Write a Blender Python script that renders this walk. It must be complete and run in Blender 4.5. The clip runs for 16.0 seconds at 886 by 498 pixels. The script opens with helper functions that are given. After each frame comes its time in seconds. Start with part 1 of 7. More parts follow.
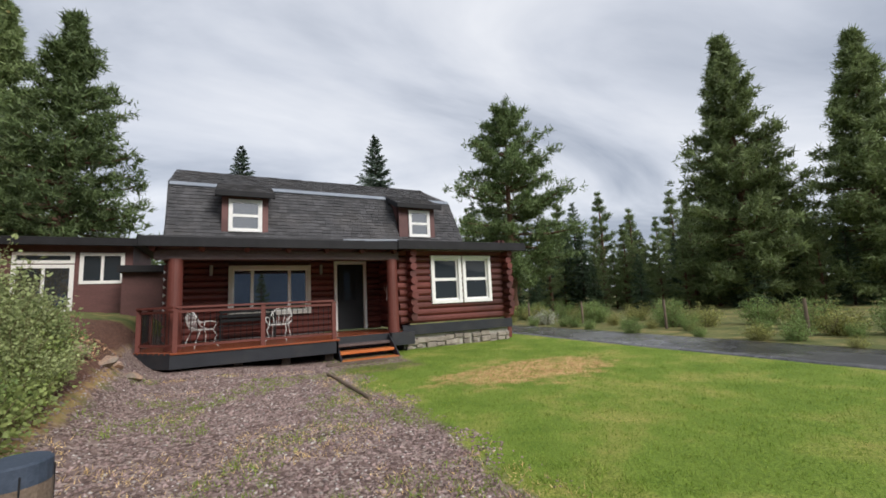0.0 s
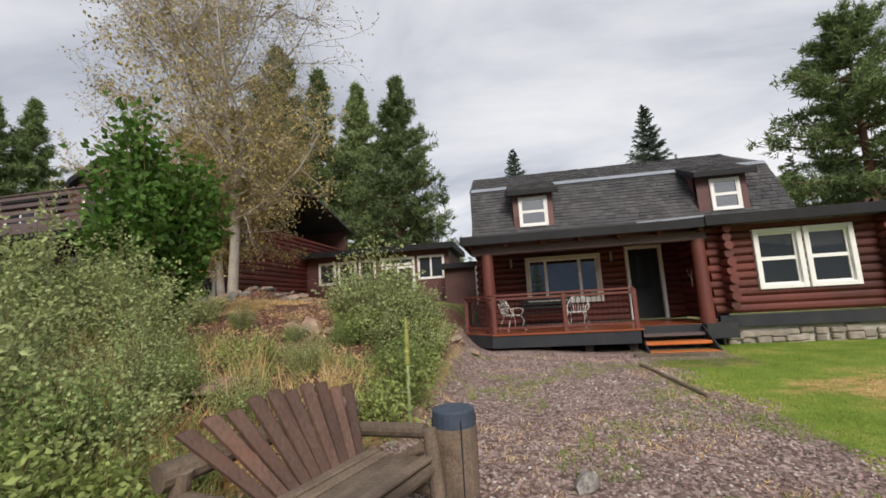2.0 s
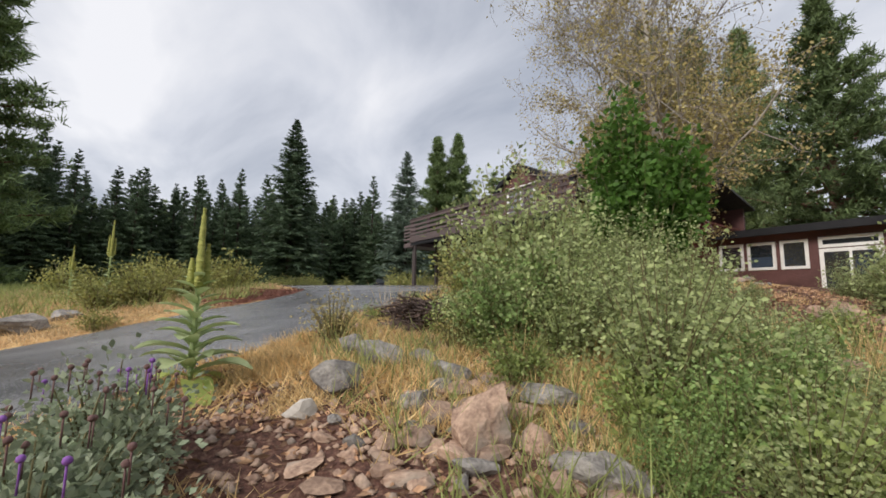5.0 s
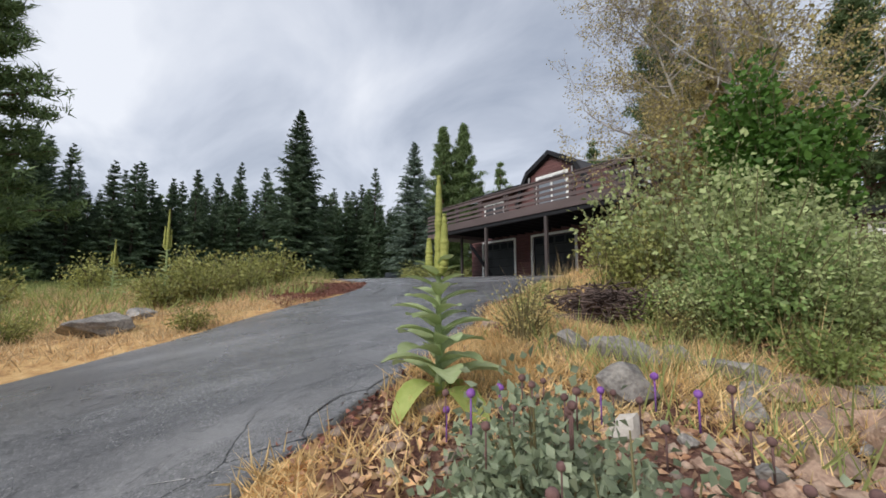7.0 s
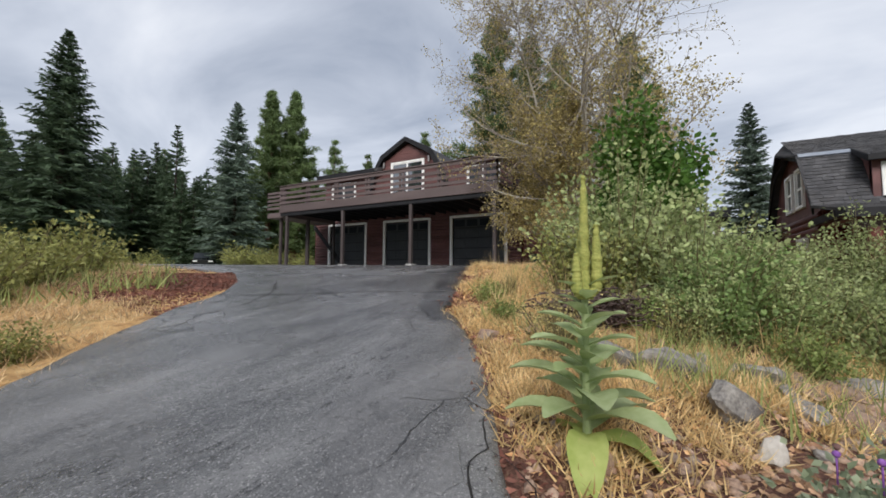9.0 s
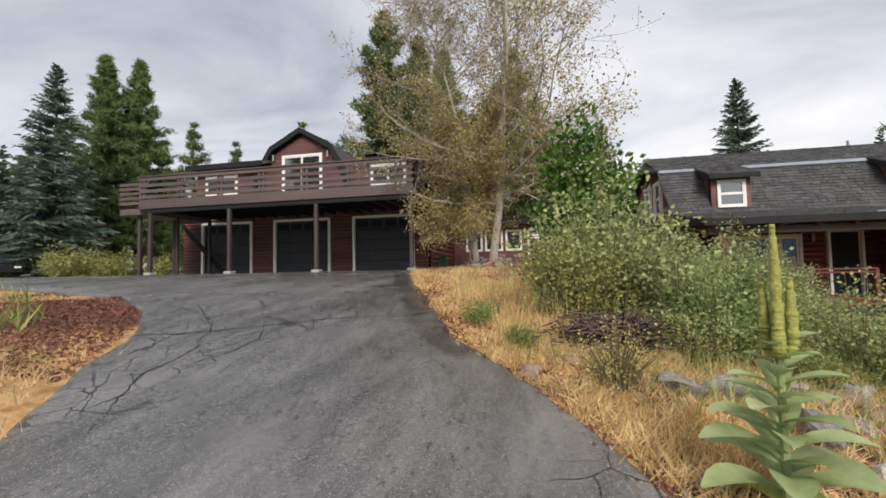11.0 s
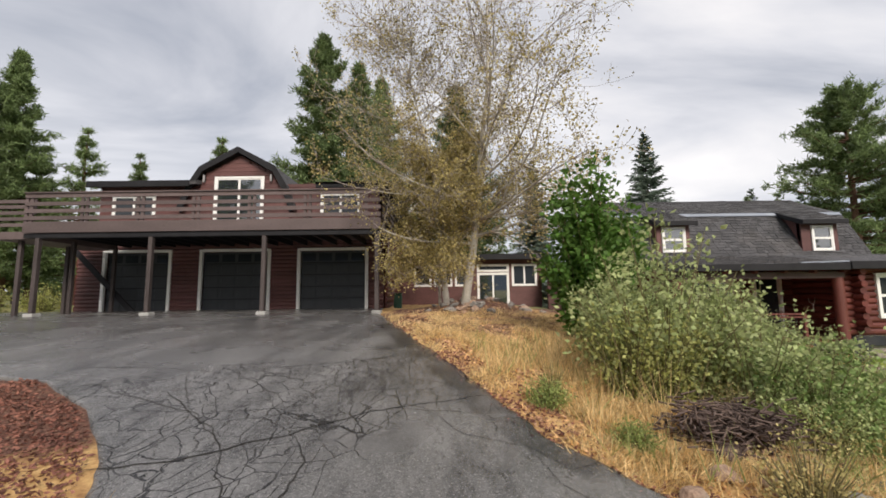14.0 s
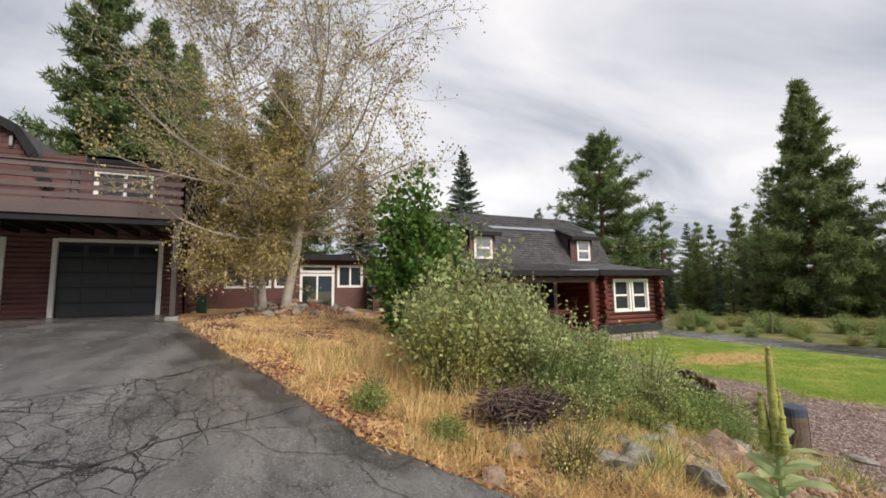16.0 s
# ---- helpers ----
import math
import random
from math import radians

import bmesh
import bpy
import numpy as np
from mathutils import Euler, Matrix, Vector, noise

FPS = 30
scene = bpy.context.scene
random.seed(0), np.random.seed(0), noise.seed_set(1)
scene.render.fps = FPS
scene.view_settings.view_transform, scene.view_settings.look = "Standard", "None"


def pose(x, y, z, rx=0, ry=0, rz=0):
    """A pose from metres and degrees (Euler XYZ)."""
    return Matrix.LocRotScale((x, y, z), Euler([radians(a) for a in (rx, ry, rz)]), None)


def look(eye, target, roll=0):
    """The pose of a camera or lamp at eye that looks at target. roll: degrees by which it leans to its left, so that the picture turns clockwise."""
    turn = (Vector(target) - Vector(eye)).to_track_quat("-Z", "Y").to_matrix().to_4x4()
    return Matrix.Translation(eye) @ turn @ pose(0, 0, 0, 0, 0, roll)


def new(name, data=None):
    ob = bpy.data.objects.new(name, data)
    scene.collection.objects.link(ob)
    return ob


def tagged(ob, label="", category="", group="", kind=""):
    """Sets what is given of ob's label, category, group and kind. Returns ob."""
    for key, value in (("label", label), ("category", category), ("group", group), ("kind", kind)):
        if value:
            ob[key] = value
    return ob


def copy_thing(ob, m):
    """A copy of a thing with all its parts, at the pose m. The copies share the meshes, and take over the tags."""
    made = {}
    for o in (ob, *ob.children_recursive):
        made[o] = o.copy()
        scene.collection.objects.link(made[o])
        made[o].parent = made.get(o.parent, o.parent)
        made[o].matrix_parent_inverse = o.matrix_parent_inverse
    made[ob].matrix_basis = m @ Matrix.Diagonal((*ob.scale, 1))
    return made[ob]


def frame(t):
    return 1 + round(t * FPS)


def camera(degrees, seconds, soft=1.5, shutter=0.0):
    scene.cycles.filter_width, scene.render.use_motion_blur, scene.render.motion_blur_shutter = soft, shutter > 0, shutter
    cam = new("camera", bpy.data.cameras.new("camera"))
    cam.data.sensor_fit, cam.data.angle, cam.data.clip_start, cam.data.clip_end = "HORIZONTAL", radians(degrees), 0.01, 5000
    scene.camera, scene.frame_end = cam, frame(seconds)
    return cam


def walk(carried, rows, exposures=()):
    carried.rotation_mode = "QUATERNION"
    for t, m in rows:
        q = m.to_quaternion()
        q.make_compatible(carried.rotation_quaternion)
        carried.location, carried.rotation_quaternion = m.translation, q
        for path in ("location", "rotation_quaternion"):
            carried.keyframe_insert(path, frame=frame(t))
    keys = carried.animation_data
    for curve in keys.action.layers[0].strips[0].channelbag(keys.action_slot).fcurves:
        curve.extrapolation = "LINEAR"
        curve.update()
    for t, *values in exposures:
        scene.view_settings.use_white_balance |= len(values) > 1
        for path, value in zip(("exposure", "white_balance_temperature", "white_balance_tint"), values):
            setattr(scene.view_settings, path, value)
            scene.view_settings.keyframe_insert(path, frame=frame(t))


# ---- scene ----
# ---- camera and walk ----
cam = camera(95.1, 16.0, soft=1.7)
PATH = [
    (0, (1.256, 0.814, 1.084), (2.166, 2.577, 1.337), -2.8),
    (0.5, (1.148, 0.86, 1.084), (1.749, 2.75, 1.338), -3.0),
    (1, (0.979, 0.896, 1.086), (1.243, 2.861, 1.346), -3.3),
    (1.5, (0.82, 0.919, 1.09), (0.763, 2.901, 1.356), -3.5),
    (2, (0.655, 0.89, 1.098), (0.326, 2.844, 1.366), -3.3),
    (2.5, (0.498, 0.844, 1.103), (-0.109, 2.731, 1.369), -2.9),
    (3, (0.318, 0.799, 1.093), (-0.567, 2.573, 1.353), -1.9),
    (3.5, (0.026, 0.722, 1.07), (-1.127, 2.336, 1.324), -0.8),
    (4, (-0.352, 0.576, 1.061), (-1.736, 1.998, 1.314), 0.2),
    (4.5, (-0.783, 0.247, 1.014), (-2.331, 1.488, 1.264), 0.6),
    (5, (-1.258, -0.128, 0.95), (-2.901, 0.987, 1.193), 1.0),
    (7.5, (-3.346, -1.585, 0.899), (-4.946, -0.399, 1.089), -0.7),
    (8, (-3.835, -1.781, 0.991), (-5.259, -0.384, 1.134), -0.3),
    (8.5, (-4.221, -1.966, 1.057), (-5.422, -0.371, 1.179), 0.2),
    (9, (-4.581, -2.091, 1.122), (-5.56, -0.352, 1.246), 0.3),
    (9.5, (-4.979, -2.149, 1.216), (-5.758, -0.311, 1.337), 0.1),
    (12, (-6.832, -2.163, 1.597), (-7.123, -0.187, 1.701), -1.6),
    (12.5, (-7.147, -2.014, 1.68), (-7.405, -0.035, 1.812), -1.6),
    (13, (-7.441, -1.838, 1.781), (-7.661, 0.143, 1.938), -1.8),
    (13.5, (-7.689, -1.622, 1.887), (-7.822, 0.363, 2.09), -1.0),
    (14, (-7.855, -1.502, 1.974), (-7.861, 0.486, 2.197), -0.7),
    (14.5, (-7.957, -1.471, 2.009), (-7.78, 0.508, 2.24), -0.7),
    (15, (-7.951, -1.456, 2.007), (-7.552, 0.49, 2.238), -0.8),
    (15.5, (-7.9, -1.45, 2.004), (-7.284, 0.439, 2.23), -0.9),
    (16, (-7.861, -1.455, 2.003), (-7.049, 0.36, 2.219), -1.0),
]
EXPOSURE = [(0, 0.50, 6450, 11), (2.5, 0.55, 6850, 12), (5, 0.52, 6600, 12), (8, 0.48, 6250, 11), (9.5, 0.50, 6400, 11), (12, 0.68, 6950, 13), (16, 0.68, 6950, 13)]
walk(cam, [(t, look(eye, target, roll)) for t, eye, target, roll in PATH], EXPOSURE)

# ---- sky, sun, exposure ----
world = bpy.data.worlds.new("sky")
scene.world = world
world.use_nodes = True


def build_sky(w):
    nt = w.node_tree
    n, ln = nt.nodes, nt.links
    n.clear()
    out = n.new("ShaderNodeOutputWorld")
    bg = n.new("ShaderNodeBackground")
    sky = n.new("ShaderNodeTexSky")
    sky.sky_type = "NISHITA"
    sky.sun_disc = False
    sky.sun_elevation, sky.sun_rotation = radians(36), radians(163)
    tc = n.new("ShaderNodeTexCoord")
    sep = n.new("ShaderNodeSeparateXYZ")
    ln.new(tc.outputs["Generated"], sep.inputs[0])
    # cloud layer seen as a flat sheet overhead: direction / height
    add = n.new("ShaderNodeMath"); add.operation = "ADD"; add.inputs[1].default_value = 0.22
    ab = n.new("ShaderNodeMath"); ab.operation = "ABSOLUTE"
    ln.new(sep.outputs["Z"], ab.inputs[0]); ln.new(ab.outputs[0], add.inputs[0])
    dx = n.new("ShaderNodeMath"); dx.operation = "DIVIDE"
    dy = n.new("ShaderNodeMath"); dy.operation = "DIVIDE"
    ln.new(sep.outputs["X"], dx.inputs[0]); ln.new(add.outputs[0], dx.inputs[1])
    ln.new(sep.outputs["Y"], dy.inputs[0]); ln.new(add.outputs[0], dy.inputs[1])
    comb = n.new("ShaderNodeCombineXYZ")
    ln.new(dx.outputs[0], comb.inputs[0]); ln.new(dy.outputs[0], comb.inputs[1])
    mp = n.new("ShaderNodeMapping")
    mp.inputs["Rotation"].default_value = (0, 0, radians(35))
    mp.inputs["Scale"].default_value = (0.75, 1.25, 1)
    mp.inputs["Location"].default_value = (2.3, 0.7, 0)
    ln.new(comb.outputs[0], mp.inputs[0])
    nz = n.new("ShaderNodeTexNoise")
    nz.inputs["Scale"].default_value, nz.inputs["Detail"].default_value = 1.0, 7.0
    nz.inputs["Roughness"].default_value, nz.inputs["Distortion"].default_value = 0.52, 0.6
    ln.new(mp.outputs[0], nz.inputs["Vector"])
    cr = n.new("ShaderNodeValToRGB")
    e = cr.color_ramp
    e.elements[0].position, e.elements[0].color = 0.33, (0.31, 0.345, 0.41, 1)
    e.elements[1].position, e.elements[1].color = 0.67, (0.74, 0.755, 0.78, 1)
    m = e.elements.new(0.50); m.color = (0.54, 0.57, 0.625, 1)
    ln.new(nz.outputs["Fac"], cr.inputs[0])
    mul = n.new("ShaderNodeMixRGB"); mul.blend_type = "MULTIPLY"; mul.inputs[0].default_value = 1
    mul.inputs[2].default_value = (CLOUD, CLOUD, CLOUD, 1)
    ln.new(cr.outputs[0], mul.inputs[1])
    mix = n.new("ShaderNodeMixRGB"); mix.inputs[0].default_value = 0.9
    ln.new(sky.outputs[0], mix.inputs[1]); ln.new(mul.outputs[0], mix.inputs[2])
    ln.new(mix.outputs[0], bg.inputs["Color"])
    bg.inputs["Strength"].default_value = 0.1
    ln.new(bg.outputs[0], out.inputs[0])


CLOUD = 9.0
build_sky(world)
sun_data = bpy.data.lights.new("sun", "SUN")
sun_data.energy, sun_data.angle, sun_data.color = 2.0, radians(25), (1.0, 0.95, 0.88)
sun = new("sun", sun_data)
sun.matrix_world = look((15, -45, 38), (0, 5, 0))

# ---- materials ----
def mat(name, a, b, rough=0.8, scale=6.0, fine=60.0, bump=0.3, metal=0.0, obj_var=0.0, c=None, stretch=(1, 1, 1), spec=0.5, island=0.0, patch=0.0):
    """Two colours mixed by coarse and fine noise, a third by large patches, fine relief; brightness varies piece by piece."""
    m = bpy.data.materials.new(name)
    m.use_nodes = True
    nt = m.node_tree
    n, ln = nt.nodes, nt.links
    bsdf = n["Principled BSDF"]
    bsdf.inputs["Roughness"].default_value, bsdf.inputs["Metallic"].default_value = rough, metal
    bsdf.inputs["Specular IOR Level"].default_value = spec
    tc = n.new("ShaderNodeTexCoord")
    mp = n.new("ShaderNodeMapping")
    mp.inputs["Scale"].default_value = stretch
    ln.new(tc.outputs["Object"], mp.inputs[0])
    n1 = n.new("ShaderNodeTexNoise"); n1.inputs["Scale"].default_value = scale; n1.inputs["Detail"].default_value = 4
    n2 = n.new("ShaderNodeTexNoise"); n2.inputs["Scale"].default_value = fine; n2.inputs["Detail"].default_value = 3
    ln.new(mp.outputs[0], n1.inputs["Vector"]); ln.new(mp.outputs[0], n2.inputs["Vector"])
    av = n.new("ShaderNodeMath"); av.operation = "MULTIPLY_ADD"; av.inputs[1].default_value = 0.45
    ln.new(n2.outputs["Fac"], av.inputs[0])
    hf = n.new("ShaderNodeMath"); hf.operation = "MULTIPLY"; hf.inputs[1].default_value = 0.55
    ln.new(n1.outputs["Fac"], hf.inputs[0]); ln.new(hf.outputs[0], av.inputs[2])
    st = n.new("ShaderNodeMapRange"); st.inputs[1].default_value, st.inputs[2].default_value = 0.36, 0.64
    ln.new(av.outputs[0], st.inputs[0])
    mix = n.new("ShaderNodeMixRGB")
    mix.inputs[1].default_value, mix.inputs[2].default_value = (*a, 1), (*b, 1)
    ln.new(st.outputs[0], mix.inputs[0])
    col = mix.outputs[0]
    if c:
        n3 = n.new("ShaderNodeTexNoise"); n3.inputs["Scale"].default_value = scale * 0.3; n3.inputs["Detail"].default_value = 5
        ln.new(tc.outputs["Object"], n3.inputs["Vector"])
        s3 = n.new("ShaderNodeMapRange"); s3.inputs[1].default_value, s3.inputs[2].default_value = 0.52, 0.66
        s3.inputs[4].default_value = patch or 0.8
        ln.new(n3.outputs["Fac"], s3.inputs[0])
        mx = n.new("ShaderNodeMixRGB"); mx.inputs[2].default_value = (*c, 1)
        ln.new(s3.outputs[0], mx.inputs[0]); ln.new(col, mx.inputs[1])
        col = mx.outputs[0]
    for amount, node, sock in ((obj_var, "ShaderNodeObjectInfo", "Random"), (island, "ShaderNodeNewGeometry", "Random Per Island")):
        if amount:
            oi = n.new(node)
            rr = n.new("ShaderNodeMapRange"); rr.inputs[3].default_value, rr.inputs[4].default_value = 1 - amount, 1 + amount
            ln.new(oi.outputs[sock], rr.inputs[0])
            vm = n.new("ShaderNodeHueSaturation")
            ln.new(rr.outputs[0], vm.inputs["Value"]); ln.new(col, vm.inputs["Color"])
            col = vm.outputs[0]
    ln.new(col, bsdf.inputs["Base Color"])
    if bump:
        bp = n.new("ShaderNodeBump"); bp.inputs["Strength"].default_value = bump; bp.inputs["Distance"].default_value = 0.02
        ln.new(av.outputs[0], bp.inputs["Height"]); ln.new(bp.outputs[0], bsdf.inputs["Normal"])
    return m


def leaf_mat(name, a, b, island=0.35, trans=0.35, rough=0.55, objv=0.15):
    m = mat(name, a, b, rough, 3.0, 20.0, 0.0, island=island, obj_var=objv, spec=0.3)
    nt = m.node_tree
    bsdf = nt.nodes["Principled BSDF"]
    tr = nt.nodes.new("ShaderNodeBsdfTranslucent")
    mx = nt.nodes.new("ShaderNodeMixShader"); mx.inputs[0].default_value = trans
    src = bsdf.inputs["Base Color"].links[0].from_socket
    nt.links.new(src, tr.inputs["Color"])
    nt.links.new(bsdf.outputs[0], mx.inputs[1]); nt.links.new(tr.outputs[0], mx.inputs[2])
    nt.links.new(mx.outputs[0], nt.nodes["Material Output"].inputs[0])
    return m


def glass_mat(name, tint, rough=0.03, ior=1.45):
    m = bpy.data.materials.new(name)
    m.use_nodes = True
    b = m.node_tree.nodes["Principled BSDF"]
    b.inputs["Base Color"].default_value = (*tint, 1)
    b.inputs["Roughness"].default_value = rough
    b.inputs["IOR"].default_value = ior
    b.inputs["Specular IOR Level"].default_value = 0.5
    return m


M = {}
M["log"] = mat("stained_log", (0.092, 0.019, 0.014), (0.150, 0.036, 0.027), 0.55, 2.0, 30.0, 0.4, obj_var=0.25, c=(0.055, 0.016, 0.013), stretch=(0.35, 1, 1))
M["log_end"] = mat("log_end_grain", (0.06, 0.02, 0.015), (0.11, 0.04, 0.03), 0.7, 8.0, 60.0, 0.5, obj_var=0.3)
M["siding"] = mat("stained_siding", (0.100, 0.042, 0.039), (0.160, 0.070, 0.065), 0.6, 2.0, 40.0, 0.3, obj_var=0.15, c=(0.06, 0.022, 0.02), stretch=(0.3, 1, 1))
M["post"] = mat("stained_post", (0.11, 0.028, 0.02), (0.17, 0.05, 0.038), 0.55, 3.0, 40.0, 0.4, stretch=(1, 1, 0.25))
M["white"] = mat("white_trim_paint", (0.80, 0.80, 0.78), (0.87, 0.87, 0.85), 0.5, 4.0, 50.0, 0.08)
M["cream"] = mat("off_white_trim", (0.60, 0.58, 0.53), (0.72, 0.70, 0.65), 0.6, 4.0, 50.0, 0.15)
M["black"] = mat("dark_fascia_paint", (0.009, 0.009, 0.011), (0.019, 0.019, 0.022), 0.65, 3.0, 40.0, 0.15, spec=0.3)
M["skirt"] = mat("charcoal_skirt_paint", (0.022, 0.024, 0.030), (0.034, 0.037, 0.044), 0.65, 3.0, 40.0, 0.2, c=(0.046, 0.045, 0.046), spec=0.3)
M["beam"] = mat("weathered_beam", (0.085, 0.055, 0.055), (0.14, 0.10, 0.10), 0.7, 2.0, 40.0, 0.3, stretch=(0.3, 1, 1))
M["rail"] = mat("brown_deck_rail", (0.085, 0.062, 0.060), (0.140, 0.104, 0.101), 0.65, 2.0, 40.0, 0.25, obj_var=0.15, stretch=(0.3, 1, 1))
M["deck"] = mat("oiled_deck_boards", (0.19, 0.050, 0.022), (0.30, 0.085, 0.035), 0.28, 3.0, 40.0, 0.2, obj_var=0.2, stretch=(0.3, 1, 1))
M["tread"] = mat("orange_stair_tread", (0.46, 0.12, 0.03), (0.62, 0.20, 0.06), 0.35, 3.0, 40.0, 0.2, stretch=(0.3, 1, 1))
M["shingle"] = mat("asphalt_shingle", (0.046, 0.046, 0.050), (0.092, 0.091, 0.096), 0.9, 3.0, 120.0, 0.5, island=0.25, c=(0.105, 0.098, 0.096), patch=0.4)
M["flash"] = mat("blue_grey_flashing", (0.20, 0.23, 0.28), (0.30, 0.33, 0.38), 0.45, 2.0, 30.0, 0.2)
M["stone"] = mat("foundation_stone", (0.20, 0.17, 0.14), (0.36, 0.32, 0.27), 0.9, 5.0, 60.0, 0.7, obj_var=0.25)
M["mortar"] = mat("foundation_mortar", (0.34, 0.32, 0.28), (0.50, 0.48, 0.43), 0.95, 5.0, 60.0, 0.5)
M["concrete"] = mat("concrete", (0.30, 0.30, 0.29), (0.42, 0.42, 0.40), 0.9, 3.0, 60.0, 0.4, c=(0.2, 0.2, 0.19))
M["gdoor"] = mat("charcoal_garage_door", (0.028, 0.032, 0.037), (0.040, 0.045, 0.050), 0.45, 2.0, 40.0, 0.1)
M["door"] = mat("dark_front_door", (0.010, 0.012, 0.015), (0.019, 0.021, 0.025), 0.6, 2.0, 40.0, 0.1, spec=0.3)
M["glass"] = glass_mat("window_glass", (0.030, 0.036, 0.042))
M["glass_bright"] = glass_mat("coated_window_glass", (0.030, 0.036, 0.042), 0.02, 3.0)
M["interior"] = mat("dim_interior", (0.05, 0.045, 0.04), (0.09, 0.08, 0.07), 0.9, 2.0, 20.0, 0.0)
M["curtain"] = mat("pale_curtain", (0.55, 0.55, 0.52), (0.68, 0.68, 0.65), 0.9, 3.0, 60.0, 0.1)
M["metal_dark"] = mat("dark_metal", (0.02, 0.02, 0.022), (0.04, 0.04, 0.042), 0.4, 5.0, 50.0, 0.1, metal=0.6)
M["white_iron"] = mat("white_painted_iron", (0.70, 0.70, 0.68), (0.80, 0.80, 0.78), 0.45, 5.0, 50.0, 0.1)
M["bark"] = mat("pine_bark", (0.10, 0.05, 0.032), (0.20, 0.11, 0.075), 0.95, 4.0, 30.0, 0.9, stretch=(1, 1, 0.3))
M["bark_dark"] = mat("fir_bark", (0.05, 0.038, 0.03), (0.10, 0.08, 0.065), 0.95, 4.0, 30.0, 0.8, stretch=(1, 1, 0.3))
M["aspen_bark"] = mat("aspen_bark", (0.40, 0.36, 0.30), (0.56, 0.53, 0.47), 0.8, 5.0, 30.0, 0.4, c=(0.12, 0.09, 0.07), stretch=(1, 1, 0.6), patch=0.7)
M["twig"] = mat("grey_twig", (0.27, 0.23, 0.20), (0.42, 0.37, 0.33), 0.85, 5.0, 30.0, 0.2)
M["stem"] = mat("green_brown_stem", (0.12, 0.10, 0.04), (0.20, 0.17, 0.08), 0.8, 5.0, 30.0, 0.1)
M["pine"] = leaf_mat("pine_needles", (0.110, 0.165, 0.062), (0.200, 0.265, 0.110), 0.5, 0.3)
M["pine_light"] = leaf_mat("young_pine_needles", (0.150, 0.205, 0.080), (0.260, 0.320, 0.140), 0.5, 0.35)
# fir green is lightened to paint in the haze over the forest
M["fir"] = leaf_mat("haze_lightened_fir_needles", (0.065, 0.105, 0.060), (0.120, 0.170, 0.095), 0.5, 0.25)
M["fir_blue"] = leaf_mat("blue_fir_needles", (0.10, 0.14, 0.105), (0.16, 0.21, 0.16), 0.4, 0.25)
M["bush"] = leaf_mat("shrub_leaves", (0.27, 0.33, 0.13), (0.45, 0.50, 0.24), 0.45, 0.4)
M["bush_yellow"] = leaf_mat("yellow_green_leaves", (0.26, 0.28, 0.08), (0.40, 0.40, 0.15), 0.4, 0.4)
M["bush_lime"] = leaf_mat("lime_weed_leaves", (0.24, 0.31, 0.09), (0.38, 0.44, 0.16), 0.45, 0.4)
M["bush_dark"] = leaf_mat("dark_shrub_leaves", (0.16, 0.25, 0.07), (0.28, 0.38, 0.14), 0.45, 0.4)
M["maple"] = leaf_mat("bright_green_leaves", (0.065, 0.150, 0.025), (0.13, 0.24, 0.05), 0.45, 0.4)
M["aspen_leaf"] = leaf_mat("yellowing_aspen_leaves", (0.38, 0.31, 0.11), (0.62, 0.52, 0.24), 0.5, 0.4)
M["straw"] = leaf_mat("dry_grass", (0.64, 0.43, 0.18), (0.90, 0.70, 0.38), 0.4, 0.3, 0.8)
M["lawn_blade"] = leaf_mat("lawn_grass", (0.16, 0.26, 0.032), (0.31, 0.385, 0.075), 0.4, 0.35, 0.6)
M["mullein"] = leaf_mat("felted_mullein_leaves", (0.36, 0.45, 0.20), (0.52, 0.60, 0.33), 0.25, 0.3, 0.8)
M["mullein_low"] = leaf_mat("lime_lower_leaves", (0.36, 0.45, 0.11), (0.52, 0.59, 0.20), 0.25, 0.3, 0.8)
M["spike"] = mat("mullein_seed_spike", (0.22, 0.25, 0.06), (0.36, 0.36, 0.10), 0.9, 20.0, 80.0, 0.6)
M["chair"] = mat("weathered_red_slats", (0.085, 0.048, 0.036), (0.17, 0.10, 0.075), 0.75, 3.0, 50.0, 0.5, obj_var=0.3, c=(0.17, 0.075, 0.045), stretch=(1, 1, 0.25))
M["log_grey"] = mat("weathered_log", (0.09, 0.065, 0.045), (0.20, 0.15, 0.11), 0.8, 4.0, 50.0, 0.6, obj_var=0.25, c=(0.05, 0.035, 0.028))
M["stump_blue"] = mat("blue_black_paint", (0.030, 0.045, 0.070), (0.055, 0.075, 0.11), 0.7, 6.0, 50.0, 0.4)
M["rock_tan"] = mat("tan_fieldstone", (0.20, 0.125, 0.09), (0.50, 0.35, 0.25), 0.9, 9.0, 45.0, 1.0, obj_var=0.3, c=(0.22, 0.20, 0.17))
M["rock_grey"] = mat("lichened_grey_rock", (0.12, 0.108, 0.10), (0.36, 0.335, 0.30), 0.9, 9.0, 45.0, 1.0, obj_var=0.25, c=(0.09, 0.075, 0.07))
M["pebble"] = mat("gravel_pebbles", (0.18, 0.115, 0.105), (0.37, 0.28, 0.26), 0.85, 3.0, 60.0, 0.4, island=0.5)

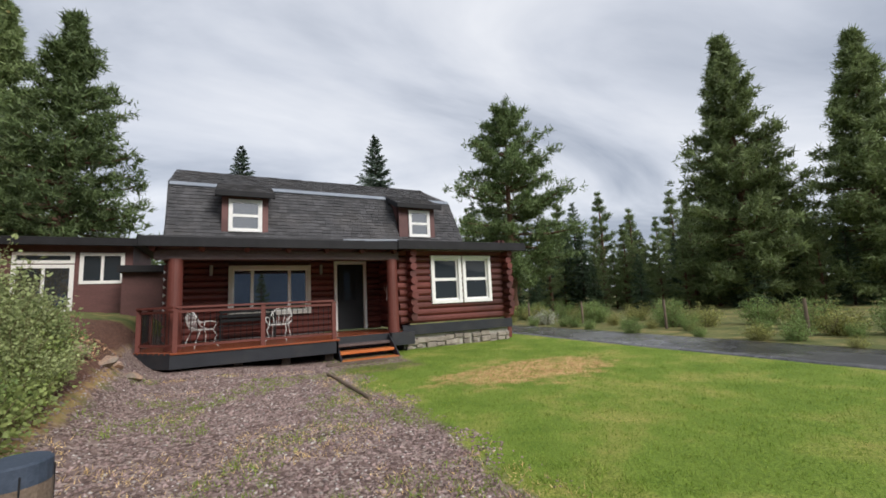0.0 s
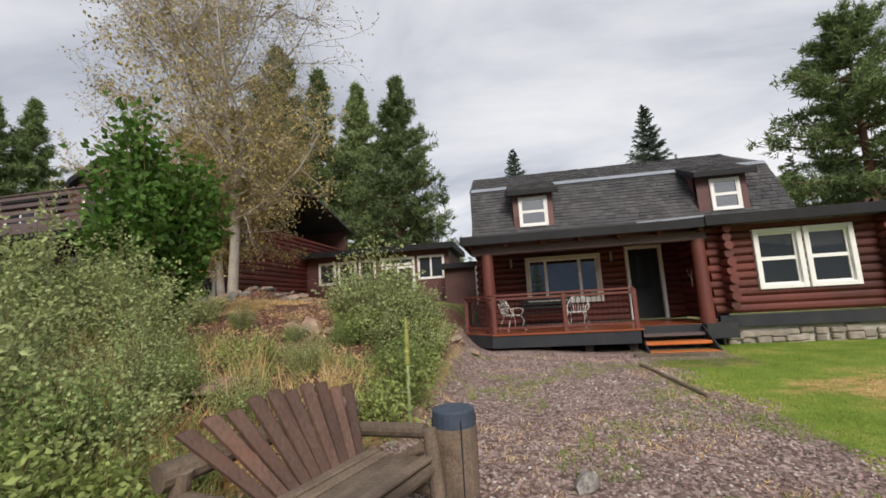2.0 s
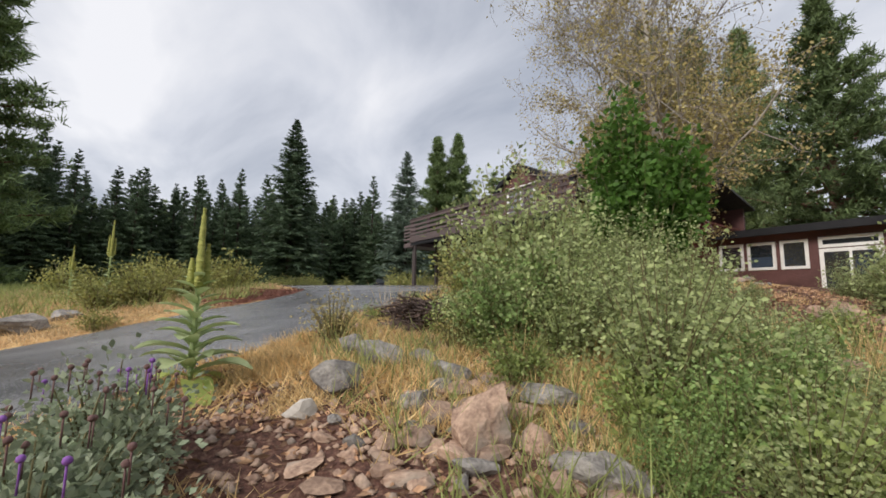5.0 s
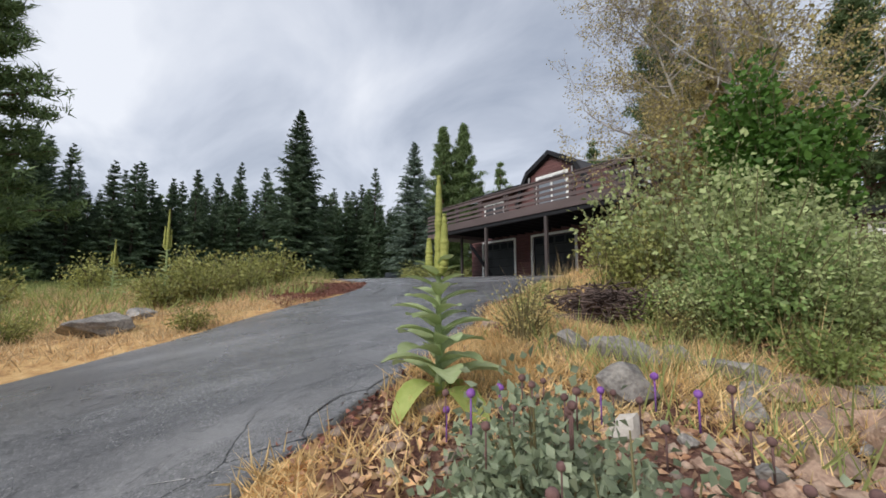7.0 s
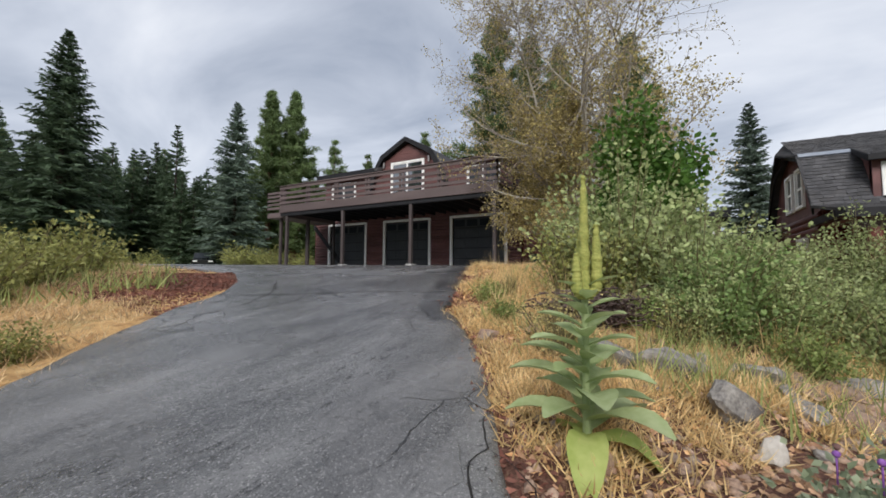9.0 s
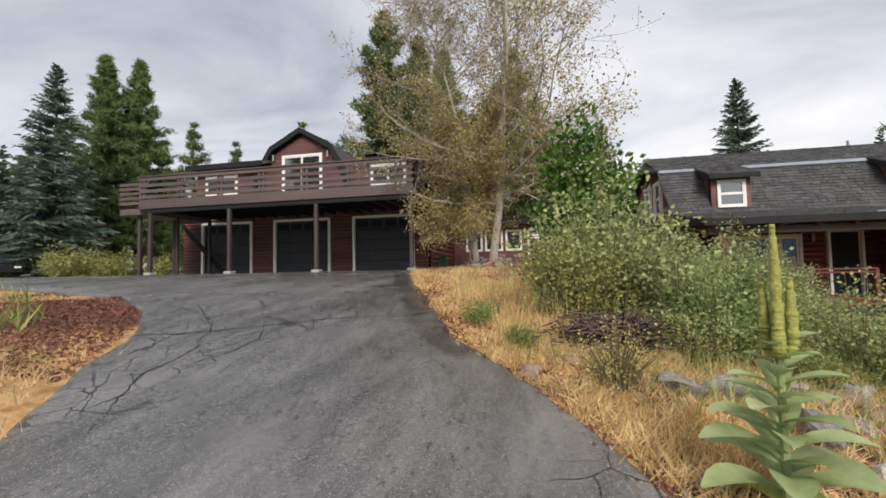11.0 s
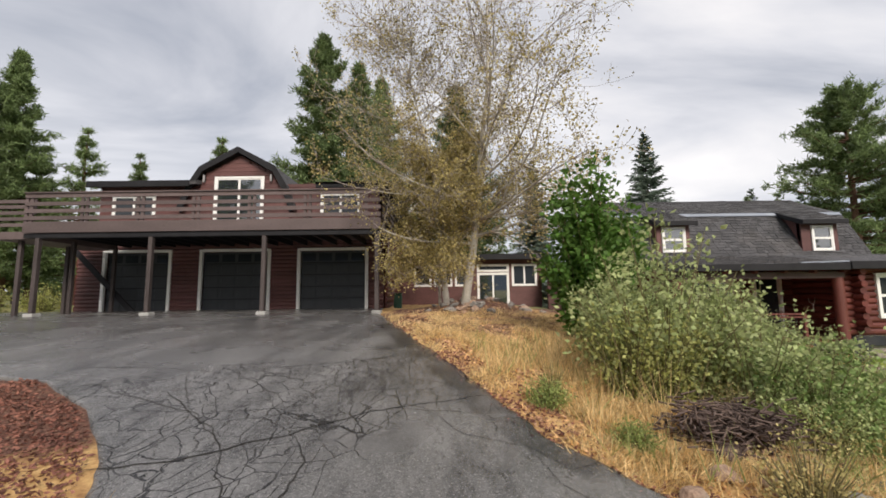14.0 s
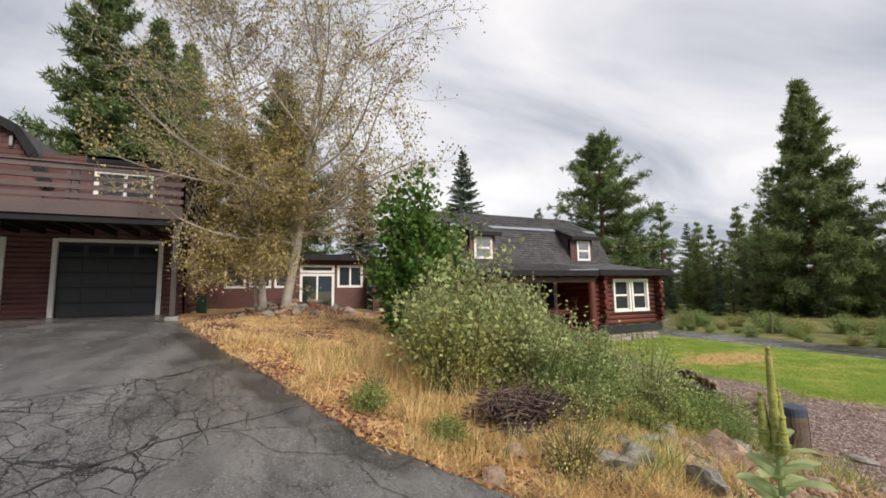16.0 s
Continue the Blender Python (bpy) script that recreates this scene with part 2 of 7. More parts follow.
M["straw_pale"] = leaf_mat("pale_meadow_grass", (0.44, 0.31, 0.17), (0.64, 0.49, 0.29), 0.4, 0.3, 0.8)
M["gold_leaf"] = leaf_mat("fallen_golden_leaves", (0.50, 0.28, 0.12), (0.78, 0.53, 0.29), 0.5, 0.2, 0.8)
M["litter"] = mat("leaf_and_bark_litter", (0.24, 0.12, 0.07), (0.56, 0.36, 0.21), 0.9, 3.0, 30.0, 0.2, island=0.5)
M["weed"] = leaf_mat("green_weeds", (0.22, 0.27, 0.08), (0.38, 0.40, 0.16), 0.4, 0.35, 0.7)
M["dry_leaf"] = leaf_mat("half_dry_leaves", (0.36, 0.31, 0.12), (0.54, 0.46, 0.22), 0.4, 0.35, 0.8)
M["white_flower"] = leaf_mat("white_flower_heads", (0.30, 0.34, 0.22), (0.72, 0.72, 0.62), 0.4, 0.35, 0.8)
M["lamp_grey"] = mat("grey_lamp_metal", (0.25, 0.24, 0.24), (0.36, 0.35, 0.35), 0.5, 5.0, 50.0, 0.1)
M["pebble_pale"] = mat("pale_gravel", (0.34, 0.30, 0.28), (0.55, 0.51, 0.48), 0.85, 3.0, 60.0, 0.4, island=0.4)

M["red_chips"] = mat("red_bark_chips", (0.12, 0.045, 0.032), (0.27, 0.12, 0.085), 0.9, 3.0, 30.0, 0.2, island=0.5)

M["post_dark"] = mat("dark_brown_post", (0.045, 0.035, 0.034), (0.080, 0.063, 0.060), 0.65, 3.0, 40.0, 0.3, stretch=(1, 1, 0.3))


def ground_mat():
    m = bpy.data.materials.new("ground_cover")
    m.use_nodes = True
    n, ln = m.node_tree.nodes, m.node_tree.links
    bsdf = n["Principled BSDF"]
    bsdf.inputs["Roughness"].default_value = 0.95
    bsdf.inputs["Specular IOR Level"].default_value = 0.25
    tc = n.new("ShaderNodeTexCoord")

    def nz(scale, detail=4, rough=0.55):
        t = n.new("ShaderNodeTexNoise")
        t.inputs["Scale"].default_value, t.inputs["Detail"].default_value, t.inputs["Roughness"].default_value = scale, detail, rough
        ln.new(tc.outputs["Object"], t.inputs["Vector"])
        return t.outputs["Fac"]

    def ramp(fac, stops):
        r = n.new("ShaderNodeValToRGB")
        e = r.color_ramp.elements
        e[0].position, e[0].color = stops[0][0], (*stops[0][1], 1)
        e[1].position, e[1].color = stops[-1][0], (*stops[-1][1], 1)
        for p, c in stops[1:-1]:
            k = e.new(p); k.color = (*c, 1)
        ln.new(fac, r.inputs[0])
        return r.outputs[0]

    def mixc(f, a, b):
        x = n.new("ShaderNodeMixRGB")
        ln.new(f, x.inputs[0]); ln.new(a, x.inputs[1]); ln.new(b, x.inputs[2])
        return x.outputs[0]

    edge = nz(2.2, 5, 0.65)

    def mask(name):
        a = n.new("ShaderNodeAttribute"); a.attribute_name = name
        s = n.new("ShaderNodeMath"); s.operation = "MULTIPLY_ADD"; s.inputs[1].default_value = 0.9
        ln.new(edge, s.inputs[0]); ln.new(a.outputs["Fac"], s.inputs[2])
        r = n.new("ShaderNodeMapRange"); r.inputs[1].default_value, r.inputs[2].default_value = 0.85, 1.08
        ln.new(s.outputs[0], r.inputs[0])
        return r.outputs[0]

    straw = ramp(nz(7, 6, 0.7), [(0.30, (0.27, 0.14, 0.065)), (0.48, (0.54, 0.33, 0.14)), (0.70, (0.74, 0.52, 0.25))])
    mulch = ramp(nz(26, 5, 0.7), [(0.32, (0.05, 0.026, 0.02)), (0.52, (0.15, 0.075, 0.055)), (0.72, (0.33, 0.21, 0.14))])
    vor = n.new("ShaderNodeTexVoronoi"); vor.inputs["Scale"].default_value = 28
    ln.new(tc.outputs["Object"], vor.inputs["Vector"])
    vsep = n.new("ShaderNodeSeparateColor"); ln.new(vor.outputs["Color"], vsep.inputs[0])
    gravel = ramp(vsep.outputs[0], [(0.0, (0.10, 0.066, 0.058)), (0.5, (0.225, 0.155, 0.135)), (1.0, (0.44, 0.35, 0.31))])
    lawn_a = ramp(nz(1.1, 5, 0.6), [(0.30, (0.14, 0.23, 0.03)), (0.50, (0.21, 0.305, 0.05)), (0.70, (0.40, 0.38, 0.11))])
    lawn_f = ramp(nz(45, 3), [(0.3, (0.55, 0.6, 0.5)), (0.7, (1.25, 1.2, 1.1))])
    lm = n.new("ShaderNodeMixRGB"); lm.blend_type = "MULTIPLY"; lm.inputs[0].default_value = 1
    ln.new(lawn_a, lm.inputs[1]); ln.new(lawn_f, lm.inputs[2])
    meadow = ramp(nz(1.3, 6, 0.65), [(0.3, (0.07, 0.10, 0.03)), (0.5, (0.16, 0.17, 0.06)), (0.72, (0.38, 0.28, 0.12))])
    col = mixc(mask("dry"), meadow, straw)
    col = mixc(mask("mulch"), col, mulch)
    col = mixc(mask("gravel"), col, gravel)
    col = mixc(mask("lawn"), col, lm.outputs[0])
    col = mixc(mask("burnt"), col, straw)
    ln.new(col, bsdf.inputs["Base Color"])
    bp = n.new("ShaderNodeBump"); bp.inputs["Strength"].default_value = 0.8; bp.inputs["Distance"].default_value = 0.03
    ln.new(nz(40, 5, 0.7), bp.inputs["Height"]); ln.new(bp.outputs[0], bsdf.inputs["Normal"])
    return m


def asphalt_mat():
    """Worn asphalt: damp sheen, aggregate, a network of cracks that is dense in some stretches."""
    m = bpy.data.materials.new("worn_asphalt")
    m.use_nodes = True
    n, ln = m.node_tree.nodes, m.node_tree.links
    bsdf = n["Principled BSDF"]
    tc = n.new("ShaderNodeTexCoord")

    def nz(scale, detail=4, rough=0.55, vec=None):
        t = n.new("ShaderNodeTexNoise")
        t.inputs["Scale"].default_value, t.inputs["Detail"].default_value, t.inputs["Roughness"].default_value = scale, detail, rough
        ln.new(vec or tc.outputs["Object"], t.inputs["Vector"])
        return t

    def rng(s, a, b, c, d):
        r = n.new("ShaderNodeMapRange")
        r.inputs[1].default_value, r.inputs[2].default_value, r.inputs[3].default_value, r.inputs[4].default_value = a, b, c, d
        ln.new(s, r.inputs[0])
        return r.outputs[0]

    def op(kind, a, b):
        x = n.new("ShaderNodeMath"); x.operation = kind
        for k, v in ((0, a), (1, b)):
            if isinstance(v, (int, float)):
                x.inputs[k].default_value = v
            else:
                ln.new(v, x.inputs[k])
        return x.outputs[0]

    warp = nz(3.0, 3, 0.55)
    wv = n.new("ShaderNodeMixRGB"); wv.blend_type = "LINEAR_LIGHT"; wv.inputs[0].default_value = 0.07
    ln.new(tc.outputs["Object"], wv.inputs[1]); ln.new(warp.outputs["Color"], wv.inputs[2])

    def cracks(scale, width, stretch=(1, 1, 1)):
        v = n.new("ShaderNodeTexVoronoi"); v.feature = "DISTANCE_TO_EDGE"; v.inputs["Scale"].default_value = scale
        mp = n.new("ShaderNodeMapping"); mp.inputs["Scale"].default_value = stretch; mp.inputs["Rotation"].default_value = (0, 0, radians(-14))
        ln.new(wv.outputs[0], mp.inputs[0]); ln.new(mp.outputs[0], v.inputs["Vector"])
        return rng(v.outputs["Distance"], width * 0.62, width, 1.0, 0.0)

    attr = n.new("ShaderNodeAttribute"); attr.attribute_name = "cracked"
    big = op("MULTIPLY", cracks(1.1, 0.0065, (1.2, 0.8, 1)), rng(op("ADD", attr.outputs["Fac"], op("MULTIPLY", nz(0.5, 2).outputs["Fac"], 0.5)), 0.42, 0.55, 0.0, 1.0))
    small = op("MULTIPLY", cracks(3.9, 0.021, (1.1, 0.8, 1)), rng(op("ADD", attr.outputs["Fac"], op("MULTIPLY", nz(1.2, 4).outputs["Fac"], 0.6)), 0.72, 0.85, 0.0, 1.0))
    crack = op("MAXIMUM", big, small)
    fade = nz(1.7, 3).outputs["Fac"]
    crack = op("MULTIPLY", crack, rng(fade, 0.34, 0.5, 0.25, 1.0))
    apron = n.new("ShaderNodeAttribute"); apron.attribute_name = "apron"
    old = op("SUBTRACT", 1.0, apron.outputs["Fac"])
    pv = n.new("ShaderNodeMapping"); pv.inputs["Scale"].default_value = (1.7, 0.8, 1); pv.inputs["Rotation"].default_value = (0, 0, radians(-28))
    ln.new(tc.outputs["Object"], pv.inputs[0])
    pit = op("MULTIPLY", op("MULTIPLY", rng(nz(10, 4, 0.7, pv.outputs[0]).outputs["Fac"], 0.57, 0.66, 0.0, 1.0), rng(nz(0.7, 3).outputs["Fac"], 0.40, 0.60, 0.15, 1.0)), old)
    agg = op("ADD", op("MULTIPLY", nz(34, 7, 0.8).outputs["Fac"], 0.55), op("MULTIPLY", nz(110, 3, 0.7).outputs["Fac"], 0.45))
    run = n.new("ShaderNodeMapping"); run.inputs["Rotation"].default_value = (0, 0, radians(-28)); run.inputs["Scale"].default_value = (1.6, 0.45, 1)
    ln.new(tc.outputs["Object"], run.inputs[0])
    worn = op("ADD", nz(1.1, 6, 0.68, run.outputs[0]).outputs["Fac"], op("MULTIPLY", apron.outputs["Fac"], 0.05))
    tar = n.new("ShaderNodeAttribute"); tar.attribute_name = "tar"
    r = n.new("ShaderNodeValToRGB")
    e = r.color_ramp.elements
    e[0].position, e[0].color = 0.41, (0.050, 0.049, 0.049, 1)
    e[1].position, e[1].color = 0.60, (0.205, 0.200, 0.197, 1)
    ln.new(op("ADD", op("MULTIPLY", agg, 0.5), op("MULTIPLY", worn, 0.5)), r.inputs[0])
    tm = n.new("ShaderNodeMixRGB"); tm.inputs[2].default_value = (0.030, 0.030, 0.032, 1)
    ln.new(rng(op("ADD", tar.outputs["Fac"], op("MULTIPLY", nz(2.0, 4).outputs["Fac"], 0.7)), 0.82, 0.98, 0.0, 0.85), tm.inputs[0]); ln.new(r.outputs[0], tm.inputs[1])
    mx = n.new("ShaderNodeMixRGB"); mx.inputs[2].default_value = (0.007, 0.0065, 0.0065, 1)
    ln.new(op("MAXIMUM", crack, op("MULTIPLY", pit, 0.8)), mx.inputs[0]); ln.new(tm.outputs[0], mx.inputs[1])
    fl = n.new("ShaderNodeTexVoronoi"); fl.inputs["Scale"].default_value = 130
    ln.new(tc.outputs["Object"], fl.inputs["Vector"])
    fs = n.new("ShaderNodeSeparateColor"); ln.new(fl.outputs["Color"], fs.inputs[0])
    chip = n.new("ShaderNodeMixRGB"); chip.inputs[2].default_value = (0.36, 0.35, 0.34, 1)
    ln.new(op("MULTIPLY", rng(fs.outputs[0], 0.88, 0.97, 0.0, 0.5), old), chip.inputs[0]); ln.new(mx.outputs[0], chip.inputs[1])
    ln.new(chip.outputs[0], bsdf.inputs["Base Color"])
    ln.new(rng(nz(0.6, 4).outputs["Fac"], 0.35, 0.65, 0.16, 0.34), bsdf.inputs["Roughness"])
    bsdf.inputs["Specular IOR Level"].default_value = 1.0
    hgt = op("SUBTRACT", op("SUBTRACT", op("MULTIPLY", agg, 0.6), crack), op("MULTIPLY", pit, 0.35))
    bp = n.new("ShaderNodeBump"); bp.inputs["Strength"].default_value = 0.5; bp.inputs["Distance"].default_value = 0.02
    ln.new(hgt, bp.inputs["Height"]); ln.new(bp.outputs[0], bsdf.inputs["Normal"])
    return m


M["ground"] = ground_mat()
M["asphalt"] = asphalt_mat()

# ---- mesh helpers ----
def box(bm, x0, x1, y0, y1, z0, z1, bev=0.0, rot=None):
    geo = bmesh.ops.create_cube(bm, size=1.0)["verts"]
    for v in geo:
        v.co = Vector(((x0 + x1) / 2 + v.co.x * (x1 - x0), (y0 + y1) / 2 + v.co.y * (y1 - y0), (z0 + z1) / 2 + v.co.z * (z1 - z0)))
    if bev:
        edges = list({e for v in geo for e in v.link_edges})
        bmesh.ops.bevel(bm, geom=edges, offset=bev, segments=1, affect="EDGES")
    return bm


def rod(bm, p0, p1, r0, r1=None, n=10, caps=True):
    """A tapered round bar from p0 to p1."""
    p0, p1 = Vector(p0), Vector(p1)
    d = p1 - p0
    m = Matrix.Translation((p0 + p1) / 2) @ d.to_track_quat("Z", "Y").to_matrix().to_4x4()
    bmesh.ops.create_cone(bm, cap_ends=caps, segments=n, radius1=r0, radius2=r0 if r1 is None else r1, depth=d.length, matrix=m)
    return bm


def plate(bm, pts, depth):
    """A slab: a planar outline pushed along the vector depth."""
    depth = Vector(depth)
    a = [bm.verts.new(p) for p in pts]
    b = [bm.verts.new(Vector(p) + depth) for p in pts]
    bm.faces.new(a)
    bm.faces.new(b[::-1])
    for i in range(len(a)):
        j = (i + 1) % len(a)
        bm.faces.new((a[j], a[i], b[i], b[j]))
    return bm


def part(name, bm, material, parent=None, label="", smooth=False, world_space=True):
    """Links a bmesh as one mesh object, under a thing or a part if given."""
    bmesh.ops.recalc_face_normals(bm, faces=bm.faces)
    me = bpy.data.meshes.new(name)
    bm.to_mesh(me)
    bm.free()
    return part_of(name, me, material, parent, label, smooth, world_space)


def part_of(name, me, material, parent=None, label="", smooth=False, world_space=True):
    if material and not me.materials:
        me.materials.append(material)
    if smooth:
        me.polygons.foreach_set("use_smooth", [True] * len(me.polygons))
    ob = new(name, me)
    if parent:
        ob.parent = parent
        if world_space and parent.type == "EMPTY":
            ob.matrix_parent_inverse = Matrix.Translation(-parent.location)
    if label:
        ob["label"] = label
    return ob


def thing(name, at, label, category, group="", kind=""):
    ob = new(name)
    ob.location = at
    ob.empty_display_size = 0.2
    return tagged(ob, label, category, group, kind)


def mesh_of(name, verts, faces):
    me = bpy.data.meshes.new(name)
    me.from_pydata(verts, [], faces)
    me.update()
    return me


def sm(a, b, x):
    t = min(1.0, max(0.0, (x - a) / (b - a)))
    return t * t * (3 - 2 * t)


# ---- ground ----
def upper_z(x, y):
    u = 0.125 * (y - 2.1) - 0.065 * (x + 6.55)
    low = 0.12 * min(max(0.0, x + 4.8), 4.5) + 0.10 * max(0.0, -0.5 - max(y, -6)) * sm(-6.5, -5.0, x)
    if u < 0:
        return 0.64 - low + max(1.12 * u, -1.35 + 0.1 * u)
    return 0.64 - low + (u if u < 0.4 else 0.4 + 0.38 * (1 - math.exp(-(u - 0.4) / 0.38)))


def lawn_z(x, y):
    return -0.44 + 0.01 * min(max(y, -8), 13) + 0.022 * min(max(y - 4, 0), 7) * sm(3.0, 0.5, x)


def foot_x(y):
    """Where the bank on the drive's side meets the lawn."""
    return -1.45 + 0.25 * math.sin(y * 0.9 + 0.5) * sm(0, 3, y) * sm(4.5, 3.5, y) + 0.85 * sm(3.9, 5.4, y) - 0.25 * sm(9, 12, y)


def ground_z(x, y, bumps=True):
    w = sm(foot_x(y) + 0.75, foot_x(y) - 0.85, x) if x < 3 else 0.0
    z = lawn_z(x, y) * (1 - w) + upper_z(x, y) * w
    far = sm(60, 260, math.hypot(x, y - 5))
    z = z * (1 - far) + (1.2 + 0.02 * math.hypot(x, y)) * far * 0.5
    # rubble mound about the aspens
    z += 0.45 * math.exp(-(((x + 6.9) / 1.5) ** 2 + ((y - 11.9) / 1.2) ** 2))
    if bumps and w > 0.02:
        rough = w * (1 - drive_in(x, y))
        z += rough * (0.10 * noise.noise((x * 0.9, y * 0.9, 0)) + 0.04 * noise.noise((x * 3, y * 3, 5)))
    return z


def right_edge(y):
    """East edge of the drive."""
    return float(np.interp(y, (-30, -8, -3, -1.3, -0.5, 0.6, 1.3, 1.85, 2.3, 4.5, 5.1, 7.9, 11.4, 15.4), (16, -0.4, -3.9, -4.75, -5.15, -5.74, -6.2, -6.6, -7.0, -7.85, -8.15, -9.1, -9.95, -10.4)))


def left_edge(y):
    """West edge: it widens into the apron before the garage."""
    return float(np.interp(y, (-30, -8, -4, -2, -0.93, -0.37, 0.4, 1.5, 2.3, 2.9, 3.1, 3.25, 3.4, 15.4), (9, -4.6, -6.9, -8.0, -8.65, -9.15, -9.7, -10.3, -11.1, -12.1, -14, -20, -40, -40)))


def drive_in(x, y):
    """1 on the asphalt of the drive and its apron, 0 off it."""
    if y > 15.4 or y < -30:
        return 0.0
    return sm(-0.15, 0.05, min(right_edge(y) - x, x - left_edge(y)))


def lane_mid(y):
    return 12.05 + 0.004 * (y - 8) ** 2


def steps(lo, hi, fine, lim):
    c = list(np.arange(lo, hi, fine))
    s, v = fine, hi
    while v < lim:
        c.append(v); s *= 1.22; v += s
    c.append(lim)
    s, v = fine, lo
    while v > -lim:
        s *= 1.22; v -= s
        c.insert(0, max(v, -lim))
    return sorted(set(c))


def build_ground():
    xs, ys = steps(-12.5, 11.0, 0.20, 900.0), steps(-5.0, 16.0, 0.20, 900.0)
    nx, ny = len(xs), len(ys)
    verts = [(x, y, ground_z(x, y)) for y in ys for x in xs]
    faces = [(j * nx + i, j * nx + i + 1, (j + 1) * nx + i + 1, (j + 1) * nx + i) for j in range(ny - 1) for i in range(nx - 1)]
    me = mesh_of("ground", verts, faces)
    masks = {k: np.zeros(len(verts), np.float32) for k in ("lawn", "gravel", "dry", "mulch", "burnt")}
    for k, (x, y, z) in enumerate(verts):
        foot = foot_x(y)
        edge = 3.35 + 0.12 * math.sin(y * 1.3)
        lawn = sm(edge - 0.5, edge + 0.6, x) * sm(70, 55, abs(x) + abs(y)) * sm(-30, -25, y)
        if y > 8.8:
            lawn *= 1 - sm(8.8, 10.0, y) * (1 - sm(4.4, 6.0, x))
        if y > 15.5 or x > 11.3:
            lawn *= 0.15
        masks["lawn"][k] = lawn
        grav = sm(foot - 0.3, foot + 0.5, x) * sm(edge + 0.5, edge - 0.3, x) * sm(-6, -2, y)
        if y > 10.3:
            grav = max(grav, sm(foot - 0.5, foot + 0.3, x) * sm(6.2, 5.0, x))
        masks["gravel"][k] = grav
        masks["burnt"][k] = 0.74 * math.exp(-(((x - 6.6) / 2.9) ** 2 + ((y - 7.5) / 1.5) ** 2) ** 1.3)
        near = sm(8, 3, abs(x - right_edge(max(0, min(y, 14)))) if y > -3 else 9)
        masks["dry"][k] = max(0.62 * sm(0.8, -1.0, x) * sm(16, 9, abs(y - 3)) * sm(-34, -14, x), 0.8 * near)
        masks["mulch"][k] = max(0.72 * sm(-0.8, -1.6, x) * sm(-6.0, -5.2, x) * sm(-1.5, -0.3, y) * sm(4.5, 2.2, y),
                                0.86 * sm(-5.2, -4.2, x) * sm(foot + 0.3, foot - 0.3, x) * sm(3.2, 4.6, y) * sm(16, 13.5, y),
                                0.95 * math.exp(-(((x + 11.6) / 1.6) ** 2 + ((y - 2.6) / 1.3) ** 2) ** 2),
                                0.95 * math.exp(-(((x + 7.4) / 2.7) ** 2 + ((y - 9.8) / 3.8) ** 2) ** 2))
    for name, vals in masks.items():
        at = me.attributes.new(name, "FLOAT", "POINT")
        at.data.foreach_set("value", vals)
    ob = part_of("ground", me, M["ground"], smooth=True)
    return tagged(ob, "sloping ground of lawn, gravel, mulch and dry grass", "ground", kind="structure")


ground = build_ground()


def build_ribbon(name, rows, cols, left, right, lift, label, crack):
    """A paved ribbon laid on the ground from edge to edge, with a thin broken lip."""
    verts, faces, val = [], [], []
    n = cols + 3
    for y in rows:
        a, b = left(y), right(y)
        a += 0.06 * noise.noise((y * 2.1, 1, 0)) + 0.03 * noise.noise((y * 7, 1, 0))
        b += 0.06 * noise.noise((y * 2.1, 9, 0)) + 0.03 * noise.noise((y * 7, 9, 0))
        for i in range(-1, cols + 2):
            f = min(1.0, max(0.0, i / cols))
            f = f * 0.35 + 0.65 * (1 - (1 - f) ** 2.2) if b - a > 12 else f
            x = a + (b - a) * f
            edge = i in (-1, cols + 1)
            verts.append((x + (-0.04 if i < 0 else 0.04 if i > cols else 0), y, ground_z(x, y, False) + (-0.10 if edge else lift - 0.01 * (f in (0.0, 1.0)))))
            val.append(crack(x, y))
    for j in range(len(rows) - 1):
        for i in range(n - 1):
            faces.append((j * n + i, j * n + i + 1, (j + 1) * n + i + 1, (j + 1) * n + i))
    me = mesh_of(name, verts, faces)
    me.attributes.new("cracked", "FLOAT", "POINT").data.foreach_set("value", val)
    me.attributes.new("apron", "FLOAT", "POINT").data.foreach_set("value", [apron_where(x, y) if name == "road_drive" else 0.0 for x, y, z in verts])
    me.attributes.new("tar", "FLOAT", "POINT").data.foreach_set("value", [tar_where(x, y) for x, y, z in verts])
    return tagged(part_of(name, me, M["asphalt"], smooth=True), label, "road", kind="structure")


def crack_where(x, y):
    """Densest in a band up the west side, ending at the newer apron; a few near the east edge."""
    old = 1 - apron_where(x, y)
    bound = -8.85 + 0.15 * max(0.0, y) + 0.75 * max(0.0, y - 1.9)
    web = 0.66 * sm(bound + 0.5, bound - 0.5, x) * sm(-3, -1, y)
    return max(web * old, 0.40 * sm(1.5, 2.8, y) * old, 0.42 * sm(0.9, 0.3, right_edge(y) - x) * sm(-3, -1, y) * sm(1.5, 0.5, y))


def apron_where(x, y):
    """The newer, smoother and paler paving before the garage."""
    return sm(-0.04, 0.10, y - (3.1 + 0.5 * (x + 11.7) + 0.15 * math.sin(x * 2.3)))


def tar_where(x, y):
    """Where fresh tar was laid: a strip along the east edge and one patch across."""
    d = right_edge(y) - x
    return max(0.62 * sm(0.75, 0.35, d) * sm(0.5, 2.0, y) * sm(10, 7, y), 0.5 * sm(0.35, 0.15, abs(y - 5.2 - 0.25 * (x + 8))) * sm(3.0, 1.5, d))


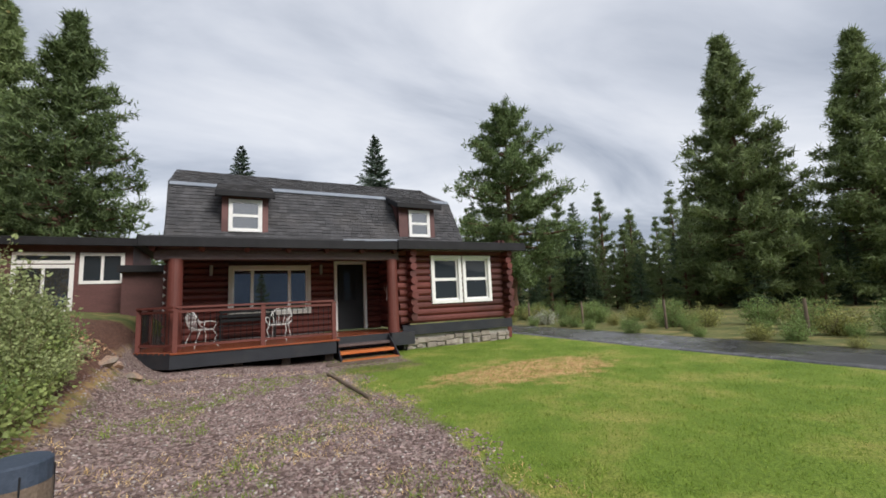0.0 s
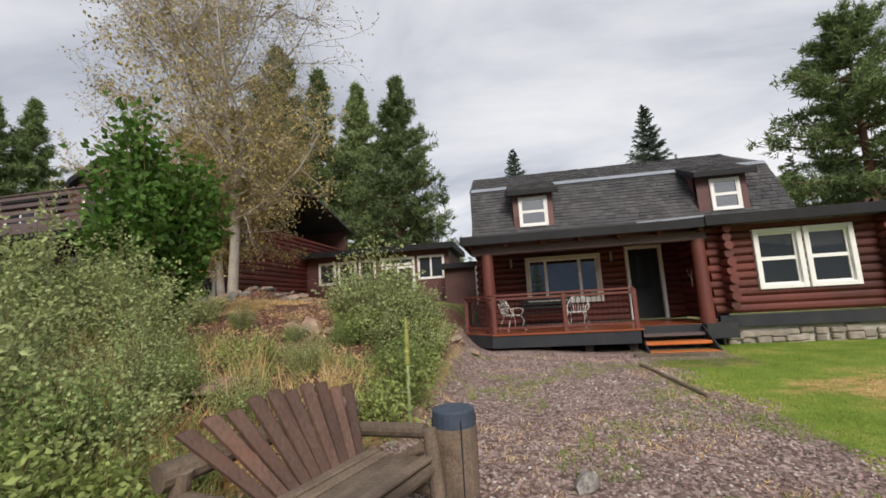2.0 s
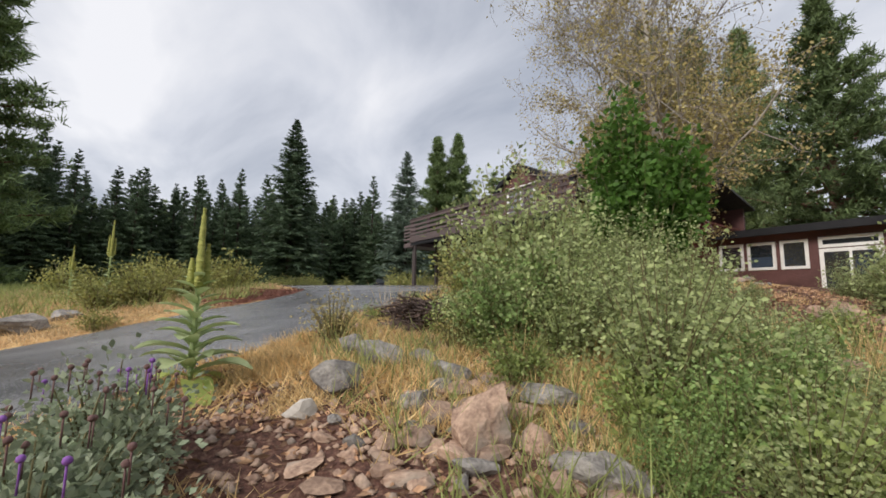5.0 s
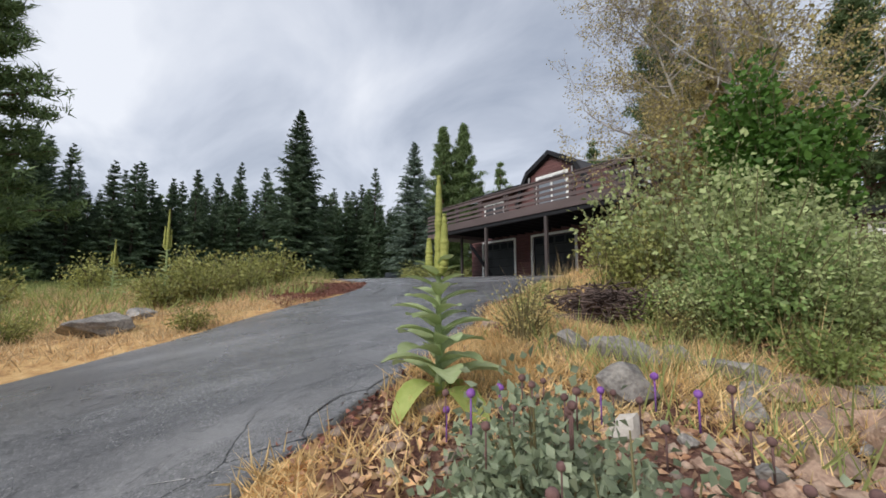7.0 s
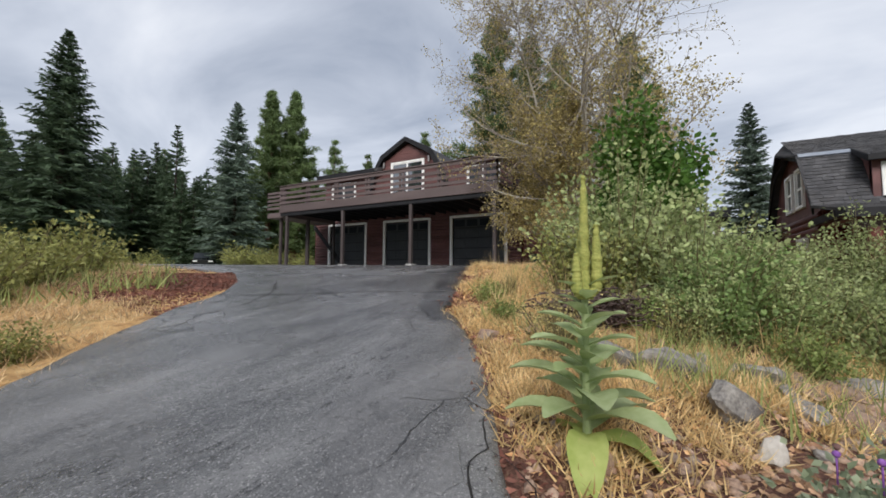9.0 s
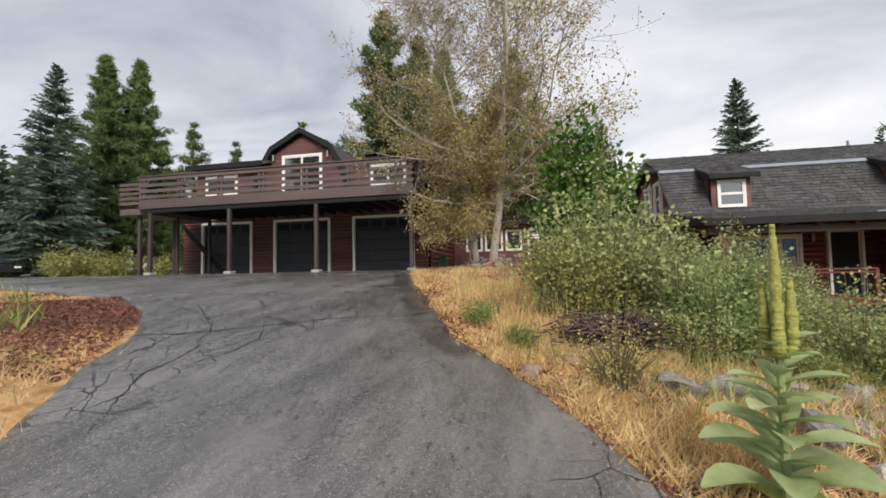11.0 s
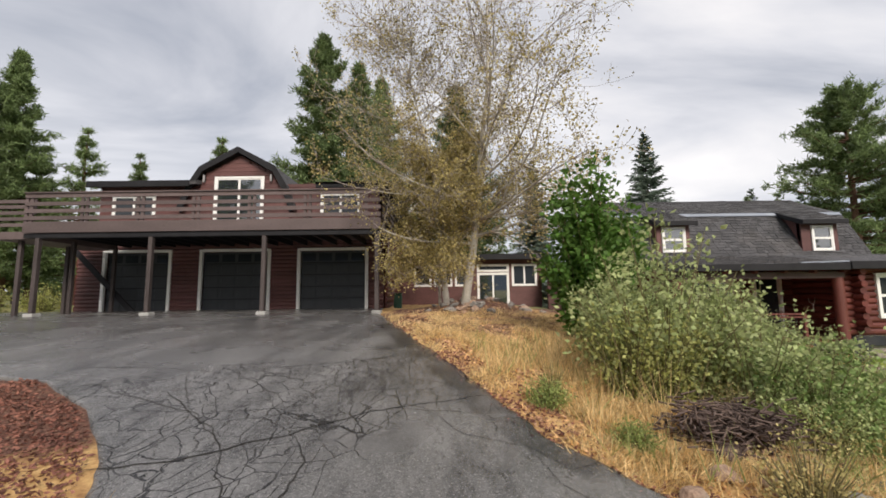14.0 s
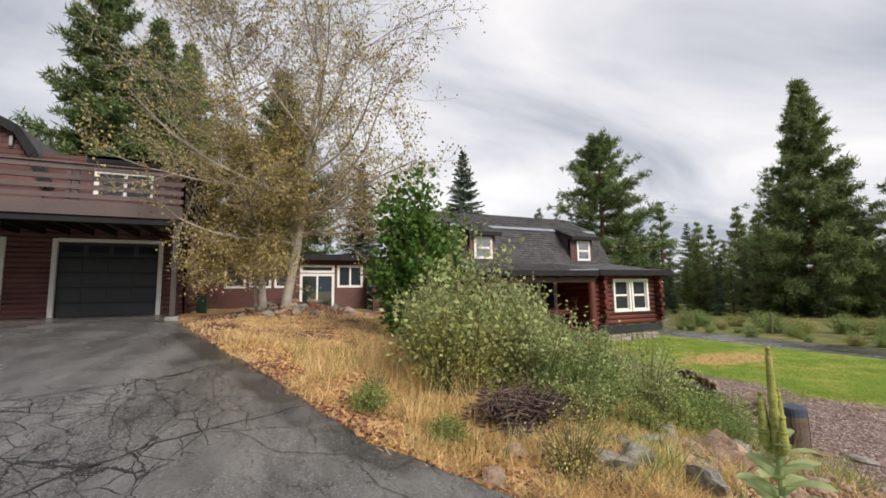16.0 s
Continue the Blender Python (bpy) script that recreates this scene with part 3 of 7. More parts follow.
drive = build_ribbon("road_drive", list(np.arange(-28, -6, 0.5)) + list(np.arange(-6, 15.42, 0.08)), 90, left_edge, right_edge, 0.030,
                     "worn grey asphalt driveway with a web of cracks", crack_where)
lane = build_ribbon("road_lane", list(np.arange(-60, 24, 0.5)), 8, lambda y: lane_mid(y) - 1.3, lambda y: lane_mid(y) + 1.3, 0.030, "dark asphalt lane past the lawn", lambda x, y: 0.1)


M["crack"] = mat("open_crack_dirt", (0.006, 0.006, 0.006), (0.022, 0.019, 0.017), 0.95, 8.0, 60.0, 0.5)


def crack(points, width, seed):
    """An open crack wandering over the asphalt, wider and narrower along its way."""
    rng = random.Random(seed)
    way = [Vector((*points[0], 0))]
    for a, b in zip(points, points[1:]):
        a, b = Vector((*a, 0)), Vector((*b, 0))
        n = max(2, int((b - a).length / 0.06))
        side = Vector((a.y - b.y, b.x - a.x, 0)).normalized()
        for i in range(1, n + 1):
            f = i / n
            q = a.lerp(b, f)
            way.append(q + side * (0.05 * noise.noise((q.x * 3, q.y * 3, seed)) + rng.uniform(-0.012, 0.012)))
    verts, faces = [], []
    for i, q in enumerate(way):
        d = (way[min(i + 1, len(way) - 1)] - way[max(i - 1, 0)]).normalized()
        w = 0.45 * width * (0.45 + 0.7 * rng.random()) * min(1.0, 0.3 + i * 0.15, 0.3 + (len(way) - 1 - i) * 0.15)
        for k in (-0.5, 0.5):
            x, y = q.x - d.y * w * k, q.y + d.x * w * k
            verts.append((x, y, ground_z(x, y, False) + 0.034))
        if i:
            faces.append((2 * i - 2, 2 * i - 1, 2 * i + 1, 2 * i))
    part_of("crack", mesh_of("crack", verts, faces), M["crack"], drive)


CRACKS = (
    (0.024, ((-5.55, 0.30), (-5.50, 0.07), (-5.39, -0.19), (-5.41, -0.34), (-5.37, -0.47), (-5.27, -0.59), (-5.05, -0.69))),
    (0.018, ((-5.39, -0.19), (-5.24, -0.29), (-5.11, -0.37), (-5.01, -0.52), (-4.94, -0.61))),
    (0.045, ((-10.36, 1.35), (-9.97, 1.50), (-9.52, 1.71), (-9.15, 2.07), (-8.66, 2.48), (-8.14, 2.81), (-7.35, 3.16))),
    (0.030, ((-9.15, 2.07), (-8.92, 1.69), (-8.92, 1.28), (-9.05, 0.7))),
    (0.026, ((-12.25, 3.32), (-11.51, 3.48), (-10.45, 3.41), (-9.79, 3.80), (-9.0, 4.14), (-8.19, 4.97))),
    (0.022, ((-11.57, 2.85), (-11.02, 2.61), (-10.09, 2.28), (-9.52, 1.71))),
    (0.020, ((-10.33, 3.43), (-9.78, 2.96), (-9.15, 2.07))),
    (0.022, ((-9.0, 4.14), (-8.54, 3.15), (-8.66, 2.48))),
    (0.030, ((-8.88, 0.01), (-9.22, 0.64), (-9.28, 1.19), (-9.72, 1.93), (-10.75, 2.80))),
    (0.018, ((-9.78, 2.96), (-9.2, 3.25), (-8.54, 3.15), (-7.9, 3.6))),
    (0.018, ((-10.9, 3.4), (-10.5, 2.7), (-10.1, 2.2), (-10.3, 1.5))),
    (0.016, ((-6.55, 1.95), (-6.9, 1.75), (-7.2, 2.05), (-7.7, 2.2), (-8.14, 2.81))),
    (0.016, ((-6.5, 1.4), (-6.75, 1.2), (-7.04, 1.55), (-7.2, 2.05))),
)
for k, (w, pts) in enumerate(CRACKS):
    crack(pts, w, k)

# ---- building helpers ----
def log_wall(parent, name, axis, a0, a1, c, z0, z1, r, proud, openings=(), out=-1, label="", mats=("log", "log_end"), ext0=0.0, ext1=0.0, thick=0.18):
    """A wall of stacked logs. axis 'x': runs along x at y=c; out: the side that the logs bulge to. Openings: (a0, a1, z0, z1)."""
    core = bmesh.new()
    cuts = sorted({a0, a1, *[v for o in openings for v in o[:2]]})
    for lo, hi in zip(cuts, cuts[1:]):
        spans = [(z0, z1)]
        for oa, ob_, oz0, oz1 in openings:
            if oa < hi - 1e-4 and ob_ > lo + 1e-4:
                spans = [s for lo2, hi2 in spans for s in ((lo2, min(hi2, oz0)), (max(lo2, oz1), hi2)) if s[1] - s[0] > 1e-3]
        for s0, s1 in spans:
            if axis == "x":
                box(core, lo, hi, min(c, c - out * thick), max(c, c - out * thick), s0, s1)
            else:
                box(core, min(c, c - out * thick), max(c, c - out * thick), lo, hi, s0, s1)
    wall = part(name, core, M[mats[0]], parent, label)
    rows = max(1, round((z1 - z0) / (2 * r * 0.93)))
    h = (z1 - z0) / rows
    for k in range(rows):
        z = z0 + h * (k + 0.5)
        alt = (k % 2) * 0.06
        segs = [(a0 - (ext0 + alt if ext0 else 0), a1 + (ext1 + alt if ext1 else 0))]
        for oa, ob_, oz0, oz1 in openings:
            if oz0 < z + h * 0.3 and oz1 > z - h * 0.3:
                segs = [s for lo, hi in segs for s in ((lo, min(hi, oa)), (max(lo, ob_), hi)) if s[1] - s[0] > 0.05]
        for lo, hi in segs:
            bm = bmesh.new()
            cc = c + out * proud
            rr = h * 0.54
            p0 = (lo, cc, z) if axis == "x" else (cc, lo, z)
            p1 = (hi, cc, z) if axis == "x" else (cc, hi, z)
            rod(bm, p0, p1, rr, rr * random.uniform(0.95, 1.03), 10)
            part("log", bm, M[mats[0]], wall, smooth=False)
    return wall


def window(parent, x0, x1, z0, z1, y, trim=0.10, sash="hung", frame_mat="white", name="window", out=-1, depth=0.10, panes=2, bright=False, axis="x"):
    """A window in a wall facing out along y (or along x): outer trim, sash, panes behind, with a dark room box behind the glass."""
    fr = bmesh.new()

    def b(bm, a0, a1, d0, d1, q0, q1, bev=0.0):
        lo, hi = sorted((y + out * d0, y + out * d1))
        if axis == "x":
            box(bm, a0, a1, lo, hi, q0, q1, bev)
        else:
            box(bm, lo, hi, a0, a1, q0, q1, bev)

    b(fr, x0, x0 + trim, 0.0, depth, z0, z1, 0.008)
    b(fr, x1 - trim, x1, 0.0, depth, z0, z1, 0.008)
    b(fr, x0 + trim, x1 - trim, 0.0, depth - 0.003, z1 - trim, z1, 0.008)
    b(fr, x0 + trim, x1 - trim, 0.0, depth - 0.003, z0, z0 + trim, 0.008)
    w = part(name, fr, M[frame_mat], parent, "")
    i0, i1, j0, j1 = x0 + trim, x1 - trim, z0 + trim, z1 - trim
    s = 0.045
    d0, d1 = -0.03, 0.045
    pieces = []
    if sash == "hung":
        zm = (j0 + j1) / 2
        pieces = [(i0, i1, zm, j1), (i0, i1, j0, zm)]
    elif sash == "slide":
        step = (i1 - i0) / panes
        pieces = [(i0 + k * step, i0 + (k + 1) * step, j0, j1) for k in range(panes)]
    elif sash == "three":
        q = (i1 - i0)
        pieces = [(i0, i0 + q * 0.25, j0, j1), (i0 + q * 0.25, i0 + q * 0.75, j0, j1), (i0 + q * 0.75, i1, j0, j1)]
    for a0, a1, q0, q1 in pieces:
        f = bmesh.new()
        b(f, a0, a0 + s, d0, d1, q0, q1)
        b(f, a1 - s, a1, d0, d1, q0, q1)
        b(f, a0 + s, a1 - s, d0, d1 - 0.003, q1 - s, q1)
        b(f, a0 + s, a1 - s, d0, d1 - 0.003, q0, q0 + s)
        part("sash", f, M["white" if frame_mat == "cream" else frame_mat], w)
        g = bmesh.new()
        b(g, a0 + s, a1 - s, 0.0, 0.012, q0 + s, q1 - s)
        part("pane", g, M["glass_bright" if bright else "glass"], w)
    return w


def shingles(bm, origin, along, up, length, height, tab=0.30, course=0.145, seed=1):
    """Overlapping shingle tabs on a slope: origin at the low corner; along and up are unit vectors."""
    rnd = random.Random(seed)
    o, u, v = Vector(origin), Vector(along).normalized(), Vector(up).normalized()
    nrm = u.cross(v).normalized()
    rows = int(height / course) + 1
    for r in range(rows):
        s0, s1 = r * course, min(height, (r + 1) * course + 0.03)
        x = -rnd.uniform(0, tab)
        while x < length:
            w = tab * rnd.uniform(0.6, 1.15)
            a, b = max(0, x), min(length, x + w - 0.018)
            drop = rnd.choice((0, 0, 0.012, 0.025))
            if b - a > 0.03:
                lift = rnd.uniform(0.016, 0.034)
                p = [o + u * a + v * (s0 - drop) + nrm * lift, o + u * b + v * (s0 - drop) + nrm * lift, o + u * b + v * s1 + nrm * 0.002, o + u * a + v * s1 + nrm * 0.002]
                q = [o + u * a + v * (s0 - drop), o + u * b + v * (s0 - drop)]
                vs = [bm.verts.new(k) for k in p + q]
                bm.faces.new((vs[0], vs[1], vs[2], vs[3]))
                bm.faces.new((vs[4], vs[5], vs[1], vs[0]))
                bm.faces.new((vs[4], vs[0], vs[3]))
                bm.faces.new((vs[1], vs[5], vs[2]))
            x += w
    return bm


def slab(bm, a, b, c, d, t):
    """A roof deck: four corners, thickness t downwards."""
    return plate(bm, [a, b, c, d], (0, 0, -t))

# ---- the log house ----
HX0, HX1 = -0.45, 9.65
house = thing("house", (4.6, 16.0, 0.2), "dark red log house with a gambrel shingle roof and white trim", "house")


def build_house(h):
    back = 21.5
    # right front room of round logs
    room = log_wall(h, "front_wall", "x", 5.95, 9.60, 12.45, 0.45, 2.72, 0.115, 0.02,
                    [(6.78, 7.75, 1.07, 2.44), (7.90, 8.88, 1.07, 2.44)], -1, "stacked red log wall", ext0=0.28, ext1=0.22)
    # log ends of the crossing walls at the two corners
    for cx in (6.02, 9.55):
        k = 0
        z = 0.56
        while z < 2.70:
            bm = bmesh.new()
            rod(bm, (cx, 12.72 + 0.05 * (k % 2), z + 0.10), (cx, 12.08 - 0.08 * (k % 2) - 0.03 * random.random(), z + 0.10), 0.112, 0.108, 10)
            part("log_end", bm, M["log"], room)
            z += 0.213
            k += 1
    log_wall(h, "porch_side_wall", "y", 12.5, 14.5, 5.85, 0.30, 2.95, 0.115, 0.0, (), -1)
    log_wall(h, "right_wall", "y", 12.5, back, 9.66, 0.45, 3.1, 0.115, 0.0, (), 1)
    # recessed porch wall with picture window and door
    log_wall(h, "porch_wall", "x", HX0, 5.78, 14.56, 0.28, 3.15, 0.10, 0.0, [(1.07, 3.40, 0.93, 2.43), (4.17, 5.25, 0.28, 2.56)], -1, "stacked red log wall under the porch")
    log_wall(h, "left_wall", "y", 14.6, back, HX0, 0.3, 3.15, 0.115, 0.0, (), -1)
    bm = bmesh.new(); box(bm, HX0, 9.7, back, back + 0.2, 0.2, 3.1)
    part("back_wall", bm, M["siding"], h)
    bm = bmesh.new(); box(bm, 5.8, 9.62, 12.47, 12.9, -0.5, 0.10)
    found = part("foundation", bm, M["mortar"], h, "whitewashed rubble stone foundation")
    bm = bmesh.new(); box(bm, 5.72, 9.72, 12.30, 12.46, 0.10, 0.40, 0.01)
    part("skirt_board", bm, M["skirt"], h, "charcoal painted skirt board")
    rnd = random.Random(4)
    x = 5.85
    while x < 9.55:
        z = -0.46
        while z < -0.10:
            w, hh = rnd.uniform(0.18, 0.42), rnd.uniform(0.12, 0.20)
            bm = bmesh.new()
            box(bm, x + 0.01, min(9.64, x + w), 12.40 - rnd.uniform(0, 0.05), 12.50, z, z + hh - 0.015, 0.025)
            part("stone", bm, M["stone"], found)
            z += hh
        x += 0.33
    # windows and door
    for x0 in (6.72, 7.86):
        window(h, x0, x0 + 1.09, 1.0, 2.52, 12.40, 0.115, "hung", "white", depth=0.13)
    window(h, 1.07, 3.42, 0.90, 2.43, 14.50, 0.11, "three", "cream", "picture_window", depth=0.12, bright=True)
    bm = bmesh.new()
    box(bm, 4.17, 4.26, 14.36, 14.56, 0.28, 2.56, 0.008); box(bm, 5.16, 5.25, 14.36, 14.56, 0.28, 2.56, 0.008); box(bm, 4.26, 5.16, 14.363, 14.56, 2.46, 2.56, 0.008)
    part("door_frame", bm, M["white"], h)
    bm = bmesh.new(); box(bm, 4.26, 5.16, 14.50, 14.55, 0.30, 2.46)
    door = part("front_door", bm, M["door"], h, "dark painted front door with a tall glass light")
    bm = bmesh.new(); box(bm, 4.50, 4.92, 14.485, 14.498, 1.25, 2.32, 0.006)
    part("door_light", bm, M["glass"], door)
    bm = bmesh.new(); box(bm, 4.31, 4.37, 14.44, 14.50, 1.16, 1.40, 0.01); rod(bm, (4.34, 14.44, 1.25), (4.34, 14.40, 1.25), 0.03, 0.035, 10)
    part("door_handle", bm, M["metal_dark"], door)
    # roof: low porch slope, steep shingled slope, low upper slope, clipped ends
    x0, x1 = -0.62, 9.45
    ys, zs = 14.85, 3.36
    yb, zb = 16.0, 5.30
    yr, zr = 18.0, 6.34
    deckb = bmesh.new()
    slab(deckb, (x0, ys, zs), (x1, ys, zs), (x1 + 0.0, yb, zb), (x0 - 0.1, yb, zb), 0.10)
    slab(deckb, (x0 - 0.1, yb, zb), (x1, yb, zb), (8.95, yr, zr), (-0.55, yr, zr), 0.10)
    slab(deckb, (-0.55, yr, zr), (8.95, yr, zr), (x1, 20.0, zb), (x0 - 0.1, 20.0, zb), 0.10)
    slab(deckb, (x0 - 0.1, 20.0, zb), (x1, 20.0, zb), (x1, 21.8, zs), (x0, 21.8, zs), 0.10)
    plate(deckb, [(8.95, yr, zr), (x1, yb, zb), (x1 + 0.25, 18.0, 5.75), (x1, 20.0, zb)], (0, 0, -0.08))
    plate(deckb, [(-0.55, yr, zr), (x0 - 0.1, 20.0, zb), (x0 - 0.3, 18.0, 5.85), (x0 - 0.1, yb, zb)], (0, 0, -0.08))
    roof = part("roof", deckb, M["shingle"], h, "dark grey asphalt shingle gambrel roof")
    sb = bmesh.new()
    shingles(sb, (x0, ys, zs), (1, 0, 0), (0, yb - ys, zb - zs), x1 - x0, math.hypot(yb - ys, zb - zs) - 0.13, seed=2)
    shingles(sb, (x0 - 0.1, yb, zb), (1, 0, 0), (0, yr - yb, zr - zb), x1 - x0 - 0.3, math.hypot(yr - yb, zr - zb), seed=3)
    tagged(part("roof_shingles", sb, M["shingle"], h), kind="stuff")
    # end gables
    for gx, s in ((x0 + 0.25, 1), (9.35, -1)):
        g = bmesh.new()
        plate(g, [(gx, ys + 0.1, zs - 0.3), (gx, yb, zb - 0.12), (gx, yr - 0.6, 5.75), (gx, yr + 0.6, 5.75), (gx, 20.0, zb - 0.12), (gx, 21.6, zs - 0.3)], (s * 0.15, 0, 0))
        part("gable_wall", g, M["siding"], h)
    for gx in (x0 - 0.02, ):
        for (ya, za), (yc, zc) in (((ys - 0.05, zs - 0.05), (yb, zb)), ((yb, zb), (yr, 5.86)), ((yr, 5.86), (20, zb)), ((20, zb), (21.8, zs))):
            g = bmesh.new()
            plate(g, [(gx, ya, za - 0.02), (gx, yc, zc - 0.02), (gx, yc, zc - 0.24), (gx, ya, za - 0.24)], (0.06, 0, 0))
            part("barge_board", g, M["black"], h)
    # side gable windows
    for wy in (16.55, 18.0):
        window(h, wy, wy + 1.0, 3.55, 5.05, x0 + 0.25, 0.11, "hung", "white", "gable_window", out=-1, depth=0.10, axis="y")
    window(h, 15.6, 16.6, 1.0, 2.4, HX0 - 0.12, 0.11, "hung", "white", "side_window", out=-1, depth=0.12, axis="y")
    # flashing band under the break, broken by the dormers
    for a, b in ((x0 - 0.05, 0.78), (2.25, 6.62), (8.38, 9.40)):
        f = bmesh.new()
        plate(f, [(a, yb - 0.115, zb - 0.115), (b, yb - 0.115, zb - 0.115), (b, yb - 0.005, zb + 0.02), (a, yb - 0.005, zb + 0.02)], (0, -0.018, 0.022))
        part("flashing", f, M["flash"], h, "blue-grey metal flashing strip")
    # porch and front eave roof
    ye, ze = 11.85, 2.84
    pr = bmesh.new()
    slab(pr, (-0.66, ye, ze), (5.45, ye, ze), (5.45, ys + 0.03, zs + 0.02), (-0.66, ys + 0.03, zs + 0.02), 0.08)
    slab(pr, (5.45, ye, ze + 0.03), (10.05, ye, ze + 0.03), (9.75, ys + 0.03, zs + 0.03), (5.45, ys + 0.03, zs + 0.03), 0.08)
    part("porch_roof", pr, M["shingle"], h)
    sp = bmesh.new()
    shingles(sp, (-0.66, ye, ze), (1, 0, 0), (0, ys - ye, zs - ze), 10.5, math.hypot(ys - ye, zs - ze), seed=5)
    tagged(part("porch_shingles", sp, M["shingle"], h), kind="stuff")
    fs = bmesh.new()
    box(fs, -0.70, 5.45, ye - 0.06, ye, ze - 0.22, ze + 0.01, 0.01)
    box(fs, 5.45, 10.08, ye - 0.10, ye - 0.02, ze - 0.20, ze + 0.06, 0.01)
    box(fs, -0.72, -0.64, ye, ys, ze - 0.16, ze + 0.05)
    box(fs, 10.02, 10.08, ye, 14.2, ze - 0.16, ze + 0.10)
    part("fascia", fs, M["black"], h, "black painted fascia board")
    gt = bmesh.new()
    plate(gt, [(3.9, ye + 0.02, ze + 0.06), (5.5, ye + 0.02, ze + 0.10), (5.5, ye + 0.10, ze + 0.10), (3.9, ye + 0.10, ze + 0.06)], (0, 0, -0.05))
    part("gutter_diverter", gt, M["flash"], h)
    sf = bmesh.new(); box(sf, -0.6, 5.8, 12.0, 14.5, 2.70, 2.74)
    box(sf, 5.8, 9.95, 11.9, 12.5, 2.66, 2.70)
    part("porch_soffit", sf, M["rail"], h)
    # beam, rafter tails, posts
    bm = bmesh.new(); box(bm, -0.45, 5.62, 12.18, 12.40, 2.36, 2.60, 0.02)
    part("porch_beam", bm, M["beam"], h, "grey-brown weathered porch beam")
    for k in range(7):
        bm = bmesh.new(); rod(bm, (-0.45 + k * 0.98, 14.4, 2.68), (-0.45 + k * 0.98, 11.98, 2.60), 0.07, 0.065, 9)
        part("rafter", bm, M["log"], h)
    for k in range(4):
        bm = bmesh.new(); rod(bm, (6.4 + k * 1.05, 12.6, 2.76), (6.4 + k * 1.05, 12.02, 2.70), 0.07, 0.065, 9)
        part("rafter", bm, M["log"], h)
    for px in (-0.02, 5.42):
        bm = bmesh.new(); rod(bm, (px, 12.28, 0.24), (px, 12.28, 2.38), 0.17, 0.155, 18)
        part("porch_post", bm, M["post"], h, "thick round red log post")
    bm = bmesh.new(); rod(bm, (9.95, 12.9, -0.3), (9.95, 12.9, 2.7), 0.13, 0.12, 14)
    part("corner_post", bm, M["post"], h)
    # dormers
    for a, b, wa, wb in ((0.84, 2.18, 1.03, 2.00), (6.74, 8.22, 7.12, 8.00)):
        d = bmesh.new()
        box(d, a, b, 14.95, 15.15, 3.35, 4.72)
        for q in (a, b - 0.10):
            plate(d, [(q, 15.0, 3.80), (q, 15.0, 4.78), (q, 16.0, 5.10), (q, 15.6, 4.82)], (0.10, 0, 0))
        dm = part("dormer", d, M["siding"], h, "red-brown dormer")
        window(h, wa, wb, 3.55, 4.60, 14.945, 0.075, "hung", "white", "dormer_window", depth=0.06, bright=True)
        r = bmesh.new()
        slab(r, (a - 0.16, 14.66, 4.80), (b + 0.16, 14.66, 4.80), (b + 0.16, 16.1, 5.40), (a - 0.16, 16.1, 5.40), 0.09)
        part("dormer_roof", r, M["shingle"], h)
        sh = bmesh.new()
        shingles(sh, (a - 0.16, 14.66, 4.80), (1, 0, 0), (0, 1.44, 0.60), b - a + 0.32, 1.55, seed=int(a * 10) + 7)
        tagged(part("dormer_shingles", sh, M["shingle"], h), kind="stuff")
        f = bmesh.new(); box(f, a - 0.18, b + 0.18, 14.60, 14.66, 4.62, 4.80, 0.008)
        for q in (a - 0.18, b + 0.13):
            plate(f, [(q, 14.66, 4.60), (q, 14.66, 4.78), (q, 15.9, 5.30), (q, 15.7, 5.05)], (0.05, 0, 0))
        part("dormer_fascia", f, M["black"], h)


build_house(house)


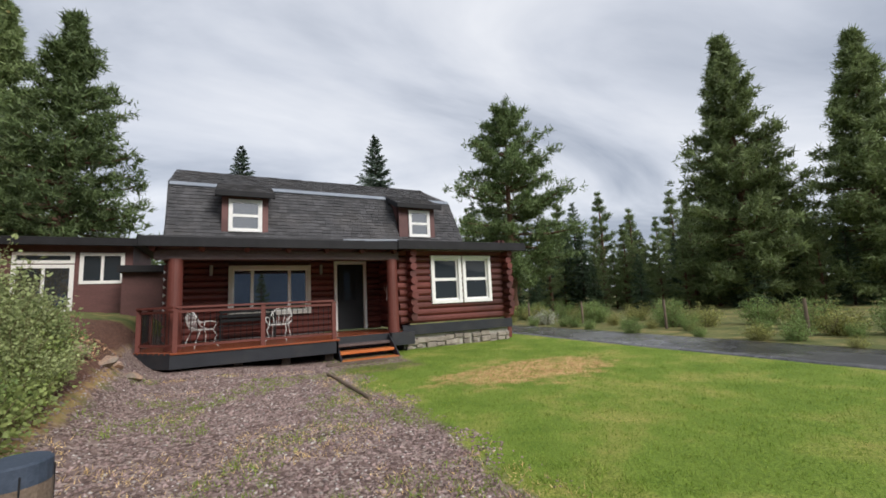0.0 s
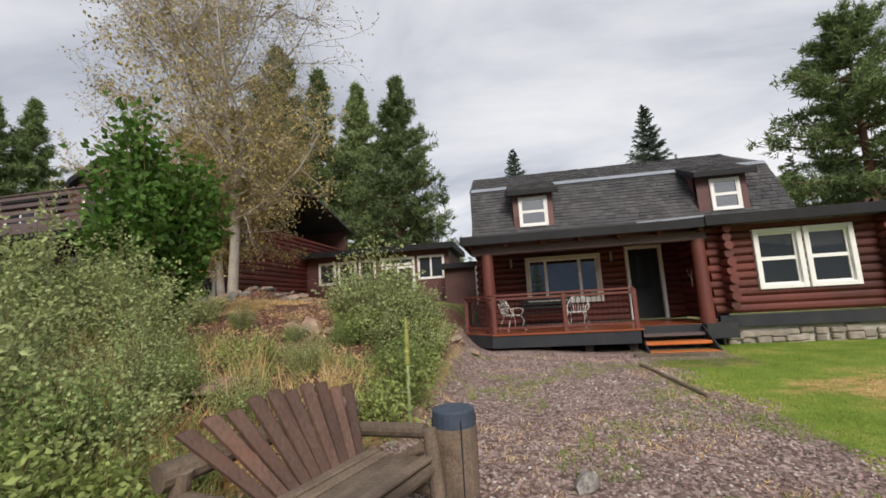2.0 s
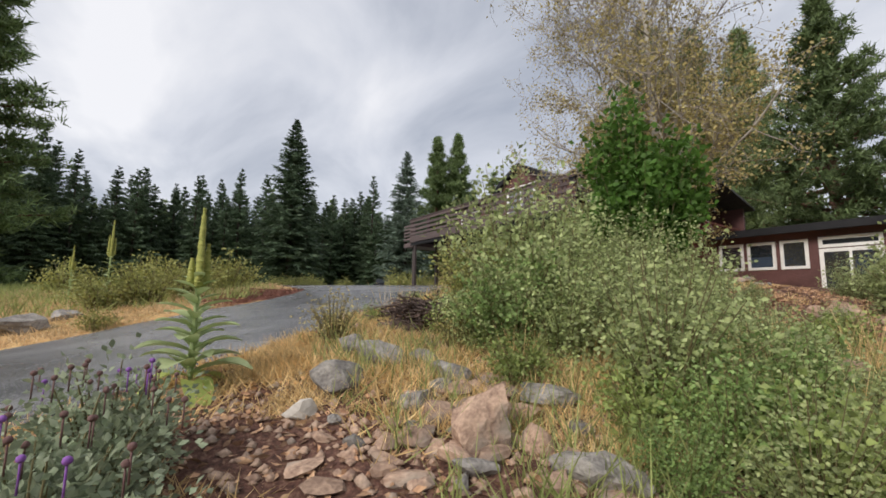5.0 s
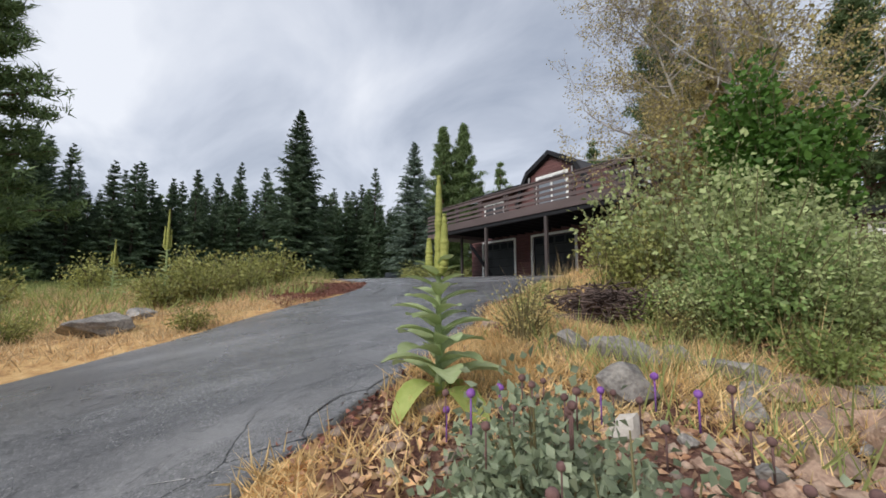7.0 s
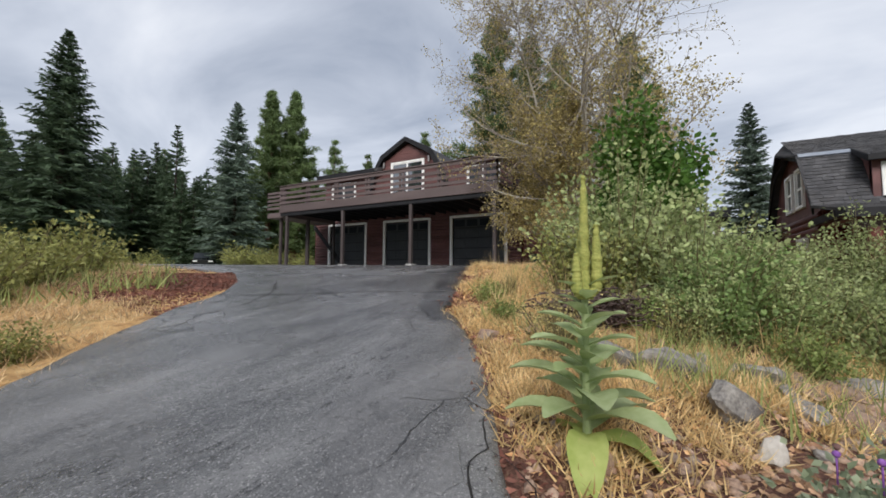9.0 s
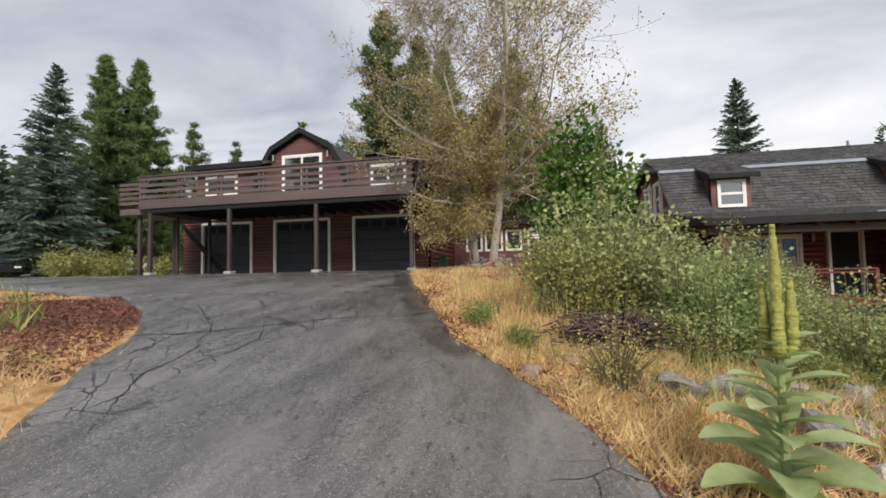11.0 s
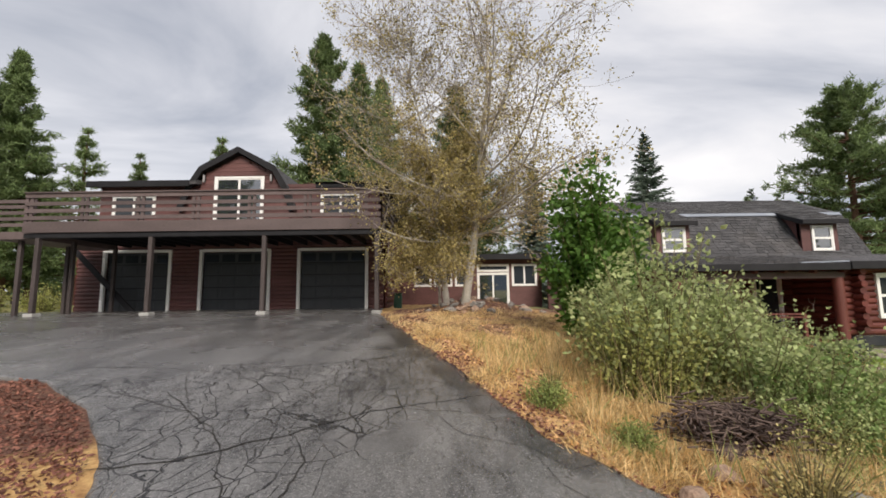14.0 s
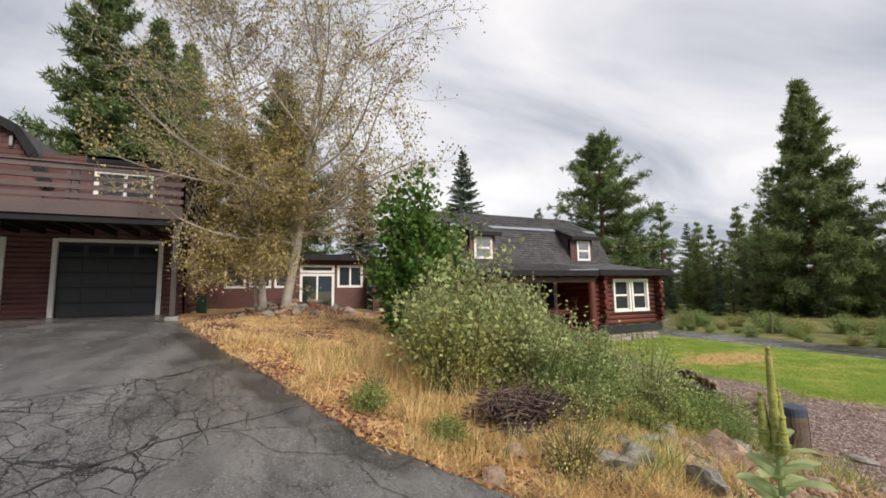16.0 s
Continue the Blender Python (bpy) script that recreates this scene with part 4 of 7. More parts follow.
def build_porch():
    p = thing("porch_deck", (2.0, 12.6, -0.1), "low wooden porch deck with red railing and charcoal skirt", "deck")
    # skirt: front, chamfered corner, left side
    sk = bmesh.new()
    z0, z1 = -0.10, 0.235
    pts = [(-0.85, 14.4), (-0.85, 12.45), (0.02, 11.45), (3.62, 11.45), (3.62, 12.2), (5.35, 12.2)]
    for (ax, ay), (bx, by) in zip(pts, pts[1:]):
        d = Vector((bx - ax, by - ay, 0)).normalized()
        nn = Vector((-d.y, d.x, 0)) * 0.05
        plate(sk, [(ax, ay, z0), (bx, by, z0), (bx, by, z1), (ax, ay, z1)], nn)
    part("skirt", sk, M["skirt"], p, "charcoal painted skirt board")
    # frame under the boards, in shade
    fr = bmesh.new(); box(fr, -0.6, 5.3, 12.4, 14.4, 0.02, 0.20); box(fr, 0.1, 3.5, 11.7, 12.4, 0.02, 0.20)
    for k in range(4):
        box(fr, 0.2 + k * 1.05, 0.4 + k * 1.05, 11.75, 11.95, -0.55, 0.02)
    part("joist_frame", fr, M["bark_dark"], p)
    # boards along x
    y = 11.42
    while y < 14.4:
        a = -0.87 if y > 12.45 else 0.02 - (y - 11.42) * 0.86
        b = 3.65 if y < 12.15 else 5.72
        bm = bmesh.new(); box(bm, a, b, y, y + 0.132, 0.205, 0.245, 0.004)
        part("board", bm, M["deck"], p)
        y += 0.138
    # railing
    rp = [(-0.72, 13.9), (-0.72, 12.5), (0.10, 11.55), (1.86, 11.55), (3.53, 11.55)]
    for (x, y) in rp:
        bm = bmesh.new(); box(bm, x - 0.05, x + 0.05, y - 0.05, y + 0.05, 0.245, 1.20, 0.006)
        part("rail_post", bm, M["post"], p)
    for (ax, ay), (bx, by) in zip(rp, rp[1:]):
        d = Vector((bx - ax, by - ay, 0))
        L = d.length
        d.normalize()
        nn = Vector((-d.y, d.x, 0))
        for za, zb, wd in ((1.20, 1.245, 0.075), (0.36, 0.41, 0.025), (1.10, 1.15, 0.025)):
            bm = bmesh.new()
            plate(bm, [Vector((ax, ay, za)) + nn * wd, Vector((bx, by, za)) + nn * wd, Vector((bx, by, za)) - nn * wd, Vector((ax, ay, za)) - nn * wd], (0, 0, zb - za))
            part("rail", bm, M["post"], p)
        k = 0.16
        while k < L - 0.1:
            c = Vector((ax, ay, 0)) + d * k
            bm = bmesh.new(); rod(bm, (c.x, c.y, 0.40), (c.x, c.y, 1.11), 0.009, 0.009, 6)
            part("baluster", bm, M["metal_dark"], p)
            k += 0.125
    # steps
    for k, (yy, z) in enumerate(((12.16, 0.05), (11.84, -0.12), (11.46, -0.31))):
        bm = bmesh.new(); box(bm, 3.68, 5.20, yy - 0.17, yy + 0.17, z - 0.075, z, 0.010)
        part("tread", bm, M["tread" if k else "rail"], p, "bright orange stained tread" if k else "")
        bm = bmesh.new(); box(bm, 3.70, 5.18, yy + 0.12, yy + 0.15, z - 0.19, z - 0.075)
        part("riser", bm, M["skirt"], p)
    for xx in (3.66, 5.20):
        bm = bmesh.new()
        plate(bm, [(xx, 11.30, -0.55), (xx, 12.3, -0.55), (xx, 12.3, 0.20), (xx, 12.1, 0.20), (xx, 11.30, -0.33)], (0.04, 0, 0))
        part("stringer", bm, M["skirt"], p)
    bm = bmesh.new(); box(bm, 5.24, 5.95, 11.95, 12.45, -0.12, 0.24, 0.01)
    part("stoop_block", bm, M["skirt"], p)
    return p


build_porch()


# ---- annex between house and garage ----
annex = thing("annex", (-6.0, 21.0, 1.2), "low dark red flat-roofed annex with white windows", "building")


def build_annex(a):
    Y = 20.69
    wins = [(-9.55, -8.58), (-8.45, -7.42), (-7.28, -6.36)]
    bm = bmesh.new()
    box(bm, -10.3, -2.47, Y, Y + 0.2, 1.2, 3.90)
    part("front_wall", bm, M["siding"], a)
    bm = bmesh.new(); box(bm, -2.67, -2.47, Y + 0.2, Y + 4, 0.4, 3.90)
    part("side_wall", bm, M["siding"], a)
    bm = bmesh.new(); box(bm, -10.3, -2.45, Y - 0.02, Y + 0.24, 0.3, 1.2)
    part("foundation", bm, M["concrete"], a)
    for x0, x1 in wins:
        window(a, x0, x1, 2.40, 3.60, Y, 0.075, "slide", "white", depth=0.05, panes=1, bright=True)
    window(a, -4.12, -2.72, 2.39, 3.62, Y, 0.08, "slide", "white", depth=0.05, panes=2)
    window(a, -6.05, -4.27, 1.30, 3.15, Y, 0.09, "slide", "white", "sliding_door", depth=0.05, panes=2, bright=True)
    window(a, -6.05, -4.27, 3.19, 3.62, Y, 0.08, "slide", "white", "transom_window", depth=0.05, panes=1)
    for k in range(13):
        bm = bmesh.new(); x = -10.2 + k * 0.61
        box(bm, x, x + 0.035, Y - 0.018, Y, 1.2, 3.9)
        if not any(lo - 0.03 < x < hi for lo, hi in wins + [(-6.1, -4.2), (-4.15, -2.7)]):
            part("batten", bm, M["siding"], a)
        else:
            bm.free()
    bm = bmesh.new(); box(bm, -10.4, -2.2, Y - 0.55, Y + 4.4, 3.90, 4.02); box(bm, -10.4, -2.2, Y - 0.60, Y - 0.55, 3.84, 4.14)
    box(bm, -2.2, -2.14, Y - 0.6, Y + 4.4, 3.84, 4.14)
    part("roof", bm, M["black"], a)
    # link to the house, set back and lower
    bm = bmesh.new(); box(bm, -2.5, -0.4, 19.2, 19.4, 0.2, 2.7)
    part("link_wall", bm, M["siding"], a)
    bm = bmesh.new(); box(bm, -2.6, -0.4, 18.9, 21.4, 2.7, 2.95)
    part("link_roof", bm, M["black"], a)


build_annex(annex)
annex.location += Vector((0, 0.42, 0))

# ---- garage ----
garage = thing("garage", (-16.5, 19.0, 1.5), "two-storey dark red garage with three doors and a gambrel gable", "garage")
DOORS = [(-22.03, -19.21), (-18.0, -15.09), (-13.93, -11.04)]


def build_garage(g):
    Y, Z0, ZD = 15.48, 1.50, 4.03
    x0, x1 = -23.1, -10.38
    front = log_wall(g, "front_wall", "x", x0, x1, Y, Z0, 5.05, 0.085, -0.035, [(a + 0.08, b - 0.08, Z0, ZD - 0.09) for a, b in DOORS], -1, "dark red half-log siding", ("siding", "siding"))
    side = log_wall(g, "side_wall", "y", Y + 0.05, 27.0, x1 + 0.06, Z0 - 0.2, 5.1, 0.12, -0.02, (), 1, "dark red log siding")
    log_wall(g, "left_wall", "y", Y + 0.05, 27.0, x0 - 0.05, Z0 - 0.2, 5.1, 0.12, -0.02, (), -1)
    upper = bmesh.new(); box(upper, -22.4, x1, Y + 0.02, Y + 0.2, 5.05, 6.80)
    part("upper_wall", upper, M["siding"], g)
    bk = bmesh.new(); box(bk, x0, x1, 26.8, 27.0, 1.2, 6.5)
    part("back_wall", bk, M["siding"], g)
    z = 5.1
    while z < 6.8:
        bm = bmesh.new(); box(bm, -22.4, x1, Y - 0.02, Y + 0.02, z, min(6.79, z + 0.165), 0.006)
        part("board", bm, M["siding"], front)
        z += 0.172
    # doors
    for a, b in DOORS:
        fr = bmesh.new()
        box(fr, a - 0.03, a + 0.10, Y - 0.09, Y + 0.03, Z0 - 0.05, ZD, 0.008); box(fr, b - 0.10, b + 0.03, Y - 0.09, Y + 0.03, Z0 - 0.05, ZD, 0.008)
        box(fr, a + 0.10, b - 0.10, Y - 0.087, Y + 0.03, ZD - 0.10, ZD + 0.02, 0.008)
        part("door_trim", fr, M["white"], g, "white painted garage door trim")
        bm = bmesh.new(); box(bm, a + 0.10, b - 0.10, Y + 0.08, Y + 0.12, Z0 - 0.05, ZD - 0.10)
        d = part("garage_door", bm, M["gdoor"], g, "charcoal sectional garage door with a row of glass")
        w = b - a - 0.20
        zz = Z0 - 0.03
        for r in range(5):
            hh = (ZD - 0.10 - Z0 + 0.03) / 5
            if r < 4:
                for k in range(4):
                    bm = bmesh.new()
                    px = a + 0.10 + w * k / 4
                    box(bm, px + 0.05, px + w / 4 - 0.05, Y + 0.058, Y + 0.081, zz + 0.06, zz + hh - 0.06, 0.012)
                    part("panel", bm, M["gdoor"], d)
            else:
                for k in range(4):
                    bm = bmesh.new()
                    px = a + 0.10 + w * k / 4
                    box(bm, px + 0.07, px + w / 4 - 0.07, Y + 0.066, Y + 0.078, zz + 0.08, zz + hh - 0.10)
                    part("pane", bm, M["glass"], d)
            bm = bmesh.new(); box(bm, a + 0.10, b - 0.10, Y + 0.060, Y + 0.079, zz - 0.012, zz + 0.012)
            part("section_joint", bm, M["black"], d)
            zz += hh
    # upper windows and sliding door
    window(g, -21.85, -20.02, 5.40, 6.40, Y - 0.02, 0.09, "slide", "white", depth=0.05, panes=2)
    window(g, -13.05, -11.35, 5.40, 6.40, Y - 0.02, 0.09, "slide", "white", depth=0.05, panes=2)
    # gambrel gable
    gx = -16.50
    prof = [(-2.25, 5.6), (-1.95, 6.45), (-1.45, 7.34), (0, 8.12), (1.45, 7.34), (1.95, 6.45), (2.25, 5.6)]
    bm = bmesh.new()
    plate(bm, [(gx + px, Y - 0.06, pz - 0.06) for px, pz in prof], (0, 0.16, 0))
    gw = part("gable_wall", bm, M["siding"], g)
    z = 5.10
    while z < 8.0:
        half = np.interp(z + 0.17, [q[1] for q in prof[:4]], [-q[0] for q in prof[:4]]) - 0.06
        if half > 0.15:
            bm = bmesh.new(); box(bm, gx - half, gx + half, Y - 0.10, Y - 0.06, z, z + 0.165, 0.006)
            part("board", bm, M["siding"], gw)
        z += 0.172
    window(g, -17.52, -15.42, 4.65, 7.12, Y - 0.10, 0.10, "slide", "white", "sliding_door", depth=0.06, panes=2, bright=True)
    rp = [(-2.45, 5.75), (-2.05, 6.75), (-1.58, 7.50), (0, 8.34), (1.58, 7.50), (2.05, 6.75), (2.45, 5.75)]
    rf = bmesh.new()
    for (ax, az), (bx, bz) in zip(rp, rp[1:]):
        plate(rf, [(gx + ax, Y - 0.30, az), (gx + bx, Y - 0.30, bz), (gx + bx, 21.0, bz), (gx + ax, 21.0, az)], (0, 0, -0.10))
    part("gable_roof", rf, M["shingle"], g, "dark shingle gambrel gable roof")
    for (ax, az), (bx, bz) in zip(rp, rp[1:]):
        bg = bmesh.new()
        plate(bg, [(gx + ax, Y - 0.36, az + 0.02), (gx + bx, Y - 0.36, bz + 0.02), (gx + bx * 0.93, Y - 0.36, bz - 0.24), (gx + ax * 0.93, Y - 0.36, az - 0.20)], (0, 0.07, 0))
        part("barge_board", bg, M["black"], g)
    # main roof to both sides, ridge along x
    mr = bmesh.new()
    slab(mr, (-22.55, Y - 0.5, 6.86), (gx - 1.6, Y - 0.5, 6.86), (gx - 1.2, 19.6, 8.0), (-20.9, 19.6, 8.0), 0.14)
    plate(mr, [(-22.55, Y - 0.5, 6.86), (-20.9, 19.6, 8.0), (-22.55, 24.0, 6.86)], (0, 0, -0.12))
    slab(mr, (gx + 1.6, Y + 0.6, 6.75), (x1 + 0.4, Y + 0.6, 6.75), (x1 + 0.3, 21.2, 7.9), (gx + 1.2, 21.2, 7.9), 0.12)
    slab(mr, (x0 - 0.4, 27.4, 6.4), (x1 + 0.4, 27.4, 6.4), (x1 + 0.3, 21.2, 7.9), (-20.9, 19.6, 8.0), 0.12)
    part("main_roof", mr, M["shingle"], g)
    sh = bmesh.new()
    shingles(sh, (gx + 1.6, Y + 0.6, 6.75), (1, 0, 0), (0, 5.0, 1.05), x1 + 0.3 - gx - 1.5, 5.2, tab=0.4, course=0.2, seed=11)
    shingles(sh, (-21.8, Y - 0.5, 6.86), (1, 0, 0), (0, 4.62, 1.14), 3.7, 4.6, tab=0.4, course=0.2, seed=12)
    tagged(part("roof_shingles", sh, M["shingle"], g), kind="stuff")
    fa = bmesh.new()
    box(fa, -22.6, gx - 1.85, Y - 0.56, Y - 0.5, 6.62, 6.88, 0.01)
    part("fascia", fa, M["black"], g)
    fa = bmesh.new()
    box(fa, -13.2, x1 + 0.4, Y - 0.3, Y - 0.24, 6.55, 6.80, 0.01)
    plate(fa, [(-13.2, Y - 0.3, 6.80), (x1 + 0.4, Y - 0.3, 6.80), (x1 + 0.4, Y + 1.2, 7.08), (-13.2, Y + 1.2, 7.08)], (0, 0, -0.1))
    part("fascia", fa, M["black"], g)


build_garage(garage)
garage.location += Vector((0, -0.18, -0.08))


def build_balcony():
    b = thing("balcony", (-16.0, 13.3, 1.5), "long brown timber balcony on square posts over the garage doors", "balcony")
    yf, yw = 11.2, 15.30
    xl, xr = -21.2, -9.85
    bm = bmesh.new(); box(bm, xl, xr, yf + 0.06, yw, 4.36, 4.46)
    part("deck_boards", bm, M["rail"], b)
    bm = bmesh.new(); box(bm, xl, xr, yf, yf + 0.055, 4.14, 4.50, 0.01)
    part("fascia", bm, M["rail"], b)
    bm = bmesh.new(); box(bm, xl, xr, yf + 0.06, yf + 0.20, 3.98, 4.135, 0.01)
    part("front_beam", bm, M["black"], b)
    bm = bmesh.new(); box(bm, xr - 0.05, xr, yf + 0.056, yw, 4.14, 4.50, 0.01)
    part("side_fascia", bm, M["rail"], b)
    k = xl + 0.3
    while k < xr - 0.1:
        bm = bmesh.new(); box(bm, k, k + 0.045, yf + 0.21, yw, 4.14, 4.355)
        part("joist", bm, M["black"], b)
        k += 0.61
    for px in (-20.75, -17.15, -13.55, -9.98):
        bm = bmesh.new(); box(bm, px - 0.065, px + 0.065, yf + 0.06, yf + 0.19, ground_z(px, yf) + 0.2, 3.98, 0.008)
        post = part("post", bm, M["post_dark"], b)
        bm = bmesh.new(); box(bm, px - 0.15, px + 0.15, yf - 0.02, yf + 0.29, ground_z(px, yf) - 0.1, ground_z(px, yf) + 0.2, 0.02)
        part("footing", bm, M["concrete"], post, "pale concrete footing")
    for px, py in ((-21.9, 11.9), (-21.15, 13.0), (-21.9, 13.6), (-21.2, 14.9)):
        bm = bmesh.new(); box(bm, px - 0.06, px + 0.06, py - 0.06, py + 0.06, ground_z(px, py) - 0.05, 4.1, 0.008)
        part("post", bm, M["post_dark"], b)
    # landing to the left, a little lower
    bm = bmesh.new(); box(bm, -22.6, xl, 11.6, 15.0, 4.00, 4.25, 0.01)
    part("landing", bm, M["rail"], b)
    for z in (4.42, 4.62, 4.82, 5.02, 5.20):
        bm = bmesh.new(); box(bm, -22.62, xl - 0.02, 11.60, 11.64, z, z + 0.115, 0.005)
        part("slat", bm, M["rail"], b)
    # slatted railing
    def run(ax, ay, bx, by):
        d = Vector((bx - ax, by - ay, 0)); L = d.length; d.normalize(); nn = Vector((-d.y, d.x, 0))
        for z, hgt in ((4.56, 0.12), (4.79, 0.12), (5.02, 0.12), (5.28, 0.13)):
            bm = bmesh.new()
            plate(bm, [Vector((ax, ay, z)), Vector((bx, by, z)), Vector((bx, by, z + hgt)), Vector((ax, ay, z + hgt))], nn * 0.035)
            part("slat", bm, M["rail"], b)
        bm = bmesh.new()
        plate(bm, [Vector((ax, ay, 5.415)) - nn * 0.05, Vector((bx, by, 5.415)) - nn * 0.05, Vector((bx, by, 5.415)) + nn * 0.09, Vector((ax, ay, 5.415)) + nn * 0.09], (0, 0, 0.04))
        part("cap_rail", bm, M["rail"], b)
        k = 0.0
        while k <= L + 0.01:
            c = Vector((ax, ay, 0)) + d * min(k, L - 0.05) + nn * 0.04
            for off in (0.0, 0.16):
                bm = bmesh.new(); box(bm, c.x - 0.02 + d.x * off, c.x + 0.07 + d.x * off, c.y, c.y + 0.05, 4.46, 5.41)
                part("rail_post", bm, M["rail"], b)
            k += 1.78
    run(xl, yf + 0.01, xr, yf + 0.01)
    run(xr, yf + 0.05, xr, yw)
    # stair going down behind the left end
    bm = bmesh.new()
    plate(bm, [(-22.9, 15.0, 4.1), (-22.9, 15.0, 3.8), (-20.6, 15.0, 1.5), (-20.3, 15.0, 1.5)], (0, 0.05, 0))
    part("stair_stringer", bm, M["black"], b)
    b.location += Vector((0, -0.1, -0.08))


build_balcony()

# ---- growing things ----
def fast_mesh(name, verts, faces):
    """A mesh from arrays; all faces have the same number of corners."""
    verts, faces = np.asarray(verts, np.float32), np.asarray(faces, np.int32)
    me = bpy.data.meshes.new(name)
    k = faces.shape[1]
    me.vertices.add(len(verts)); me.vertices.foreach_set("co", verts.ravel())
    me.loops.add(faces.size); me.loops.foreach_set("vertex_index", faces.ravel())
    me.polygons.add(len(faces))
    me.polygons.foreach_set("loop_start", np.arange(0, faces.size, k, dtype=np.int32))
    me.update(calc_edges=True)
    return me


def unit(v):
    return v / np.maximum(np.linalg.norm(v, axis=-1, keepdims=True), 1e-9)


def blades(rng, p, d, length, width):
    """Thin triangles from points p along directions d."""
    n = len(p)
    side = unit(np.cross(d, rng.normal(size=(n, 3))))
    L, W = np.broadcast_to(length, n)[:, None], np.broadcast_to(width, n)[:, None]
    v = np.stack([p - side * W / 2, p + side * W / 2, p + d * L], 1).reshape(-1, 3)
    return v, np.arange(3 * n).reshape(-1, 3)


def leaves(rng, p, d, length, width):
    """Small diamond leaves, creased along the middle: two triangles each."""
    n = len(p)
    side = unit(np.cross(d, rng.normal(size=(n, 3))))
    nrm = np.cross(side, d)
    L, W = np.broadcast_to(length, n)[:, None], np.broadcast_to(width, n)[:, None]
    mid = p + d * L * 0.45
    v = np.stack([p, mid + side * W / 2 + nrm * W * 0.18, p + d * L, mid - side * W / 2 + nrm * W * 0.18], 1).reshape(-1, 3)
    k = np.arange(n)[:, None] * 4
    return v, np.concatenate([k + [[0, 1, 2]], k + [[0, 2, 3]]])


def limbs_mesh(name, segs, sides=5):
    """Tapered sticks: rows of p0, p1, r0, r1."""
    verts, faces = [], []
    ang = np.arange(sides) * 2 * math.pi / sides
    for p0, p1, r0, r1 in segs:
        p0, p1 = np.asarray(p0, float), np.asarray(p1, float)
        d = unit(p1 - p0)
        a = unit(np.cross(d, (0.3, 0.9, 0.1) if abs(d[2]) > 0.8 else (0, 0, 1)))
        b = np.cross(d, a)
        ring = np.cos(ang)[:, None] * a + np.sin(ang)[:, None] * b
        k = len(verts)
        verts.extend(p0 + ring * r0); verts.extend(p1 + ring * r1)
        faces += [(k + i, k + (i + 1) % sides, k + sides + (i + 1) % sides, k + sides + i) for i in range(sides)]
    me = fast_mesh(name, verts, faces)
    me.polygons.foreach_set("use_smooth", [True] * len(me.polygons))
    return me


def pine(height, radius, bare, seed, label, leaf="pine", branches=120, tuft=20, lean=0.0, taper=1.0):
    """A long-needled pine: open crown of needle tufts on upswept limbs."""
    rng = np.random.default_rng(seed)
    t = thing("pine_tree", (0, 0, 0), label, "tree")
    segs, P, D = [], [], []
    pts = [np.array((lean * (k / 10) ** 2 + 0.08 * rng.normal(), 0.08 * rng.normal(), height * k / 10)) for k in range(11)]
    pts[0] = np.array((0, 0, -0.4))
    for k in range(10):
        r = lambda f: (0.018 * height + 0.05) * (1 - f) ** 0.9 + 0.02
        segs.append((pts[k], pts[k + 1], r(k / 10), r((k + 1) / 10)))
    for i in range(branches):
        tier = max(8, branches // 7)
        f = bare + (1 - bare) * (round((i / branches) * tier) + rng.normal() * 0.22) / tier
        f = min(0.985, max(bare, f))
        h = height * f
        q = (f - bare) / (1 - bare)
        prof = min(1.0, 0.55 + 1.8 * q) * (1 - q) ** taper
        L = radius * prof * rng.choice((0.55, 0.8, 0.95, 1.1, 1.25)) * rng.uniform(0.85, 1.1) + 0.12
        az = i * 2.4 + rng.normal() * 0.5
        out = np.array((math.cos(az), math.sin(az), 0))
        base = np.array((np.interp(h, [p[2] for p in pts], [p[0] for p in pts]), 0, h))
        rise = -0.16 + 0.60 * q + rng.normal() * 0.10
        mid = base + out * L * 0.55 + np.array((0, 0, L * rise * 0.4))
        tip = base + out * L + np.array((0, 0, L * rise + L * 0.12))
        rr = 0.012 * L + 0.012
        segs += [(base, mid, rr * 1.6, rr), (mid, tip, rr, 0.008)]
        for s in np.linspace(0.35, 1.0, max(3, int(1.35 * tuft * (0.25 + 0.75 * L / radius)))):
            c = base + (mid - base) * s / 0.55 if s < 0.55 else mid + (tip - mid) * (s - 0.55) / 0.45
            c = c + rng.normal(size=3) * np.array((0.15, 0.15, 0.06)) * L * 0.6
            P.append(c); D.append(unit(out * 0.7 + np.array((0, 0, 0.7)) + rng.normal(size=3) * 0.5))
    P, D = np.array(P), np.array(D)
    m = 14
    size = 0.014 * height + 0.16
    p = np.repeat(P, m, 0) + rng.normal(size=(len(P) * m, 3)) * size * 0.30
    d = unit(np.repeat(D, m, 0) * 0.7 + rng.normal(size=(len(P) * m, 3)) * 0.75)
    v, f = blades(rng, p, d, size * rng.uniform(0.7, 1.25, len(p)), size * 0.22)
    part_of("trunk", limbs_mesh("trunk", segs, 6), M["bark"], t, world_space=False)
    part_of("crown", fast_mesh("crown", v, f), M[leaf], t, world_space=False)
    return t


